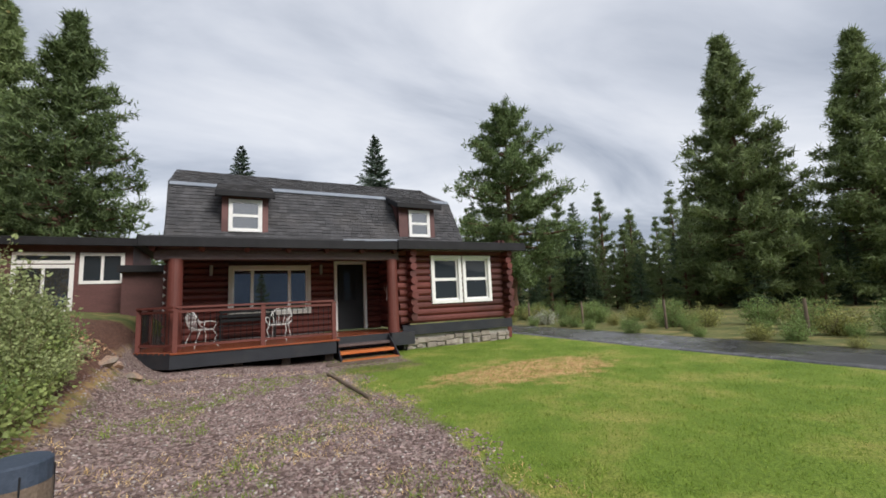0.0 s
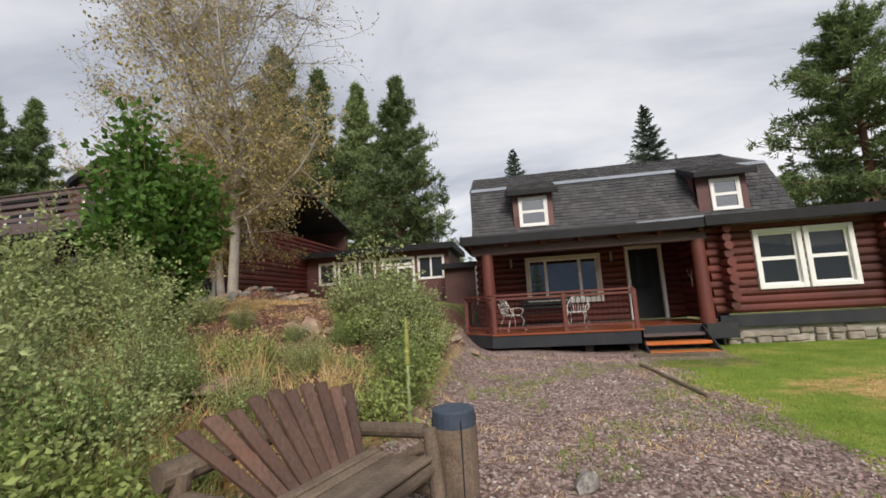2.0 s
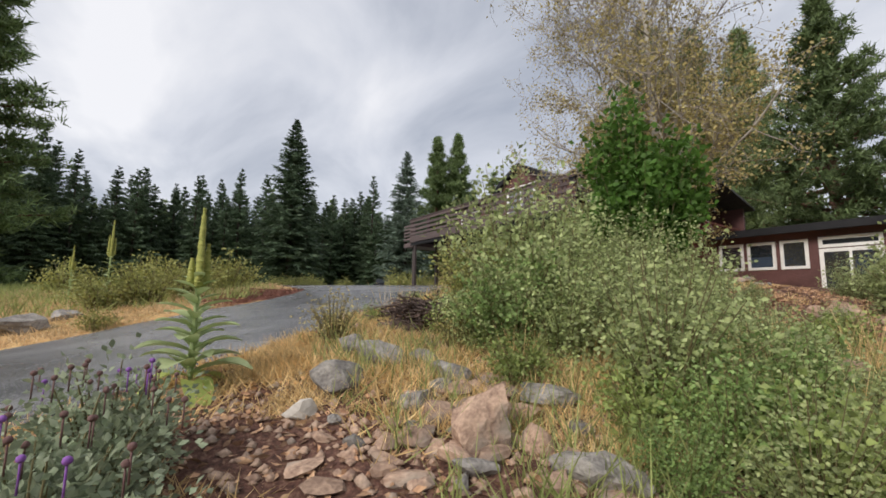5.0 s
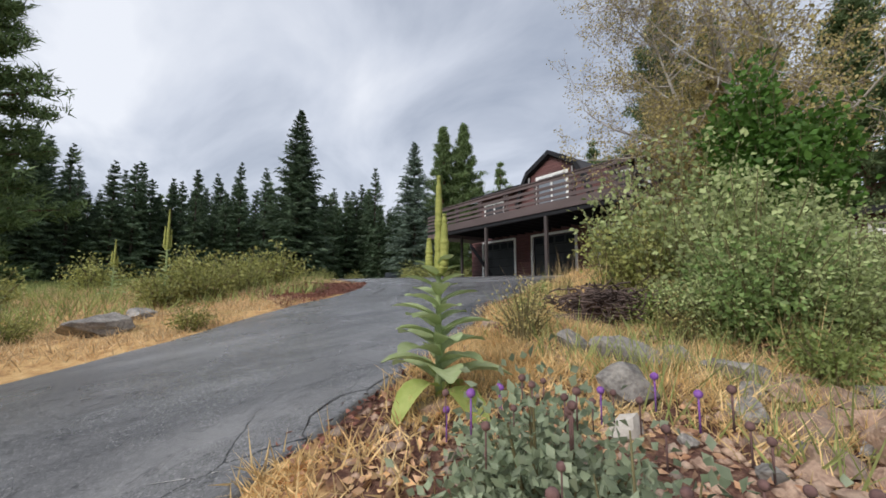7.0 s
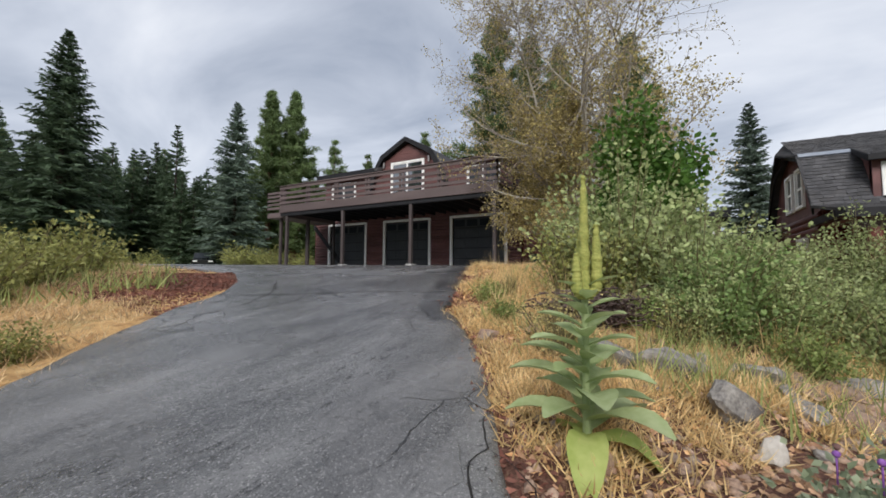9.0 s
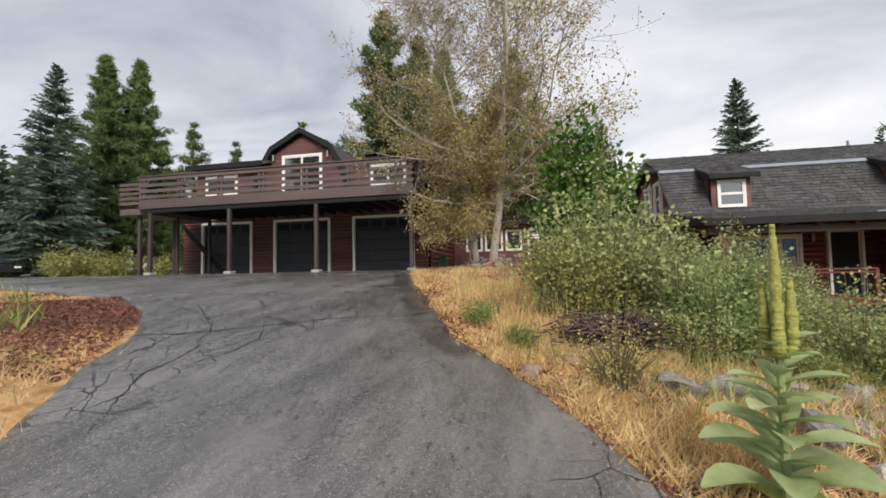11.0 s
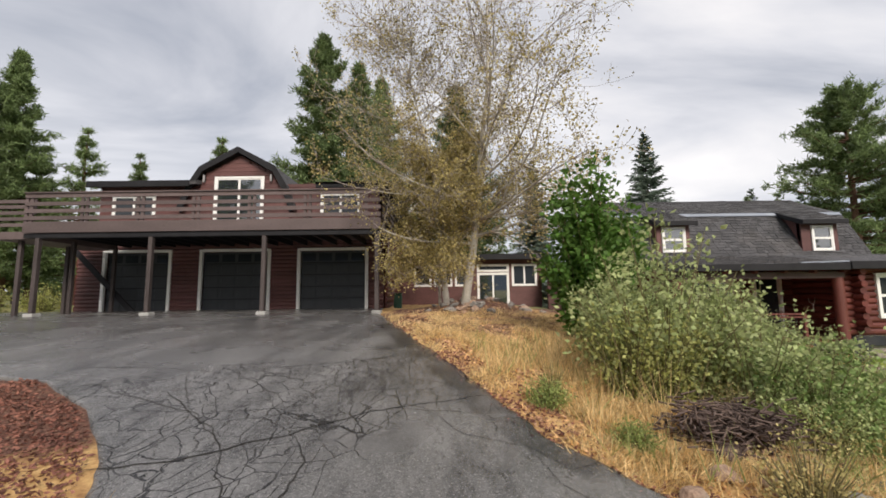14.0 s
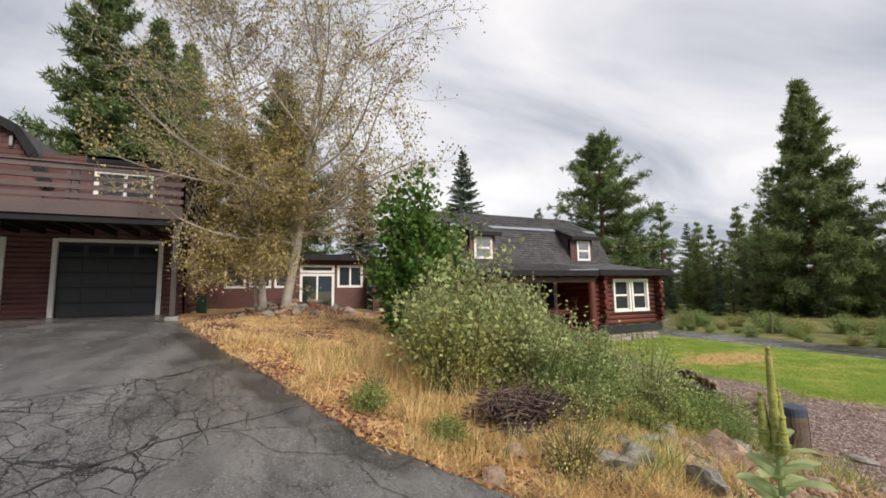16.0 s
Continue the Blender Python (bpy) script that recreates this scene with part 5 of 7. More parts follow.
def fir(height, radius, seed, label, leaf="fir", whorls=46, bare=0.04, per=9, sparse=0.0):
    """A spire-shaped fir: whorls of drooping flat sprays."""
    rng = np.random.default_rng(seed)
    t = thing("fir_tree", (0, 0, 0), label, "tree")
    segs = [((0, 0, -0.4), (0, 0, height * 0.5), 0.016 * height, 0.009 * height), ((0, 0, height * 0.5), (0, 0, height * 0.995), 0.009 * height, 0.01)]
    V, F, k = [], [], 0
    for w in range(whorls):
        q = (w + 0.5 * rng.random()) / whorls
        h = height * (bare + (1 - bare) * q)
        L0 = radius * (1 - q) ** 0.85 * (0.55 + 0.45 * min(1, q * 6)) + 0.12
        for b in range(per):
            if rng.random() < sparse:
                continue
            L = L0 * rng.uniform(0.6, 1.15)
            az = rng.random() * 6.283
            out = np.array((math.cos(az), math.sin(az), 0.0)); side = np.array((-out[1], out[0], 0.0))
            droop = -0.10 - 0.28 * (1 - q) + 0.45 * q
            base = np.array((0, 0, h + rng.normal() * 0.1))
            if L > radius * 0.5 and b % 3 == 0:
                segs.append((base, base + out * L * 0.8 + np.array((0, 0, droop * L * 0.8)), 0.02, 0.006))
            n = 7
            s = np.linspace(0.15, 1.0, n)
            c = base + out * (L * s)[:, None] + np.array((0, 0, 1.0)) * (droop * L * s + 0.10 * L * s * s)[:, None]
            p = np.repeat(c, 3, 0)
            sgn = np.tile([-1.0, 0.0, 1.0], n)[:, None]
            d = unit(out * 0.75 + side * sgn + np.array((0, 0, -0.25)) + rng.normal(size=(3 * n, 3)) * 0.22)
            ln = L * 0.34 * (1.15 - 0.6 * np.repeat(s, 3)) + 0.10
            v, f = blades(rng, p, d, ln * rng.uniform(0.7, 1.3, 3 * n), 0.10 + 0.045 * L)
            V.append(v); F.append(f + k); k += len(v)
    part_of("trunk", limbs_mesh("trunk", segs, 6), M["bark_dark"], t, world_space=False)
    part_of("crown", fast_mesh("crown", np.concatenate(V), np.concatenate(F)), M[leaf], t, world_space=False)
    return t


def shrub(name, height, radius, seed, label, leaf, stems=26, per=70, size=0.055, category="shrub", upright=0.6, group="", top_heavy=0.0):
    """Many stems fanning from the base, leaves all along their upper part."""
    rng = np.random.default_rng(seed)
    t = thing(name, (0, 0, 0), label, category, group)
    segs, P, D = [], [], []
    for i in range(stems):
        az = rng.random() * 6.283
        rr = radius * math.sqrt(rng.random())
        h = height * (1 - 0.45 * (rr / radius) ** 2) * rng.uniform(0.55, 1.12)
        b = np.array((math.cos(az) * rr * 0.35, math.sin(az) * rr * 0.35, -0.08))
        tip = np.array((math.cos(az) * rr, math.sin(az) * rr, h))
        mid = b * (1 - upright) + tip * upright; mid[2] = h * 0.55
        mid[:2] = b[:2] + (tip[:2] - b[:2]) * 0.35
        segs += [(b, mid, 0.012 + 0.004 * height, 0.008), (mid, tip, 0.008, 0.003)]
        for s in rng.uniform(0.12 + 0.25 * top_heavy, 1.0, per):
            c = b + (mid - b) * s / 0.55 if s < 0.55 else mid + (tip - mid) * (s - 0.55) / 0.45
            off = rng.normal(size=3) * np.array((1, 1, 0.7)) * 0.085
            P.append(c + off); D.append(unit(off + np.array((0, 0, 0.02)) + rng.normal(size=3) * 0.06))
    P, D = np.array(P), np.array(D)
    v, f = leaves(rng, P, D, size * rng.uniform(0.7, 1.4, len(P)), size * 0.75)
    part_of("branchwork", limbs_mesh("branchwork", segs, 4), M["stem"], t, world_space=False)
    part_of("foliage", fast_mesh("foliage", v, f), M[leaf], t, world_space=False)
    return t


def put(t, x, y, turn=0.0, scale=1.0, z=None, tall=1.0):
    t.matrix_basis = Matrix.Translation((x, y, ground_z(x, y) if z is None else z)) @ Matrix.Rotation(turn, 4, "Z") @ Matrix.Diagonal((scale, scale, scale * tall, 1))
    return t


def again(t, x, y, turn=0.0, scale=1.0, tall=1.0, z=None, label=""):
    s = t.scale.copy()
    t.scale = (1, 1, 1)
    c = copy_thing(t, Matrix.Translation((x, y, ground_z(x, y) if z is None else z)) @ Matrix.Rotation(turn, 4, "Z") @ Matrix.Diagonal((scale, scale, scale * tall, 1)))
    t.scale = s
    if label:
        c["label"] = label
    return c


# big single trees
gz = ground_z
put(pine(16.2, 4.9, 0.16, 21, "broad old pine with open dark green crown behind the house", branches=130, tuft=30, taper=0.6), 19.9, 25.5)
put(pine(16.4, 4.6, 0.08, 22, "tall bushy green pine behind the low annex", branches=150, tuft=26), -6.8, 28.2, 1.0)
put(pine(21.2, 4.6, 0.08, 23, "tall narrow green pine behind the aspens", branches=150, tuft=24), -15.3, 32.8, 2.0)
pine_r = put(pine(18.8, 4.4, 0.07, 24, "tall dense pine beside the lane", "pine_light", branches=200, tuft=26), 31.3, 15.3, 0.4)
again(pine_r, 34.9, 9.85, 2.2, 0.89, label="tall dense pine at the wood's edge by the lane")
put(pine(22.0, 4.9, 0.06, 26, "big dark pine towering behind the garage", branches=170, tuft=30, taper=0.75), -17.5, 30.3)
again(pine_r, -14.5, 40.0, 3.0, 1.25, label="dark pine behind the garage and aspens")
put(pine(21.0, 4.6, 0.05, 27, "tall pine at the meadow's edge", branches=180, tuft=24), -30.2, -9.2)
fir_blue = put(fir(19.5, 4.2, 31, "slim blue-green fir behind the house ridge", "fir_blue", per=12), 15.1, 43.2, 0, 1.05)
again(fir_blue, 1.6, 40.8, 1.1, 0.84, label="slim fir behind the house roof")
fir_big = put(fir(21.0, 4.6, 32, "tall dark spire-shaped fir", whorls=56, per=13), -45.2, 10.2, 0, 0.89)
thin = put(pine(26.0, 5.6, 0.10, 33, "tall narrow pine beyond the garage", branches=200, tuft=24), -44.0, 27.8, 0, 0.79)
again(thin, -43.3, 30.6, 2.0, 0.82)
again(fir_blue, -40.8, 21.6, 0.5, 0.84, label="pale fir beyond the garage")
# forest wall
fir_a = put(fir(15.0, 2.6, 41, "dark green fir in the forest edge", whorls=34, per=8), -60, 16)
fir_b = put(fir(13.0, 2.9, 42, "dark green fir in the forest edge", whorls=30, per=8), -64, 21)
pine_f = put(pine(14.0, 3.6, 0.10, 43, "green pine in the forest edge", branches=75, tuft=13), 42, 22)
pine_l = put(pine(13.0, 3.4, 0.06, 44, "lighter green young pine beyond the lane", "pine_light", branches=75, tuft=14), 44, 24)
for o in (fir_a, fir_b, pine_f, pine_l):
    o["group"] = "forest trees"
rnd = random.Random(8)


def forest(n, az0, az1, d0, d1, kinds, s0=0.8, s1=1.25):
    for k in range(n):
        az = radians(az0 + (az1 - az0) * (k + rnd.random()) / n)
        d = rnd.uniform(d0, d1)
        x, y = -4 + d * math.sin(az), 4 + d * math.cos(az)
        again(rnd.choice(kinds), x, y, rnd.random() * 6.28, rnd.uniform(s0, s1), rnd.uniform(0.9, 1.15))


forest(110, -128, -60, 60, 74, (fir_a, fir_b, fir_a), 0.75, 1.2)
forest(110, -128, -60, 76, 100, (fir_a, fir_b, pine_f), 1.0, 1.4)
forest(22, -62, -28, 70, 95, (fir_a, fir_b, pine_f), 0.8, 1.1)
forest(16, -28, 25, 80, 110, (fir_a, fir_b), 0.7, 0.95)
forest(34, 38, 104, 40, 52, (pine_l, pine_l, fir_b), 0.40, 0.62)
forest(46, 38, 100, 35, 44, (pine_l, fir_b, pine_l), 0.26, 0.42)
forest(44, 38, 104, 54, 80, (pine_l, pine_f, pine_l, fir_b), 0.7, 1.1)
# unseen trees behind the camera, added only to show in window reflections
forest(16, 100, 235, 90, 130, (pine_f, fir_a), 0.8, 1.1)
for x, y, s in ((-41.5, 35.3, 1.18), (-38.8, 38.6, 1.08), (-35.0, 46.5, 1.42), (-43.8, 33.6, 1.0), (-36.5, 41.5, 0.85), (28.6, 46.3, 0.95)):
    again(pine_f, x, y, x, s, label="bushy green pine behind the buildings")
for x, y, s in ((39.4, 25.4, 0.85), (36.5, 27.9, 0.74), (33.0, 20.0, 0.62), (38.0, 16.0, 0.85), (31.0, 24.5, 0.55), (26.5, 29.0, 0.5), (24.0, 33.0, 0.6), (35.8, 21.5, 0.75)):
    again(pine_l, x, y, x * 3, s)


# ---- the aspens ----
def aspen(at, height, seed, trunks, label):
    rng = np.random.default_rng(seed)
    t = thing("aspen_tree", at, label, "tree")
    trunk, twigs, P, D = [], [], [], []

    def grow(p, d, L, r, depth):
        n = (0, 7, 5, 4)[depth]
        r0 = r
        for k in range(n):
            d = unit(d + rng.normal(size=3) * (0, 0.11, 0.15, 0.2)[depth] + np.array((0, 0, 0.05 if depth < 3 else -0.03)))
            q = p + d * L / n
            r1 = max(0.005, r0 * (1 - 0.7 * (k + 1) / n))
            (trunk if r > 0.018 else twigs).append((p, q, r, r1))
            if depth < 3:
                for _ in range(2):
                    if rng.random() < (0, 0.78, 0.72)[depth]:
                        nd = unit(d * 0.75 + unit(rng.normal(size=3) + np.array((0, 0, 0.15))) * 0.8)
                        grow(q, nd, L * rng.uniform(0.34, 0.58) * (1 - 0.4 * k / n), max(0.006, r1 * 0.62), depth + 1)
            if depth > 1:
                for _ in range((3 if depth == 3 else 1) if q[2] < 5.6 + 0.8 * rng.normal() else int(rng.random() < 0.62)):
                    P.append(q + rng.normal(size=3) * 0.10); D.append(unit(rng.normal(size=3) + np.array((0, 0, -0.6))))
            p, r = q, r1

    for dx, dy, lx, ly, hh, r in trunks:
        p = np.array((dx, dy, -0.3)); d = unit(np.array((lx, ly, 1.0)))
        n, r0 = 12, r
        L = hh / n
        for k in range(n):
            d = unit(d + np.array((rng.normal() * 0.06, rng.normal() * 0.06, 0.05)))
            q = p + d * L
            r1 = r0 * (1 - (k + 1) / (n + 0.6)) ** 1.25
            trunk.append((p, q, r, r1))
            if k > 1:
                for _ in range(3 if k < 5 else 4):
                    az = rng.random() * 6.283
                    steep = rng.uniform(0.0, 0.45) if k < 5 else rng.uniform(0.35, 0.95)
                    nd = unit(np.array((math.cos(az), math.sin(az), steep)))
                    grow(q - d * L * rng.random(), nd, (0.42 - 0.010 * k) * hh * rng.uniform(0.6, 1.15), max(0.022, r1 * 0.46), 1)
            p, r = q, r1
    P, D = np.array(P), np.array(D)
    v, f = leaves(rng, P, D, 0.072 * rng.uniform(0.7, 1.3, len(P)), 0.055)
    tr = limbs_mesh("trunks", trunk, 8)
    part_of("trunk", tr, M["aspen_bark"], t, world_space=False)
    part_of("twig_work", limbs_mesh("twig_work", twigs, 3), M["twig"], t, world_space=False)
    part_of("foliage", fast_mesh("foliage", v, f), M["aspen_leaf"], t, world_space=False)
    return t


aspen((-7.0, 11.3, ground_z(-7.0, 11.3)), 11.5, 3, [(-0.26, 0, 0.03, 0.0, 11.5, 0.15), (-0.78, 0.25, -0.05, 0.05, 9.5, 0.12), (-1.0, 0.4, -0.10, 0.0, 5.0, 0.06)],
      "old multi-stemmed aspen, pale bark, thinning yellow-brown leaves")

# bright green young tree in the shrubs
put(shrub("young_tree", 3.7, 1.0, 51, "bright green broad-leaved young tree among the shrubs", "maple", 70, 150, 0.12, "tree", 0.5, "", 0.2), -4.95, 6.4)

# ---- shrubs on the bank ----
def bank(x, y):
    """Packs the thicket between the drive and the chair."""
    if x < -2.2 and 2.3 < y < 6.4:
        return x - 0.45 * sm(-2.3, -3.5, x), 2.4 + (y - 2.4) * 0.62
    return (x - 0.3, y) if x < -1.1 and y < 5.6 else (x, y)


sh_a = shrub("shrub", 1.9, 1.05, 61, "tall leafy grey-green wild shrub on the rocky bank", "bush", 50, 96, 0.064, group="bank shrubs")
sh_b = shrub("shrub", 1.5, 1.0, 62, "leafy grey-green wild shrub on the rocky bank", "bush", 44, 84, 0.058, group="bank shrubs")
sh_c = shrub("shrub", 1.2, 0.9, 63, "low darker green wild shrub on the rocky bank", "bush_dark", 40, 80, 0.058, group="bank shrubs")
sh_y = shrub("shrub", 1.5, 0.7, 64, "thin yellow-green willowy shrub on the bank", "bush_yellow", 40, 40, 0.06, group="bank shrubs")
put(sh_a, -1.75, 7.6, 0, 0.86)
put(sh_b, *bank(-3.0, 3.9), 1, 0.68)
put(sh_c, *bank(-3.7, 2.9), 2, 0.8)
put(sh_y, -5.7, 3.35, 0.0, 0.82)
for k, (x, y, s, kind) in enumerate(((-4.7, 4.4, 1.1, sh_a), (-4.0, 5.0, 0.75, sh_a), (-3.4, 4.8, 0.52, sh_a), (-2.8, 4.4, 0.40, sh_b), (-3.9, 3.7, 0.95, sh_b),
                                     (-3.3, 3.2, 0.52, sh_a), (-2.7, 3.1, 0.7, sh_b), (-2.3, 3.6, 0.6, sh_c), (-2.3, 2.6, 0.5, sh_c), (-1.8, 3.2, 0.5, sh_b), (-3.0, 5.8, 0.22, sh_a),
                                     (-1.2, 6.9, 0.6, sh_b), (-1.15, 8.0, 0.7, sh_c), (-0.95, 6.1, 0.5, sh_c), (-1.55, 4.3, 0.33, sh_b),
                                     (-2.7, 6.7, 0.24, sh_b), (-2.45, 5.3, 0.4, sh_c), (-1.6, 2.3, 0.42, sh_b), (-1.35, 3.5, 0.36, sh_c), (-3.5, 6.6, 0.22, sh_a), (-4.2, 6.6, 0.4, sh_b),
                                     (-2.1, 9.2, 0.55, sh_b), (-3.9, 2.5, 0.5, sh_b), (-5.05, 3.9, 0.6, sh_y), (-2.0, 2.0, 0.33, sh_c), (-1.45, 5.3, 0.33, sh_b), (-1.85, 6.6, 0.33, sh_c), (-2.2, 7.9, 0.66, sh_b))):
    again(kind, *bank(x, y), k * 1.7, s)
for k, (x, y, s, kind) in enumerate(((-3.55, 4.9, 0.62, sh_a), (-2.95, 4.35, 0.5, sh_b), (-4.3, 5.2, 0.7, sh_a), (-2.5, 3.9, 0.45, sh_b), (-5.0, 4.9, 0.8, sh_a))):
    again(kind, x, y, k * 2.9, s)
# low broad-leaved weeds between the stones, and the undergrowth beside the stalk
weed_a = shrub("weed", 0.62, 0.42, 65, "low yellow-green leafy weed among the bank rocks", "bush_lime", 26, 70, 0.046, "plant", group="bank weeds")
put(weed_a, -1.95, 2.55, 0.3)
for k, (x, y, s) in enumerate(((-1.25, 2.75, 0.9), (-2.6, 2.35, 0.8), (-1.5, 3.0, 0.7), (-0.85, 5.0, 0.9), (-0.7, 5.75, 1.1), (-0.95, 7.3, 1.1), (-1.0, 4.2, 0.8), (-3.3, 2.2, 0.7), (-2.1, 5.2, 0.8),
                               (-2.35, 3.3, 0.7), (-0.75, 6.6, 1.0), (-4.4, 2.4, 0.6), (-6.3, 3.4, 0.55), (-5.9, 2.2, 0.5), (-1.7, 6.9, 0.9))):
    again(weed_a, *bank(x, y), k * 2.1, s)
for x, y, s, kind in ((-1.25, 7.35, 0.7, sh_a), (-1.6, 8.5, 0.7, sh_b), (-0.85, 7.7, 0.55, sh_b), (-0.8, 6.9, 0.5, sh_a), (-4.9, 3.9, 0.8, sh_y), (-4.3, 4.2, 0.75, sh_y), (-5.2, 5.0, 0.7, sh_y), (-2.6, 9.8, 0.55, sh_b), (-1.9, 10.2, 0.45, sh_b), (-1.3, 9.2, 0.45, sh_c), (-3.2, 10.3, 0.5, sh_b)):
    again(kind, *bank(x, y), x * 3 + y, s)

# ---- rocks ----
def rock(name, at, size, seed, material, label, turn=0.0, flat=0.6, level=2, group=""):
    """A broken fieldstone: a ball cut by random planes, then roughened."""
    rng = np.random.default_rng(seed)
    bm = bmesh.new()
    bmesh.ops.create_icosphere(bm, subdivisions=level + 2 if size > 0.22 else level + 1, radius=1.0)
    planes = [(unit(rng.normal(size=3)), rng.uniform(0.40, 0.62)) for _ in range(15)]
    for v in bm.verts:
        c = np.array(v.co)
        for n, d in planes:
            over = c @ n - d
            if over > 0:
                c = c - n * over
        c = c * (1 + 0.10 * noise.noise(Vector(c * 1.7) + Vector((seed, 0, 0))) + 0.06 * noise.noise(Vector(c * 5) + Vector((0, seed, 0))) + 0.03 * noise.noise(Vector(c * 14) + Vector((0, seed, 3))))
        v.co = Vector((c[0], c[1], c[2] * flat)) * size * 1.3
    bmesh.ops.recalc_face_normals(bm, faces=bm.faces)
    me = bpy.data.meshes.new(name)
    bm.to_mesh(me); bm.free()
    me.materials.append(M[material])
    ob = new(name, me)
    ob.matrix_world = Matrix.Translation(at) @ Matrix.Rotation(turn, 4, "Z") @ Matrix.Diagonal((1.25, 0.85, 1, 1))
    return tagged(ob, label, "rock", group)


ROCKS = (
    (-3.87, 1.38, 0.11, "rock_white", 0.9), (-3.15, 0.92, 0.13, "rock_tan", 0.5), (-3.45, 0.98, 0.12, "rock_tan", 0.5), (-3.30, 0.62, 0.12, "rock_tan", 0.45), (-2.45, 1.72, 0.17, "rock_tan", 0.5), (-2.10, 1.40, 0.20, "rock_tan", 0.45), 
    (-0.45, 1.95, 0.20, "rock_tan", 0.35), (-0.95, 1.42, 0.22, "rock_tan", 0.35), (-0.15, 1.55, 0.20, "rock_grey", 0.3), (-1.60, 1.62, 0.16, "rock_grey", 0.5), (-6.12, 1.52, 0.13, "rock_tan", 0.8), 
    (-3.23, 1.50, 0.31, "rock_tan", 0.85), (-2.63, 1.78, 0.25, "rock_grey", 0.7), (-3.39, 1.74, 0.20, "rock_tan", 0.8), (-3.54, 1.67, 0.18, "rock_tan", 0.7), (-3.55, 1.42, 0.17, "rock_tan", 0.6), (-3.46, 1.22, 0.16, "rock_tan", 0.6), (-3.14, 1.26, 0.15, "rock_tan", 0.7), (-2.95, 1.74, 0.14, "rock_tan", 0.9), 
    (-3.68, 1.17, 0.14, "rock_tan", 0.5), (-3.01, 1.40, 0.12, "rock_tan", 0.7), (-3.85, 1.42, 0.24, "rock_grey", 0.45), (-3.98, 1.87, 0.22, "rock_grey", 0.6), (-4.42, 1.80, 0.20, "rock_grey", 0.7), 
    (-3.31, 0.92, 0.12, "rock_tan", 0.5), (-3.57, 0.84, 0.10, "rock_grey", 0.5), (-3.08, 1.00, 0.13, "rock_tan", 0.5), (-3.76, 0.72, 0.10, "rock_tan", 0.5), (-3.51, 0.54, 0.11, "rock_tan", 0.45), 
    (-4.56, 1.45, 0.23, "rock_grey", 0.85), (-4.27, 1.03, 0.21, "rock_grey", 0.85), (-5.03, 1.40, 0.19, "rock_grey", 0.85), (-4.13, 0.67, 0.12, "rock_white", 0.8), 
    (-4.94, 0.05, 0.20, "rock_tan", 0.4), (-3.79, 2.07, 0.22, "rock_tan", 0.35), (-3.57, 1.97, 0.22, "rock_tan", 0.45), (-5.75, 1.75, 0.15, "rock_tan", 0.6), (-2.07, 1.17, 0.20, "rock_tan", 0.5), 
    (-2.63, 1.07, 0.17, "rock_tan", 0.5), (-1.70, 1.57, 0.22, "rock_tan", 0.45), (-1.21, 1.92, 0.20, "rock_grey", 0.5), (-1.85, 2.07, 0.20, "rock_tan", 0.55), (-2.36, 2.10, 0.17, "rock_tan", 0.6), 
    (-2.70, 7.30, 0.26, "rock_tan", 0.8), (-2.93, 7.13, 0.18, "rock_tan", 0.7), (-2.25, 4.55, 0.30, "rock_tan", 0.45), (-2.30, 7.18, 0.22, "rock_tan", 0.6), (-1.90, 3.05, 0.24, "rock_grey", 0.5), 
    (-0.40, 10.15, 0.22, "rock_tan", 0.6), (-0.72, 9.85, 0.20, "rock_tan", 0.7), (-0.65, 10.40, 0.18, "rock_tan", 0.6), (-0.95, 9.40, 0.20, "rock_tan", 0.7), (-0.90, 8.30, 0.18, "rock_tan", 0.5), 
    (-0.55, 5.60, 0.13, "rock_tan", 0.6), (1.10, 4.40, 0.16, "rock_grey", 0.55), (-0.35, 3.00, 0.10, "rock_grey", 0.5), (-3.29, 2.22, 0.25, "rock_grey", 0.5), (-9.95, -1.85, 0.40, "rock_grey", 0.6), (-10.70, -1.55, 0.32, "rock_grey", 0.6), 
)
M["rock_white"] = mat("pale_round_stone", (0.42, 0.38, 0.33), (0.58, 0.54, 0.48), 0.9, 4.0, 40.0, 0.5)
for k, (x, y, s, m, fl) in enumerate(ROCKS):
    word = {"rock_tan": "reddish tan fieldstone with broken faces on the bank", "rock_grey": "grey lichened boulder set in the bank", "rock_white": "pale rounded stone lying on bark litter"}[m]
    rock("rock", (x, y, ground_z(x, y) + s * 0.86 * fl * 0.30), s * 0.86, 100 + k, m, word, k * 1.3, fl, 2 if s > 0.2 else 1, "bank rocks")
rnd = random.Random(41)
for k in range(64):
    x, y = rnd.uniform(-4.0, -1.2), rnd.uniform(0.85, 2.15)
    y -= 0.3 * sm(-3.4, -4.0, x)
    s = rnd.uniform(0.05, 0.125)
    rock("rock", (x, y, ground_z(x, y) + s * 0.2), s, 500 + k, "rock_grey" if k % 4 == 0 else "rock_tan", "small broken tan stone lying on the stony bank", rnd.random() * 6.28, rnd.uniform(0.45, 0.8), 1, "bank rocks")
# rubble about the aspens
rnd = random.Random(5)
for k in range(46):
    a, d = rnd.random() * 6.28, rnd.random() ** 0.6
    x, y = -6.6 + math.cos(a) * d * 1.9, 11.2 + math.sin(a) * d * 0.9
    s = rnd.uniform(0.08, 0.2)
    rock("rubble_stone", (x, y, ground_z(x, y) + s * 0.2), s, 300 + k, rnd.choice(("rock_tan", "rock_grey", "rock_grey")), "loose brown rubble stone heaped around the aspens", a, 0.6, 1, "rubble heap")


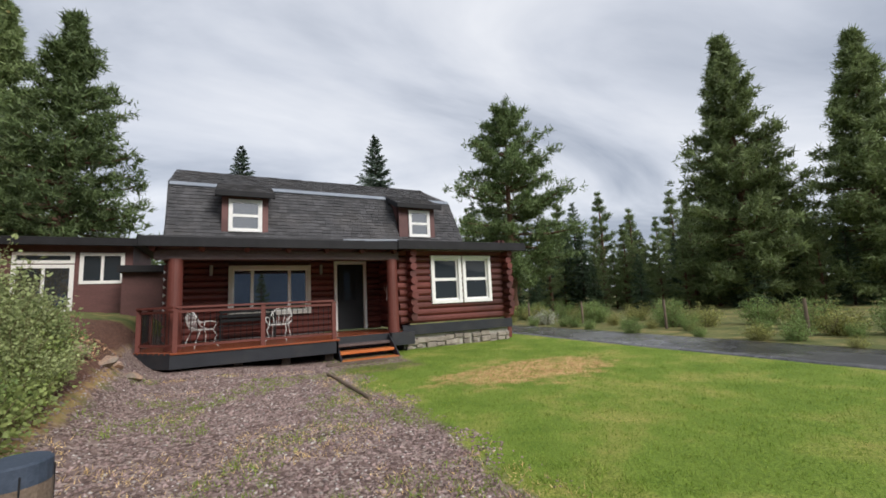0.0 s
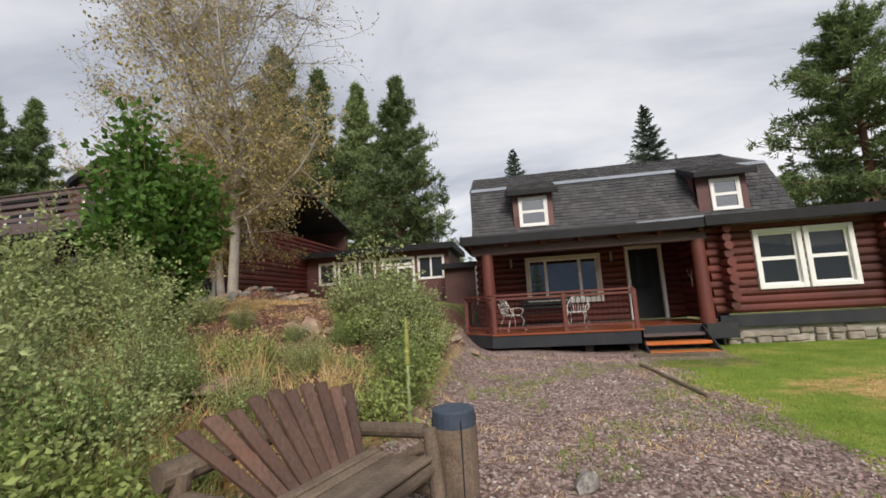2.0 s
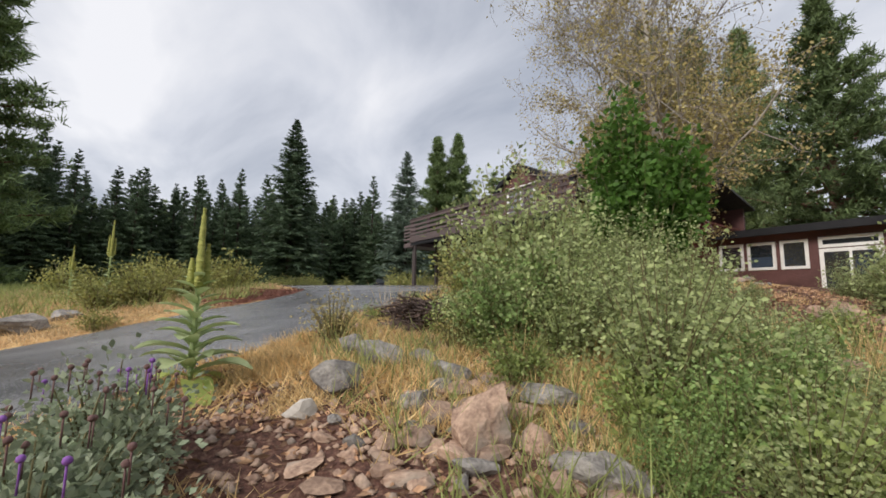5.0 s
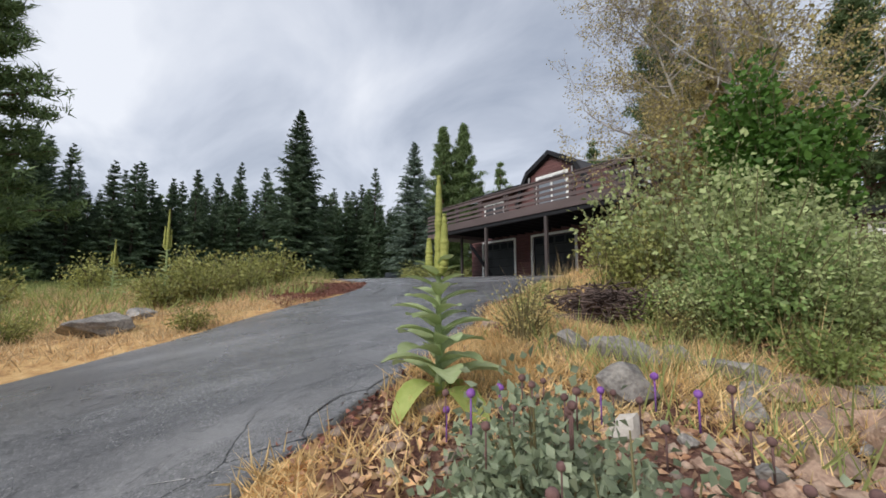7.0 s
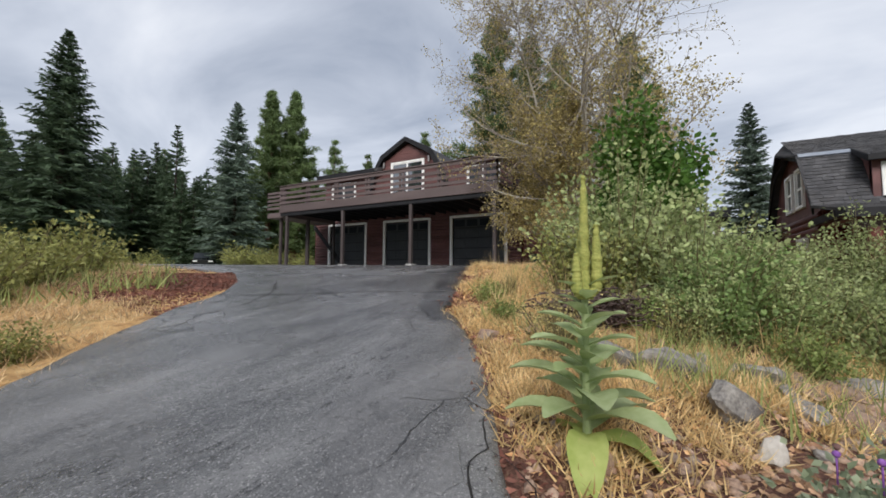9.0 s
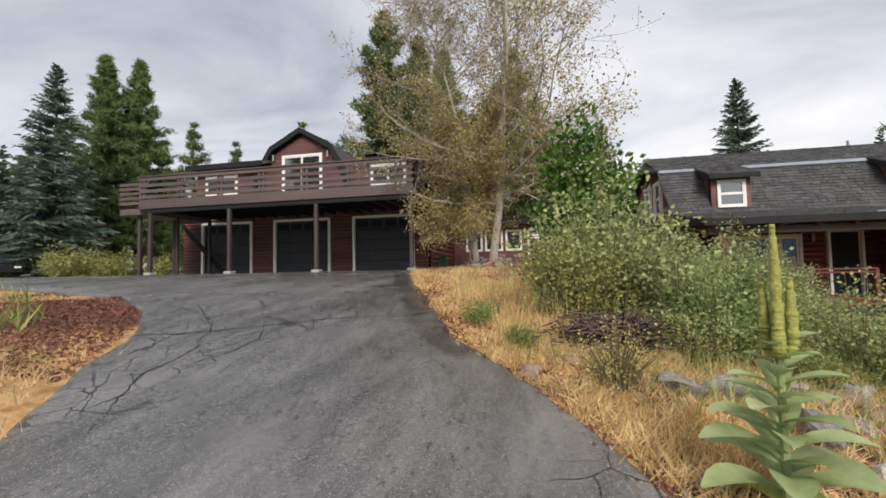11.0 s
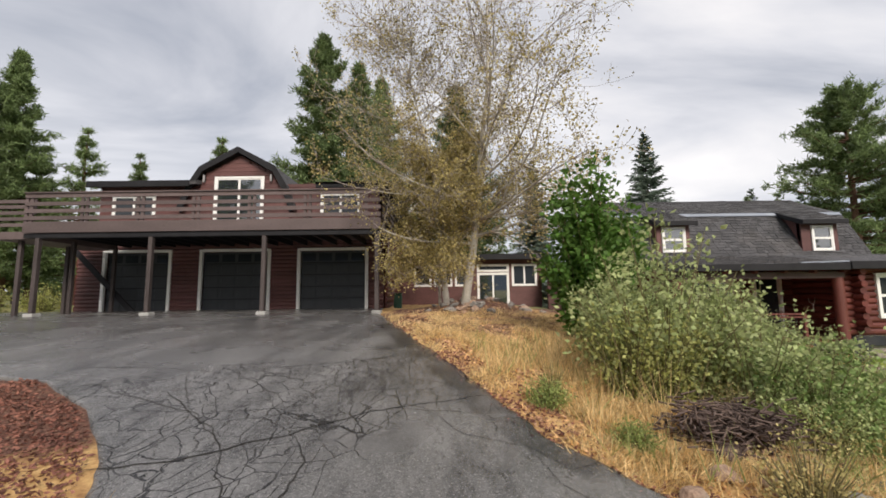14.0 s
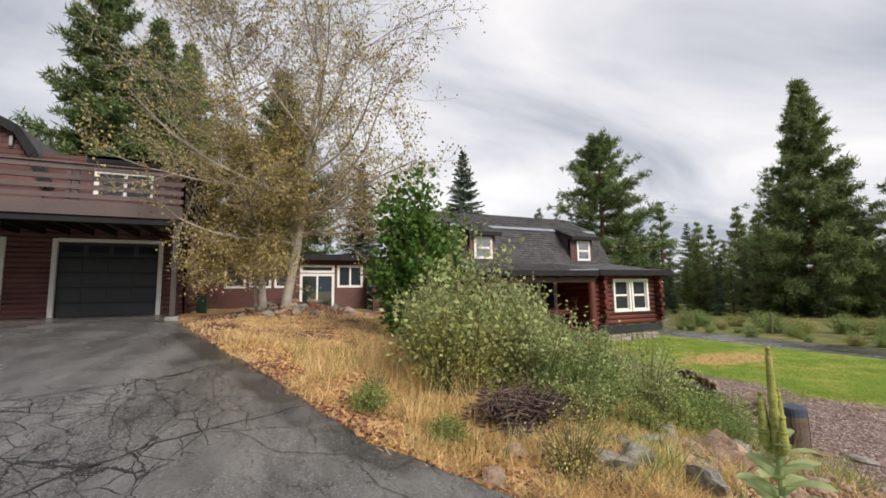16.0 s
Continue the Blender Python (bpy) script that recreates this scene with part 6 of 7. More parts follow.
# ---- loose ground cover ----
def scatter(name, n, where, seed, make, material, label, category):
    """Many small pieces over a stretch of ground, in one mesh."""
    rng = np.random.default_rng(seed)
    pts = []
    while len(pts) < n:
        x, y = where(rng)
        if x is not None:
            pts.append((x, y, ground_z(x, y)))
    v, f = make(rng, np.array(pts))
    ob = part_of(name, fast_mesh(name, v, f), material)
    return tagged(ob, label, category, kind="stuff")


def in_box(x0, x1, y0, y1, ok):
    def w(rng):
        x, y = rng.uniform(x0, x1), rng.uniform(y0, y1)
        return (x, y) if ok(x, y, rng) else (None, None)
    return w


def stones(lo, hi):
    base = np.array([(1, 0, 0), (-1, 0, 0), (0, 1, 0), (0, -1, 0), (0, 0, 1), (0, 0, -1)], float)
    tri = np.array([(0, 2, 4), (2, 1, 4), (1, 3, 4), (3, 0, 4), (2, 0, 5), (1, 2, 5), (3, 1, 5), (0, 3, 5)])

    def make(rng, p):
        n = len(p)
        s = rng.uniform(lo, hi, n)[:, None, None] * rng.uniform(0.6, 1.3, (n, 6, 1))
        a = rng.random(n) * 6.283
        b = np.repeat(base[None], n, 0) * s
        b[:, :, 2] *= 0.6
        x = b[:, :, 0] * np.cos(a)[:, None] - b[:, :, 1] * np.sin(a)[:, None]
        y = b[:, :, 0] * np.sin(a)[:, None] + b[:, :, 1] * np.cos(a)[:, None]
        v = np.stack([x, y, b[:, :, 2]], -1) + p[:, None] + np.array((0, 0, 0.2 * lo))
        return v.reshape(-1, 3), (np.arange(n)[:, None, None] * 6 + tri).reshape(-1, 3)
    return make


def tufts(per, h0, h1, spread, width, up=1.0):
    def make(rng, p):
        n = len(p) * per
        q = np.repeat(p, per, 0)
        q[:, :2] += rng.normal(size=(n, 2)) * spread
        d = unit(rng.normal(size=(n, 3)) * np.array((0.45, 0.45, 0.1)) + np.array((0, 0, up)))
        h = np.repeat(rng.uniform(h0, h1, len(p)), per) * rng.uniform(0.5, 1.1, n)
        return blades(rng, q - np.array((0, 0, 0.01)), d, h, width)
    return make


def litter(size):
    def make(rng, p):
        n = len(p)
        d = unit(rng.normal(size=(n, 3)) * np.array((1, 1, 0.25)))
        return leaves(rng, p + np.array((0, 0, 0.012)), d, size * rng.uniform(0.6, 1.5, n), size * 0.55)
    return make


off_drive = lambda x, y: drive_in(x, y) < 0.3
gravel_ok = lambda x, y, r: foot_x(y) - 0.1 < x < 3.5 + 0.3 * math.sin(y * 3) and (y < 11.3 or x > 5.3)
scatter("gravel_stones", 15000, in_box(-1.6, 3.9, 1.2, 11.3, gravel_ok), 1, stones(0.012, 0.030), M["pebble"], "loose purple-grey gravel stones before the porch", "gravel")
scatter("pale_gravel", 2600, in_box(-1.2, 3.6, 1.6, 11.2, gravel_ok), 31, stones(0.010, 0.024), M["pebble_pale"], "pale stones mixed into the gravel", "gravel")
scatter("edge_gravel", 500, in_box(2.3, 3.7, 2.0, 8.0, lambda x, y, r: True), 2, stones(0.010, 0.018), M["pebble"], "small gravel along the lawn's edge", "gravel")
lawn_ok = lambda x, y, r: x > 3.3 + 0.25 * math.sin(y * 3) and r.random() < 1.15 - 0.07 * math.hypot(x - 2, y - 1)
scatter("lawn_grass", 26000, in_box(3.0, 10.6, 0.8, 12.0, lawn_ok), 3, tufts(3, 0.03, 0.07, 0.02, 0.008, 0.9), M["lawn_blade"], "short mown green lawn grass", "grass")
weed_ok = lambda x, y, r: noise.noise((x * 0.9, y * 0.9, 2)) > 0.12
scatter("gravel_straw", 800, in_box(-0.6, 3.6, 2.5, 10.5, lambda x, y, r: noise.noise((x * 0.8, y * 0.8, 9)) > 0.1), 14, tufts(9, 0.03, 0.09, 0.06, 0.010, 0.4), M["straw"], "dry grass patches in the gravel", "grass")
scatter("gravel_weeds", 1100, in_box(-0.5, 4.2, 3.0, 10.5, weed_ok), 4, tufts(9, 0.04, 0.10, 0.05, 0.010, 0.6), M["lawn_blade"], "sparse green weeds growing through the gravel", "weeds")
straw_ok = lambda x, y, r: off_drive(x, y) and (y < 6.2 or r.random() < 0.25) and x > right_edge(y) and x < foot_x(y) + 0.3 and (y > 1.6 + 0.5 * math.sin(x * 2) or x < -4.8 or r.random() < 0.13) and noise.noise((x * 1.1, y * 1.1, 0)) > -0.12 + 0.4 * r.random() * (x > -4.6) * (y > 3.5) and math.hypot(x + 5.3, y - 2.35) > 0.5 and not (x > -4.4 and y > 4.0 and r.random() < 0.75)
scatter("dry_grass_bank", 6500, in_box(-9.5, -1.0, -1.5, 10.5, straw_ok), 5, tufts(11, 0.08, 0.24, 0.07, 0.012, 0.5), M["straw"], "golden dry grass on the bank beside the drive", "grass")
scatter("dry_grass_slope", 1500, in_box(-6.5, -4.2, 0.5, 2.5, lambda x, y, r: off_drive(x, y) and x > right_edge(y) + 0.1 and noise.noise((x * 1.6, y * 1.6, 7)) > -0.2 and math.hypot(x + 5.3, y - 2.35) > 0.4), 35, tufts(10, 0.06, 0.20, 0.06, 0.010, 0.45), M["straw"], "short golden dry grass on the slope above the asphalt", "grass")
scatter("dry_grass_meadow", 5200, in_box(-24, -8.5, -6, 3.0, lambda x, y, r: off_drive(x, y) and x < left_edge(y) and math.hypot(x + 11.4, y - 2.2) > 1.7), 6, tufts(10, 0.08, 0.24, 0.10, 0.012, 0.6), M["straw_pale"], "pale dry meadow grass beside the drive", "grass")
scatter("bark_litter", 23000, in_box(-9.0, -0.8, -1.4, 11.5, lambda x, y, r: off_drive(x, y) and x > right_edge(y) and x < foot_x(y) + 0.2), 7, litter(0.06), M["litter"], "fallen brown leaves and bark chips", "litter")
scatter("mulch_chips", 13000, in_box(-14, -9.6, 0.4, 3.2, lambda x, y, r: off_drive(x, y) and x < left_edge(y)), 8, litter(0.038), M["red_chips"], "reddish bark chips and leaves by the drive", "litter")
scatter("bank_stones", 1500, in_box(-5.6, -1.0, -0.6, 2.4, lambda x, y, r: off_drive(x, y) and x > right_edge(y)), 9, stones(0.02, 0.06), M["rock_tan"], "small broken stones scattered on the bank", "stones")
scatter("green_weeds", 520, in_box(-7.5, -1.1, 1.0, 6.0, lambda x, y, r: off_drive(x, y) and x > right_edge(y) + 0.4 and x < foot_x(y) + 0.4 and (x > -4.8 or r.random() < 0.2)), 10, tufts(12, 0.15, 0.55, 0.08, 0.013, 0.9), M["weed"], "green weeds and tall grass on the bank", "grass")
scatter("meadow_green", 2600, in_box(-34, -11, -14, 2.4, lambda x, y, r: x < left_edge(y) - 1.5), 11, tufts(9, 0.2, 0.5, 0.15, 0.03, 0.8), M["weed"], "grey-green meadow grass and weeds", "grass")

scatter("tall_dry_grass", 330, in_box(-7.2, -1.0, 2.3, 5.2, lambda x, y, r: off_drive(x, y) and x > right_edge(y) + 0.5 and x < foot_x(y) + 0.2 and noise.noise((x * 1.4, y * 1.4, 4)) > 0.0 and math.hypot(x + 5.3, y - 2.2) > 0.6), 21, tufts(9, 0.3, 0.75, 0.06, 0.009, 1.3), M["straw"], "tall thin dry grass stalks between the shrubs", "grass")
scatter("edge_litter", 3600, in_box(-9.0, -5.0, -1.2, 11.0, lambda x, y, r: -0.15 < x - right_edge(y) < 0.75 * r.random() + 0.05), 22, litter(0.05), M["red_chips"], "reddish fallen leaves along the drive's edge", "litter")
scatter("golden_leaves", 6000, in_box(-9.0, -4.4, -1.0, 11.0, lambda x, y, r: off_drive(x, y) and 0.05 < x - right_edge(y) < 3.2), 23, litter(0.055), M["gold_leaf"], "fallen golden-brown leaves on the dry bank", "litter")
rnd = random.Random(77)


def fallen_log(at, turn, length, r, label):
    """A rotting split log: long ridged wood with a broken end, low in the grass."""
    t = thing("rotting_log", at, label, "log")
    segs_v, faces = [], []
    n, m = 14, 12
    for i in range(n):
        f = i / (n - 1)
        for j in range(m):
            a = j * 2 * math.pi / m
            rr = r * (1 + 0.28 * noise.noise((math.cos(a) * 2, math.sin(a) * 2, f * 2.0 + length))) * (0.55 + 0.45 * math.sin(math.pi * min(0.93, 0.1 + f * 0.9)))
            segs_v.append(((f - 0.5) * length + 0.06 * rnd.uniform(-1, 1) * (i in (0, n - 1)), math.cos(a) * rr, math.sin(a) * rr * 0.75))
    for i in range(n - 1):
        for j in range(m):
            faces.append((i * m + j, i * m + (j + 1) % m, (i + 1) * m + (j + 1) % m, (i + 1) * m + j))
    faces.append(tuple(range(m))[::-1]); faces.append(tuple((n - 1) * m + j for j in range(m)))
    part_of("log_body", mesh_of("log_body", segs_v, faces), M["rotten"], t, world_space=False)
    t.matrix_basis = Matrix.Translation(at) @ Matrix.Rotation(turn, 4, "Z")
    return t


M["rotten"] = mat("rotting_grey_brown_wood", (0.060, 0.038, 0.032), (0.17, 0.12, 0.10), 0.95, 5.0, 40.0, 0.9, c=(0.03, 0.02, 0.018), stretch=(0.25, 1, 1), patch=0.5)
fallen_log((-5.22, 2.50, ground_z(-5.22, 2.50) + 0.10), 0.40, 0.85, 0.22, "dark rotting log half buried in dry grass")
fallen_log((-5.42, 2.15, ground_z(-5.42, 2.15) + 0.05), 0.75, 0.5, 0.10, "short dark rotting log beside the larger one")


# ---- mulleins, thistles, meadow shrubs ----
def mullein(at, height, seed, label, spikes=4, leaves_n=60, size=0.34, pale=False):
    rng = np.random.default_rng(seed)
    t = thing("mullein_plant", at, label, "plant")
    bm = bmesh.new()
    rod(bm, (0, 0, -0.05), (0, 0, height * 0.62), 0.022, 0.016, 8)
    part("stem", bm, M["mullein"], t, world_space=False)

    def leaf(p, az, L, W, droop):
        """A broad felted leaf: a curved strip, folded along its rib."""
        out = Vector((math.cos(az), math.sin(az), 0)); side = Vector((-out.y, out.x, 0))
        bmx = bmesh.new()
        rows = []
        for i in range(7):
            s = i / 6
            c = Vector(p) + out * L * s * (1 - 0.15 * droop * s) + Vector((0, 0, L * (0.55 * s - droop * s * s)))
            w = W * 0.5 * max(0.0, math.sin(math.pi * min(0.995, 0.06 + 0.93 * s) ** 1.15)) ** 0.7 + 0.004
            rows.append([bmx.verts.new(c + side * w + Vector((0, 0, w * 0.35))), bmx.verts.new(c), bmx.verts.new(c - side * w + Vector((0, 0, w * 0.35)))])
        for a, b in zip(rows, rows[1:]):
            bmx.faces.new((a[0], a[1], b[1], b[0])); bmx.faces.new((a[1], a[2], b[2], b[1]))
        return bmx

    for k in range(leaves_n):
        q = k / leaves_n
        z = 0.06 + q * height * 0.58
        L = size * (1.15 - 0.85 * q) * rng.uniform(0.8, 1.15)
        low = q < 0.08
        part("leaf", leaf((0, 0, z), k * 2.4 + rng.normal() * 0.2, L, L * 0.42, 1.0 if low else 0.50 - 0.34 * q), M["mullein_low" if low else "mullein"], t, "lime-yellow drooping leaf" if low else "", True, False)
    for k in range(spikes):
        az = k * 2.1
        r = 0.0 if k == 0 else 0.06
        top = height if k == 0 else height * rng.uniform(0.70, 0.84)
        base = height * 0.55
        bmx = bmesh.new()
        n = 26
        prev = 0.026
        for i in range(n):
            za, zb = base + (top - base) * i / n, base + (top - base) * (i + 1) / n
            ra = max(0.009, 0.029 * (1 - 0.62 * (i / n) ** 2) * (1 + 0.10 * rng.normal()))
            x, y = math.cos(az) * r * min(1, i / 6 + 0.3), math.sin(az) * r * min(1, i / 6 + 0.3)
            rod(bmx, (x, y, za), (x, y, zb), prev, ra, 8, i in (0, n - 1))
            prev = ra
        part("flower_spike", bmx, M["spike"], t, "", True, False)
    return t


mullein((-4.97, 0.08, ground_z(-4.97, 0.08)), 1.42, 1, "tall felted mullein with several yellow-green spikes beside the drive", 5, 36, 0.42)
mull_s = mullein((-0.55, 5.29, ground_z(-0.55, 5.29)), 1.16, 2, "single lime-yellow mullein stalk near the rustic chair", 1, 10, 0.16)
for k, (x, y, h) in enumerate(((-12.9, -1.2, 1.9), (-15.5, -2.2, 1.5), (-14.6, -4.0, 1.2))):
    mullein((x, y, ground_z(x, y)), h, 5 + k, "distant mullein with upright spikes in the dry meadow", 3, 24, 0.3)


def thistle(at, seed, h, r, label):
    t = shrub("thistle", h, r, seed, label, "thistle", 34, 120, 0.038, "plant")
    put(t, *at)
    for c in t.children:
        tagged(c, kind="stuff")
    rng = np.random.default_rng(seed)
    for k in range(16):
        a, d = rng.random() * 6.28, r * rng.random() ** 0.5
        bmx = bmesh.new()
        z = h * rng.uniform(0.85, 1.08)
        bmesh.ops.create_icosphere(bmx, subdivisions=2, radius=0.012, matrix=Matrix.Translation((math.cos(a) * d, math.sin(a) * d, z)))
        rod(bmx, (math.cos(a) * d, math.sin(a) * d, z - 0.10), (math.cos(a) * d, math.sin(a) * d, z), 0.003, 0.003, 4)
        part("flower_head", bmx, M["thistle_flower" if k % 4 == 0 else "spike_brown"], t, "", True, False)
    return t


M["thistle"] = leaf_mat("grey_green_thistle", (0.20, 0.25, 0.15), (0.34, 0.38, 0.26), 0.35, 0.3)
M["thistle_flower"] = mat("purple_thistle_flower", (0.16, 0.05, 0.26), (0.28, 0.12, 0.40), 0.8, 20, 80, 0.2)
M["spike_brown"] = mat("brown_seed_head", (0.10, 0.055, 0.05), (0.18, 0.10, 0.09), 0.9, 20, 80, 0.2)
thistle((-3.40, -0.45), 71, 0.74, 0.40, "grey-green thistle clump with purple heads beside the drive")
thistle((-2.95, -0.40), 72, 0.78, 0.40, "grey-green thistle clump with dark seed heads")
thistle((-3.85, -0.30), 73, 0.55, 0.32, "low grey-green thistle clump among bark litter")
dry_sh = put(shrub("dry_shrub", 0.75, 0.42, 75, "half-dry brown-green weed clump by the asphalt", "dry_leaf", 44, 26, 0.035, group="dry clumps"), -5.45, 1.35, 0, 0.75)
for k, (x, y, s) in enumerate(((-4.95, 2.75, 0.6), (-6.6, 3.4, 0.45), (-4.55, 2.3, 0.6))):
    again(dry_sh, x, y, k, s)
sage = put(shrub("meadow_shrub", 1.0, 0.8, 76, "rounded green-yellow shrub in the dry meadow", "bush_yellow", 34, 46, 0.07, group="meadow shrubs"), -12.6, -0.5)
for k, (x, y, s) in enumerate(((-13.6, 0.4, 1.1), (-9.35, -0.95, 0.42), (-15.0, 1.4, 1.2), (-12.4, -1.2, 0.8), (-17.5, -0.5, 1.2), (-19.0, 1.2, 1.0), (-16.2, -4.5, 1.1), (-20.5, -3.0, 1.3),
                               (-10.3, -2.9, 0.5), (-28.1, 16.2, 1.6), (-30.9, 15.6, 1.9), (-26.6, 17.4, 1.3), (-33.2, 17.0, 1.7), (-36.3, 21.7, 1.6), (-38.0, 10.5, 1.5), (-36.2, 9.0, 1.4), (-40.0, 11.5, 1.5), (-41.5, 15.0, 1.6), (-34.0, 7.0, 1.2))):
    again(sage, x, y, k * 2.1, s)
# low hedge-like shrubs, flowers and fence posts beyond the lane
for k in range(44):
    y = 19.5 - k * 0.7
    x = lane_mid(y) + 2.4 + 1.2 * math.sin(k * 2.3)
    again(sh_c if k % 3 else sage, x, y, k, 0.42 + 0.12 * math.sin(k * 5), label="low green shrub along the lane")
for k in range(40):
    y = 24 - k * 1.0
    x = lane_mid(y) + 5.5 + 1.5 * math.sin(k * 1.3)
    again(sh_c if k % 2 else sage, x, y, k, 0.9, label="green shrub at the wood's edge by the lane")
flower = put(shrub("flowering_shrub", 0.75, 0.8, 78, "white-flowered pale green shrub by the lane", "white_flower", 40, 30, 0.06), 14.6, 16.3)
for k in range(7):
    y = 19 - k * 4.2
    x = lane_mid(y) + 3.3
    bm = bmesh.new(); rod(bm, (0, 0, -0.2), (0, 0, 1.05), 0.05, 0.045, 8)
    ob = part("fence_post", bm, M["log_grey"])
    ob.location = (x, y, ground_z(x, y))
    tagged(ob, "weathered round fence post by the lane", "post", "lane fence posts")


# ---- rustic chair, posts ----
def rustic_chair():
    t = thing("rustic_chair", (-0.80, 3.46, ground_z(-0.80, 3.46)), "wide rustic log chair with fanned weathered slats", "chair")
    t.rotation_euler = (0, 0, radians(-109))
    W = 0.66

    def log(name, a, b, r, r1=None):
        bm = bmesh.new(); rod(bm, a, b, r, r1 or r * 0.92, 12)
        return part(name, bm, M["log_grey"], t, "", False, False)

    log("back_rail", (W + 0.10, -0.17, 0.70), (-W - 0.04, -0.17, 0.76), 0.072)
    log("lower_rail", (W, 0.06, 0.33), (-W, 0.06, 0.33), 0.055)
    log("front_rail", (W, 0.60, 0.36), (-W, 0.60, 0.36), 0.055)
    for s in (1, -1):
        log("arm", (s * W, -0.20, 0.55), (s * W, 0.56, 0.60), 0.058)
        log("front_leg", (s * W, 0.66, -0.05), (s * W * 0.98, 0.60, 0.62), 0.055)
        log("rear_leg", (s * W, -0.34, -0.05), (s * W, -0.12, 0.72), 0.055)
        log("brace", (s * W, -0.22, 0.10), (s * W * 0.95, 0.56, 0.50), 0.042)
        log("stretcher", (s * W, -0.25, 0.22), (s * W, 0.64, 0.20), 0.042)
    n = 10
    for k in range(n):
        u = (k - (n - 1) / 2) / ((n - 1) / 2)
        x0, x1 = u * 0.34 - 0.10, u * 0.64 - 0.02
        top = 0.99 - 0.10 * u * u - (0.03 if k % 3 == 1 else 0)
        bm = bmesh.new()
        lo, hi = Vector((x0, 0.13, 0.36)), Vector((x1, -0.20, top))
        w0, w1 = 0.036, 0.052
        d = Vector((0, 0.026, 0.010))
        plate(bm, [lo + Vector((-w0, 0, 0)), lo + Vector((w0, 0, 0)), hi + Vector((w1, 0, -0.012)), hi + Vector((w1 - 0.02, 0, 0)), hi + Vector((-w1 + 0.02, 0, 0)), hi + Vector((-w1, 0, -0.012))], d)
        part("back_slat", bm, M["chair"], t, "", False, False)
    for k in range(6):
        y = 0.10 + k * 0.092
        bm = bmesh.new(); box(bm, -W + 0.06, W - 0.06, y, y + 0.086, 0.395 + 0.012 * abs(k - 2.5), 0.425 + 0.012 * abs(k - 2.5), 0.008)
        part("seat_slat", bm, M["log_grey"], t, "", False, False)
    return t


rustic_chair()


def log_post(at, r, h, label, cap):
    t = thing("log_post", (*at, ground_z(*at)), label, "post")
    bm = bmesh.new()
    rod(bm, (0, 0, -0.2), (0, 0, h - 0.13), r * 1.03, r, 20)
    for v in bm.verts:
        v.co.x *= 1 + 0.03 * math.sin(5 * math.atan2(v.co.y, v.co.x))
    part("shaft", bm, M["log_grey"], t, "", False, False)
    bm = bmesh.new()
    rod(bm, (0, 0, h - 0.13), (0, 0, h - 0.012), r * 1.008, r * 1.0, 20)
    rod(bm, (0, 0, h - 0.012), (0, 0, h), r * 1.0, r * 0.94, 20)
    part("painted_top", bm, M[cap], t, "blue-black painted top", False, False)
    for a in (0.4, 1.9, 3.6, 5.0):
        bm = bmesh.new()
        box(bm, -0.004, 0.004, -0.004, 0.012, 0.02, h - 0.06)
        ob = part("split", bm, M["black"], t, "", False, False)
        ob.matrix_basis = Matrix.Rotation(a, 4, "Z") @ Matrix.Translation((0, r - 0.004, 0))
    return t


log_post((0.085, 4.32), 0.175, 0.64, "thick upright log post with a blue-black painted top", "stump_blue")
log_post((-0.36, 2.28), 0.175, 0.60, "thick upright log post with a dark painted top near the chair", "stump_blue")


# ---- porch furniture and lamps ----
def garden_chair(at, turn):
    t = thing("garden_chair", at, "white wrought-iron garden chair with curled legs on the porch", "chair", "porch chairs")
    t.rotation_euler = (0, 0, turn)

    def bent(name, pts, r=0.011):
        bm = bmesh.new()
        for a, b in zip(pts, pts[1:]):
            rod(bm, a, b, r, r, 6)
        return part(name, bm, M["white_iron"], t, "", True, False)

    ring = [(0.25 * math.cos(a), 0.24 * math.sin(a), 0.42) for a in np.linspace(0, 2 * math.pi, 17)]
    bent("seat_ring", ring, 0.013)
    bm = bmesh.new()
    for k in range(-4, 5):
        w = math.sqrt(max(0, 0.25 ** 2 - (k * 0.054) ** 2))
        rod(bm, (k * 0.054, -w, 0.42), (k * 0.054, w, 0.42), 0.006, 0.006, 5)
        rod(bm, (-w, k * 0.052, 0.418), (w, k * 0.052, 0.418), 0.006, 0.006, 5)
    part("seat_mesh", bm, M["white_iron"], t, "", True, False)
    arch = [(0.30 * math.cos(a), -0.20 - 0.10 * math.sin(a), 0.52 + 0.36 * math.sin(a)) for a in np.linspace(0, math.pi, 13)]
    bent("back_hoop", [(0.24, 0.02, 0.42)] + arch + [(-0.24, 0.02, 0.42)], 0.013)
    for k in range(-3, 4):
        x = k * 0.075
        bent("back_bar", [(x * 0.8, -0.21, 0.43), (x, -0.27, 0.62), (x, -0.29, 0.52 + 0.36 * math.sqrt(max(0, 1 - (x / 0.30) ** 2)))], 0.007)
    for sx in (1, -1):
        bent("front_leg", [(sx * 0.20, 0.14, 0.42), (sx * 0.25, 0.22, 0.28), (sx * 0.20, 0.18, 0.12), (sx * 0.27, 0.26, 0.0)])
        bent("rear_leg", [(sx * 0.20, -0.14, 0.42), (sx * 0.22, -0.22, 0.25), (sx * 0.25, -0.30, 0.0)])
        bent("arm", [(sx * 0.29, -0.20, 0.60), (sx * 0.32, 0.02, 0.63), (sx * 0.29, 0.20, 0.58), (sx * 0.23, 0.14, 0.42)])
    return t


garden_chair((0.55, 12.55, 0.245), radians(-60))
garden_chair((2.32, 12.75, 0.245), radians(160))


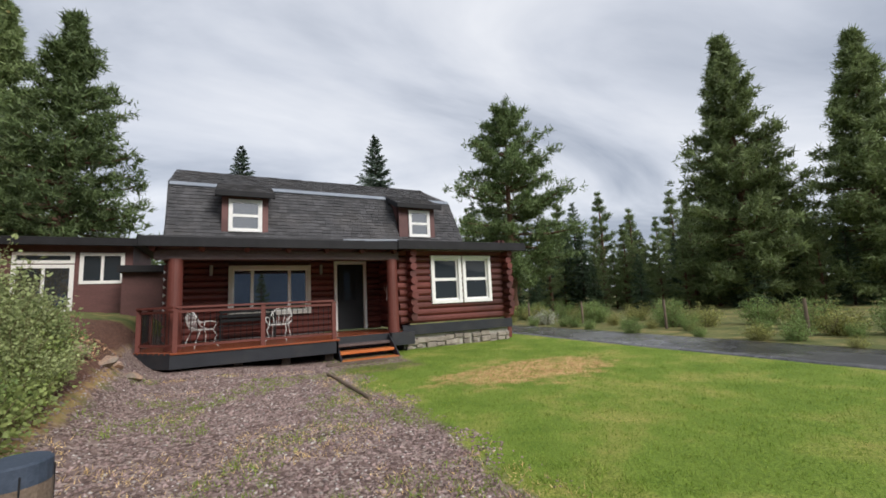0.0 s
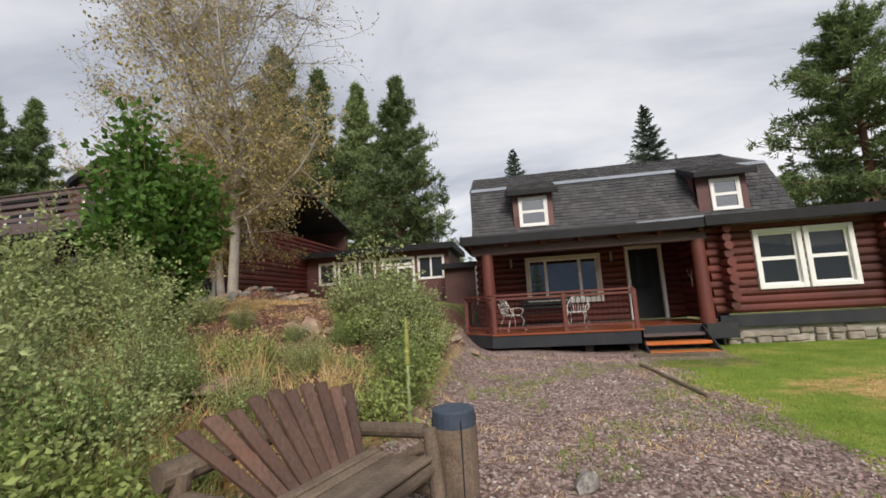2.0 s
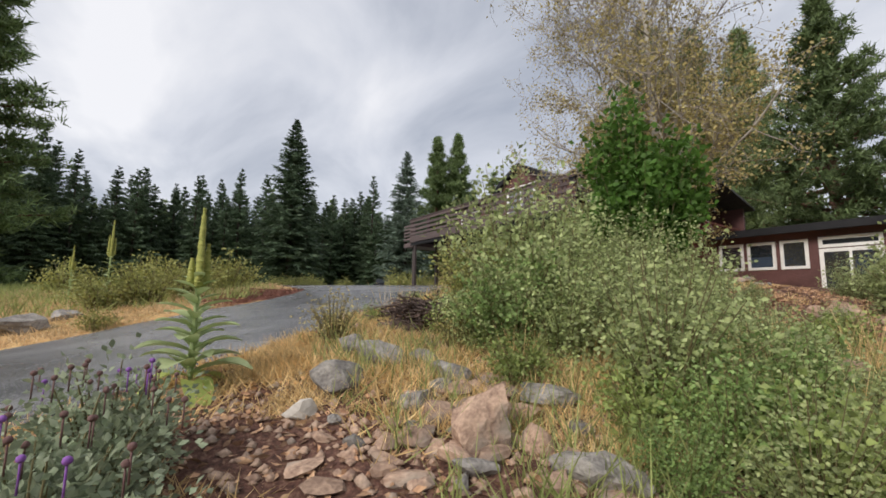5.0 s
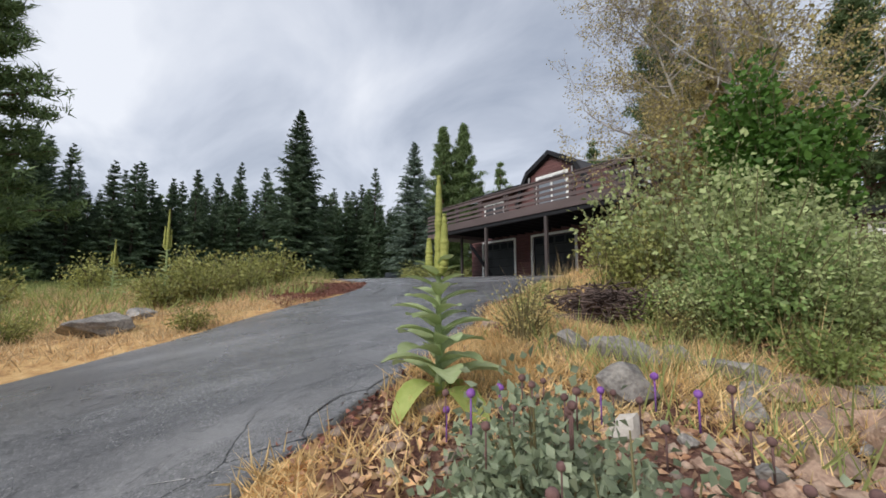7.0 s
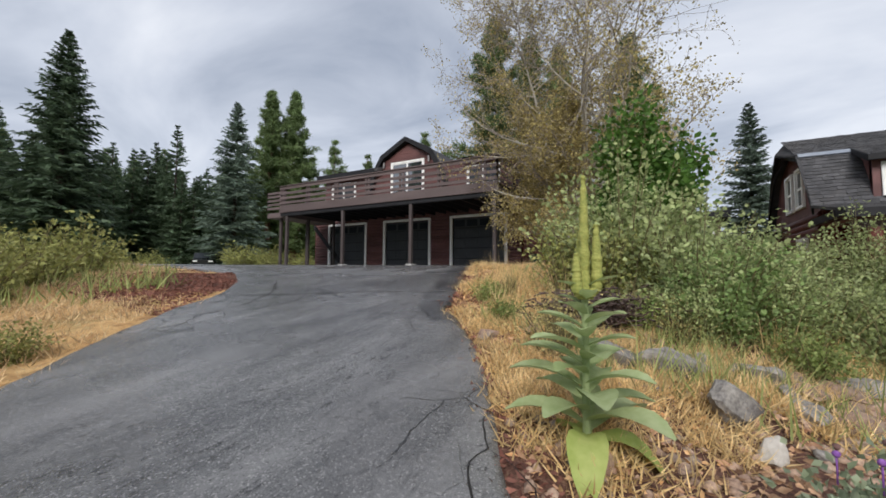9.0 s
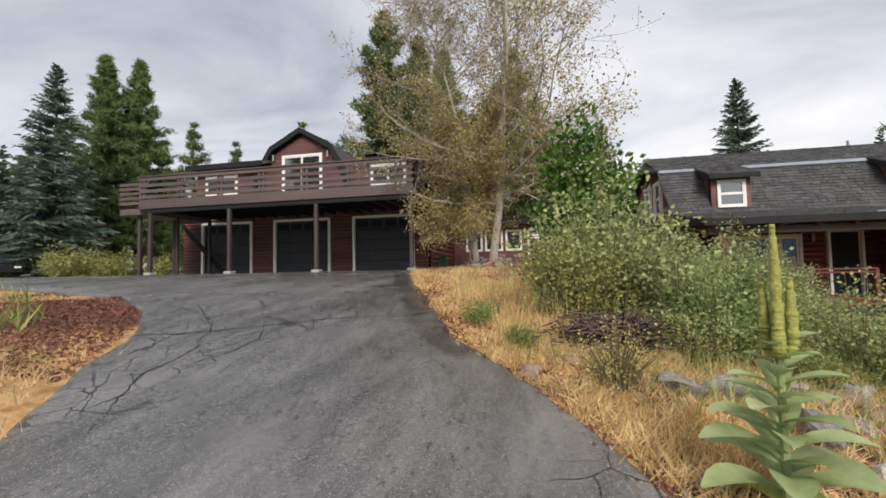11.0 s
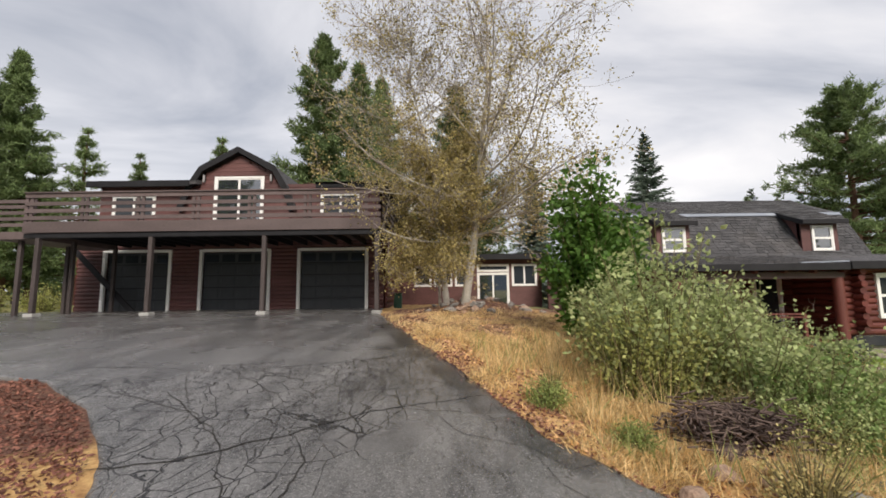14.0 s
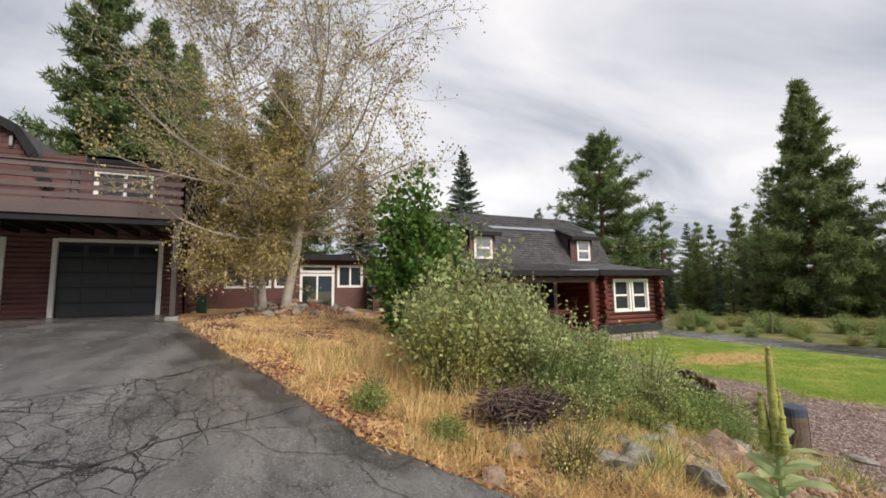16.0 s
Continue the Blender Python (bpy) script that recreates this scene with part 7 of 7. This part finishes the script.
def porch_bench():
    t = thing("porch_bench", (1.6, 13.9, 0.245), "dark metal bench against the porch wall", "bench")
    for k in range(4):
        bm = bmesh.new(); box(bm, -0.75, 0.75, -0.22 + k * 0.11, -0.13 + k * 0.11, 0.42, 0.44, 0.004)
        part("seat_slat", bm, M["metal_dark"], t, "", False, False)
    for k in range(3):
        bm = bmesh.new(); box(bm, -0.75, 0.75, 0.22, 0.24, 0.52 + k * 0.13, 0.61 + k * 0.13, 0.004)
        part("back_slat", bm, M["metal_dark"], t, "", False, False)
    for x in (-0.7, 0.7):
        for y in (-0.18, 0.22):
            bm = bmesh.new(); box(bm, x - 0.02, x + 0.02, y - 0.02, y + 0.02, 0, 0.42 if y < 0 else 0.92, 0.004)
            part("leg", bm, M["metal_dark"], t, "", False, False)
        bm = bmesh.new(); box(bm, x - 0.025, x + 0.025, -0.2, 0.24, 0.62, 0.65, 0.005)
        part("armrest", bm, M["metal_dark"], t, "", False, False)


porch_bench()


def wall_lamp(x, y, z, body, label):
    t = thing("wall_lamp", (x, y, z), label, "lamp", "wall lamps")
    bm = bmesh.new(); box(bm, -0.05, 0.05, -0.02, 0.0, -0.12, 0.12, 0.008)
    part("back_plate", bm, M["metal_dark"], t, "", False, False)
    bm = bmesh.new(); rod(bm, (0, -0.08, -0.15), (0, -0.08, 0.15), 0.045, 0.045, 12)
    part("shade", bm, M[body], t, "", False, False)
    bm = bmesh.new(); rod(bm, (0, -0.08, 0.15), (0, -0.08, 0.17), 0.055, 0.03, 12); rod(bm, (0, -0.02, 0.05), (0, -0.07, 0.05), 0.012, 0.012, 6)
    part("cap", bm, M["metal_dark"], t, "", False, False)
    return t


for x in (0.62, 3.74):
    wall_lamp(x, 14.44, 2.28, "lamp_grey", "small grey cylinder wall lamp on the porch logs")
for x in (-20.65, -16.5, -12.48):
    wall_lamp(x, 15.20, 4.32, "metal_dark", "dark cylinder wall lamp above a garage door")
for x in (-17.95, -15.12):
    wall_lamp(x, 15.18, 6.95, "lamp_grey", "pale cylinder wall lamp beside the balcony door")

# antler-like hook rack on the porch side wall
t = thing("antler_hook", (5.70, 13.6, 1.45), "small white antler hung on the dark porch wall", "decoration")
bm = bmesh.new()
for s in (1, -1):
    rod(bm, (0, 0, 0), (-0.04, s * 0.10, 0.08), 0.014, 0.011, 6); rod(bm, (-0.04, s * 0.10, 0.08), (-0.04, s * 0.14, 0.24), 0.011, 0.005, 6)
rod(bm, (0, 0, 0), (-0.01, 0, -0.28), 0.014, 0.018, 6)
part("antler", bm, M["white"], t, "", True, False)

# vent pipe on the ridge, edging boards in the gravel
bm = bmesh.new(); rod(bm, (7.6, 18.3, 6.15), (7.6, 18.3, 6.62), 0.05, 0.05, 10)
tagged(part("vent_pipe", bm, M["flash"]), "small grey vent pipe standing on the roof ridge", "pipe")
bm = bmesh.new()
for a, b in (((3.05, 8.85), (3.12, 7.10)), ((3.0, 9.7), (3.06, 8.9))):
    rod(bm, (*a, ground_z(*a) + 0.03), (*b, ground_z(*b) + 0.03), 0.035, 0.03, 8)
tagged(part("edging_log", bm, M["log_grey"]), "thin weathered edging log at the lawn's edge", "edging")
bm = bmesh.new(); box(bm, 3.2, 4.7, 10.75, 10.92, -0.42, -0.27, 0.02)
tagged(part("landing_timber", bm, M["log_grey"]), "low dark timber set in the gravel by the steps", "timber")
# brush pile
rng = np.random.default_rng(9)
segs = []
for k in range(1100):
    c = np.array((-5.28, 2.32, ground_z(-5.28, 2.32) + 0.20)) + rng.normal(size=3) * np.array((0.24, 0.17, 0.07))
    d = unit(rng.normal(size=3) * np.array((1, 1, 0.35))) * rng.uniform(0.05, 0.16)
    segs.append((c - d / 2, c + d / 2, 0.010, 0.006))
tagged(part_of("brush_pile", limbs_mesh("brush_pile", segs, 4), M["rotten"]), "heap of dark cut branches on the bank", "brush", kind="stuff")
# green bin beside the garage
t = thing("green_bin", (-9.85, 15.9, ground_z(-9.85, 15.9)), "small dark green bin beside the garage wall", "bin")
M["bin"] = mat("dark_green_plastic", (0.012, 0.06, 0.035), (0.02, 0.085, 0.05), 0.5, 5, 50, 0.05)
bm = bmesh.new(); box(bm, -0.16, 0.16, -0.18, 0.18, 0, 0.62, 0.03)
part("body", bm, M["bin"], t, "", False, False)
bm = bmesh.new(); box(bm, -0.18, 0.18, -0.20, 0.20, 0.625, 0.68, 0.02)
part("lid", bm, M["bin"], t, "", False, False)


def parked_car(at, turn):
    t = thing("parked_car", at, "dark pickup-like car parked at the wood's edge", "car")
    t.rotation_euler = (0, 0, turn)
    bm = bmesh.new()
    plate(bm, [(-2.2, -0.85, 0.35), (2.2, -0.85, 0.40), (2.25, -0.85, 0.85), (1.1, -0.85, 1.0), (0.6, -0.85, 1.55), (-1.2, -0.85, 1.6), (-2.1, -0.85, 1.05)], (0, 1.7, 0))
    part("body", bm, M["car"], t, "", False, False)
    for pts in ([(0.58, -0.86, 1.5), (1.0, -0.86, 1.03), (-0.25, -0.86, 1.03), (-0.25, -0.86, 1.5)], [(-0.35, -0.86, 1.5), (-0.35, -0.86, 1.03), (-1.7, -0.86, 1.05), (-1.2, -0.86, 1.5)]):
        bm = bmesh.new(); plate(bm, pts, (0, 1.72, 0)); part("window", bm, M["glass"], t, "", False, False)
    bm = bmesh.new(); plate(bm, [(0.66, -0.7, 1.52), (1.12, -0.75, 1.03), (1.12, 0.75, 1.03), (0.66, 0.7, 1.52)], (0.02, 0, 0.02)); part("windscreen", bm, M["glass"], t, "", False, False)
    for y in (-0.6, 0.6):
        bm = bmesh.new(); box(bm, 2.2, 2.27, y - 0.18, y + 0.18, 0.66, 0.80, 0.02); part("headlight", bm, M["white"], t, "", False, False)
    for x in (-1.4, 1.4):
        for y in (-0.8, 0.8):
            bm = bmesh.new(); rod(bm, (x, y - 0.1, 0.33), (x, y + 0.1, 0.33), 0.33, 0.33, 16)
            w = part("wheel", bm, M["black"], t, "", False, False)
            bm = bmesh.new(); rod(bm, (x, y - 0.11, 0.33), (x, y + 0.11, 0.33), 0.19, 0.19, 12)
            part("rim", bm, M["flash"], w, "", False, False)


M["car"] = mat("dark_car_paint", (0.02, 0.022, 0.026), (0.03, 0.032, 0.036), 0.25, 2, 30, 0.0, metal=0.3)
parked_car((-43.0, 20.3, ground_z(-43.0, 20.3)), radians(-35))


# far wooded hills to the south, beyond the valley, there for the window reflections
verts, faces = [], []
for k in range(73):
    a = radians(95 + 170 * k / 72)
    d = 1400
    h = 120 + 110 * noise.noise((k * 0.13, 3, 0)) + 30 * noise.noise((k * 0.5, 1, 0)) + 150 * math.exp(-((k - 40) / 9) ** 2)
    x, y = d * math.sin(a), d * math.cos(a)
    verts += [(x, y, -20), (x * 1.15, y * 1.15, h), (x * 1.3, y * 1.3, -20)]
for k in range(72):
    for j in (0, 1):
        faces.append((3 * k + j, 3 * k + 3 + j, 3 * k + 4 + j, 3 * k + 1 + j))
# distance haze is painted into the hills as a flat blue base colour
M["hills"] = mat("painted_haze_hills", (0.10, 0.14, 0.20), (0.14, 0.19, 0.26), 1.0, 0.01, 0.05, 0.0)
tagged(part_of("backdrop_hills", mesh_of("backdrop_hills", verts, faces), M["hills"]), "wooded hills far beyond the valley, blue haze painted in", "hills", kind="structure")
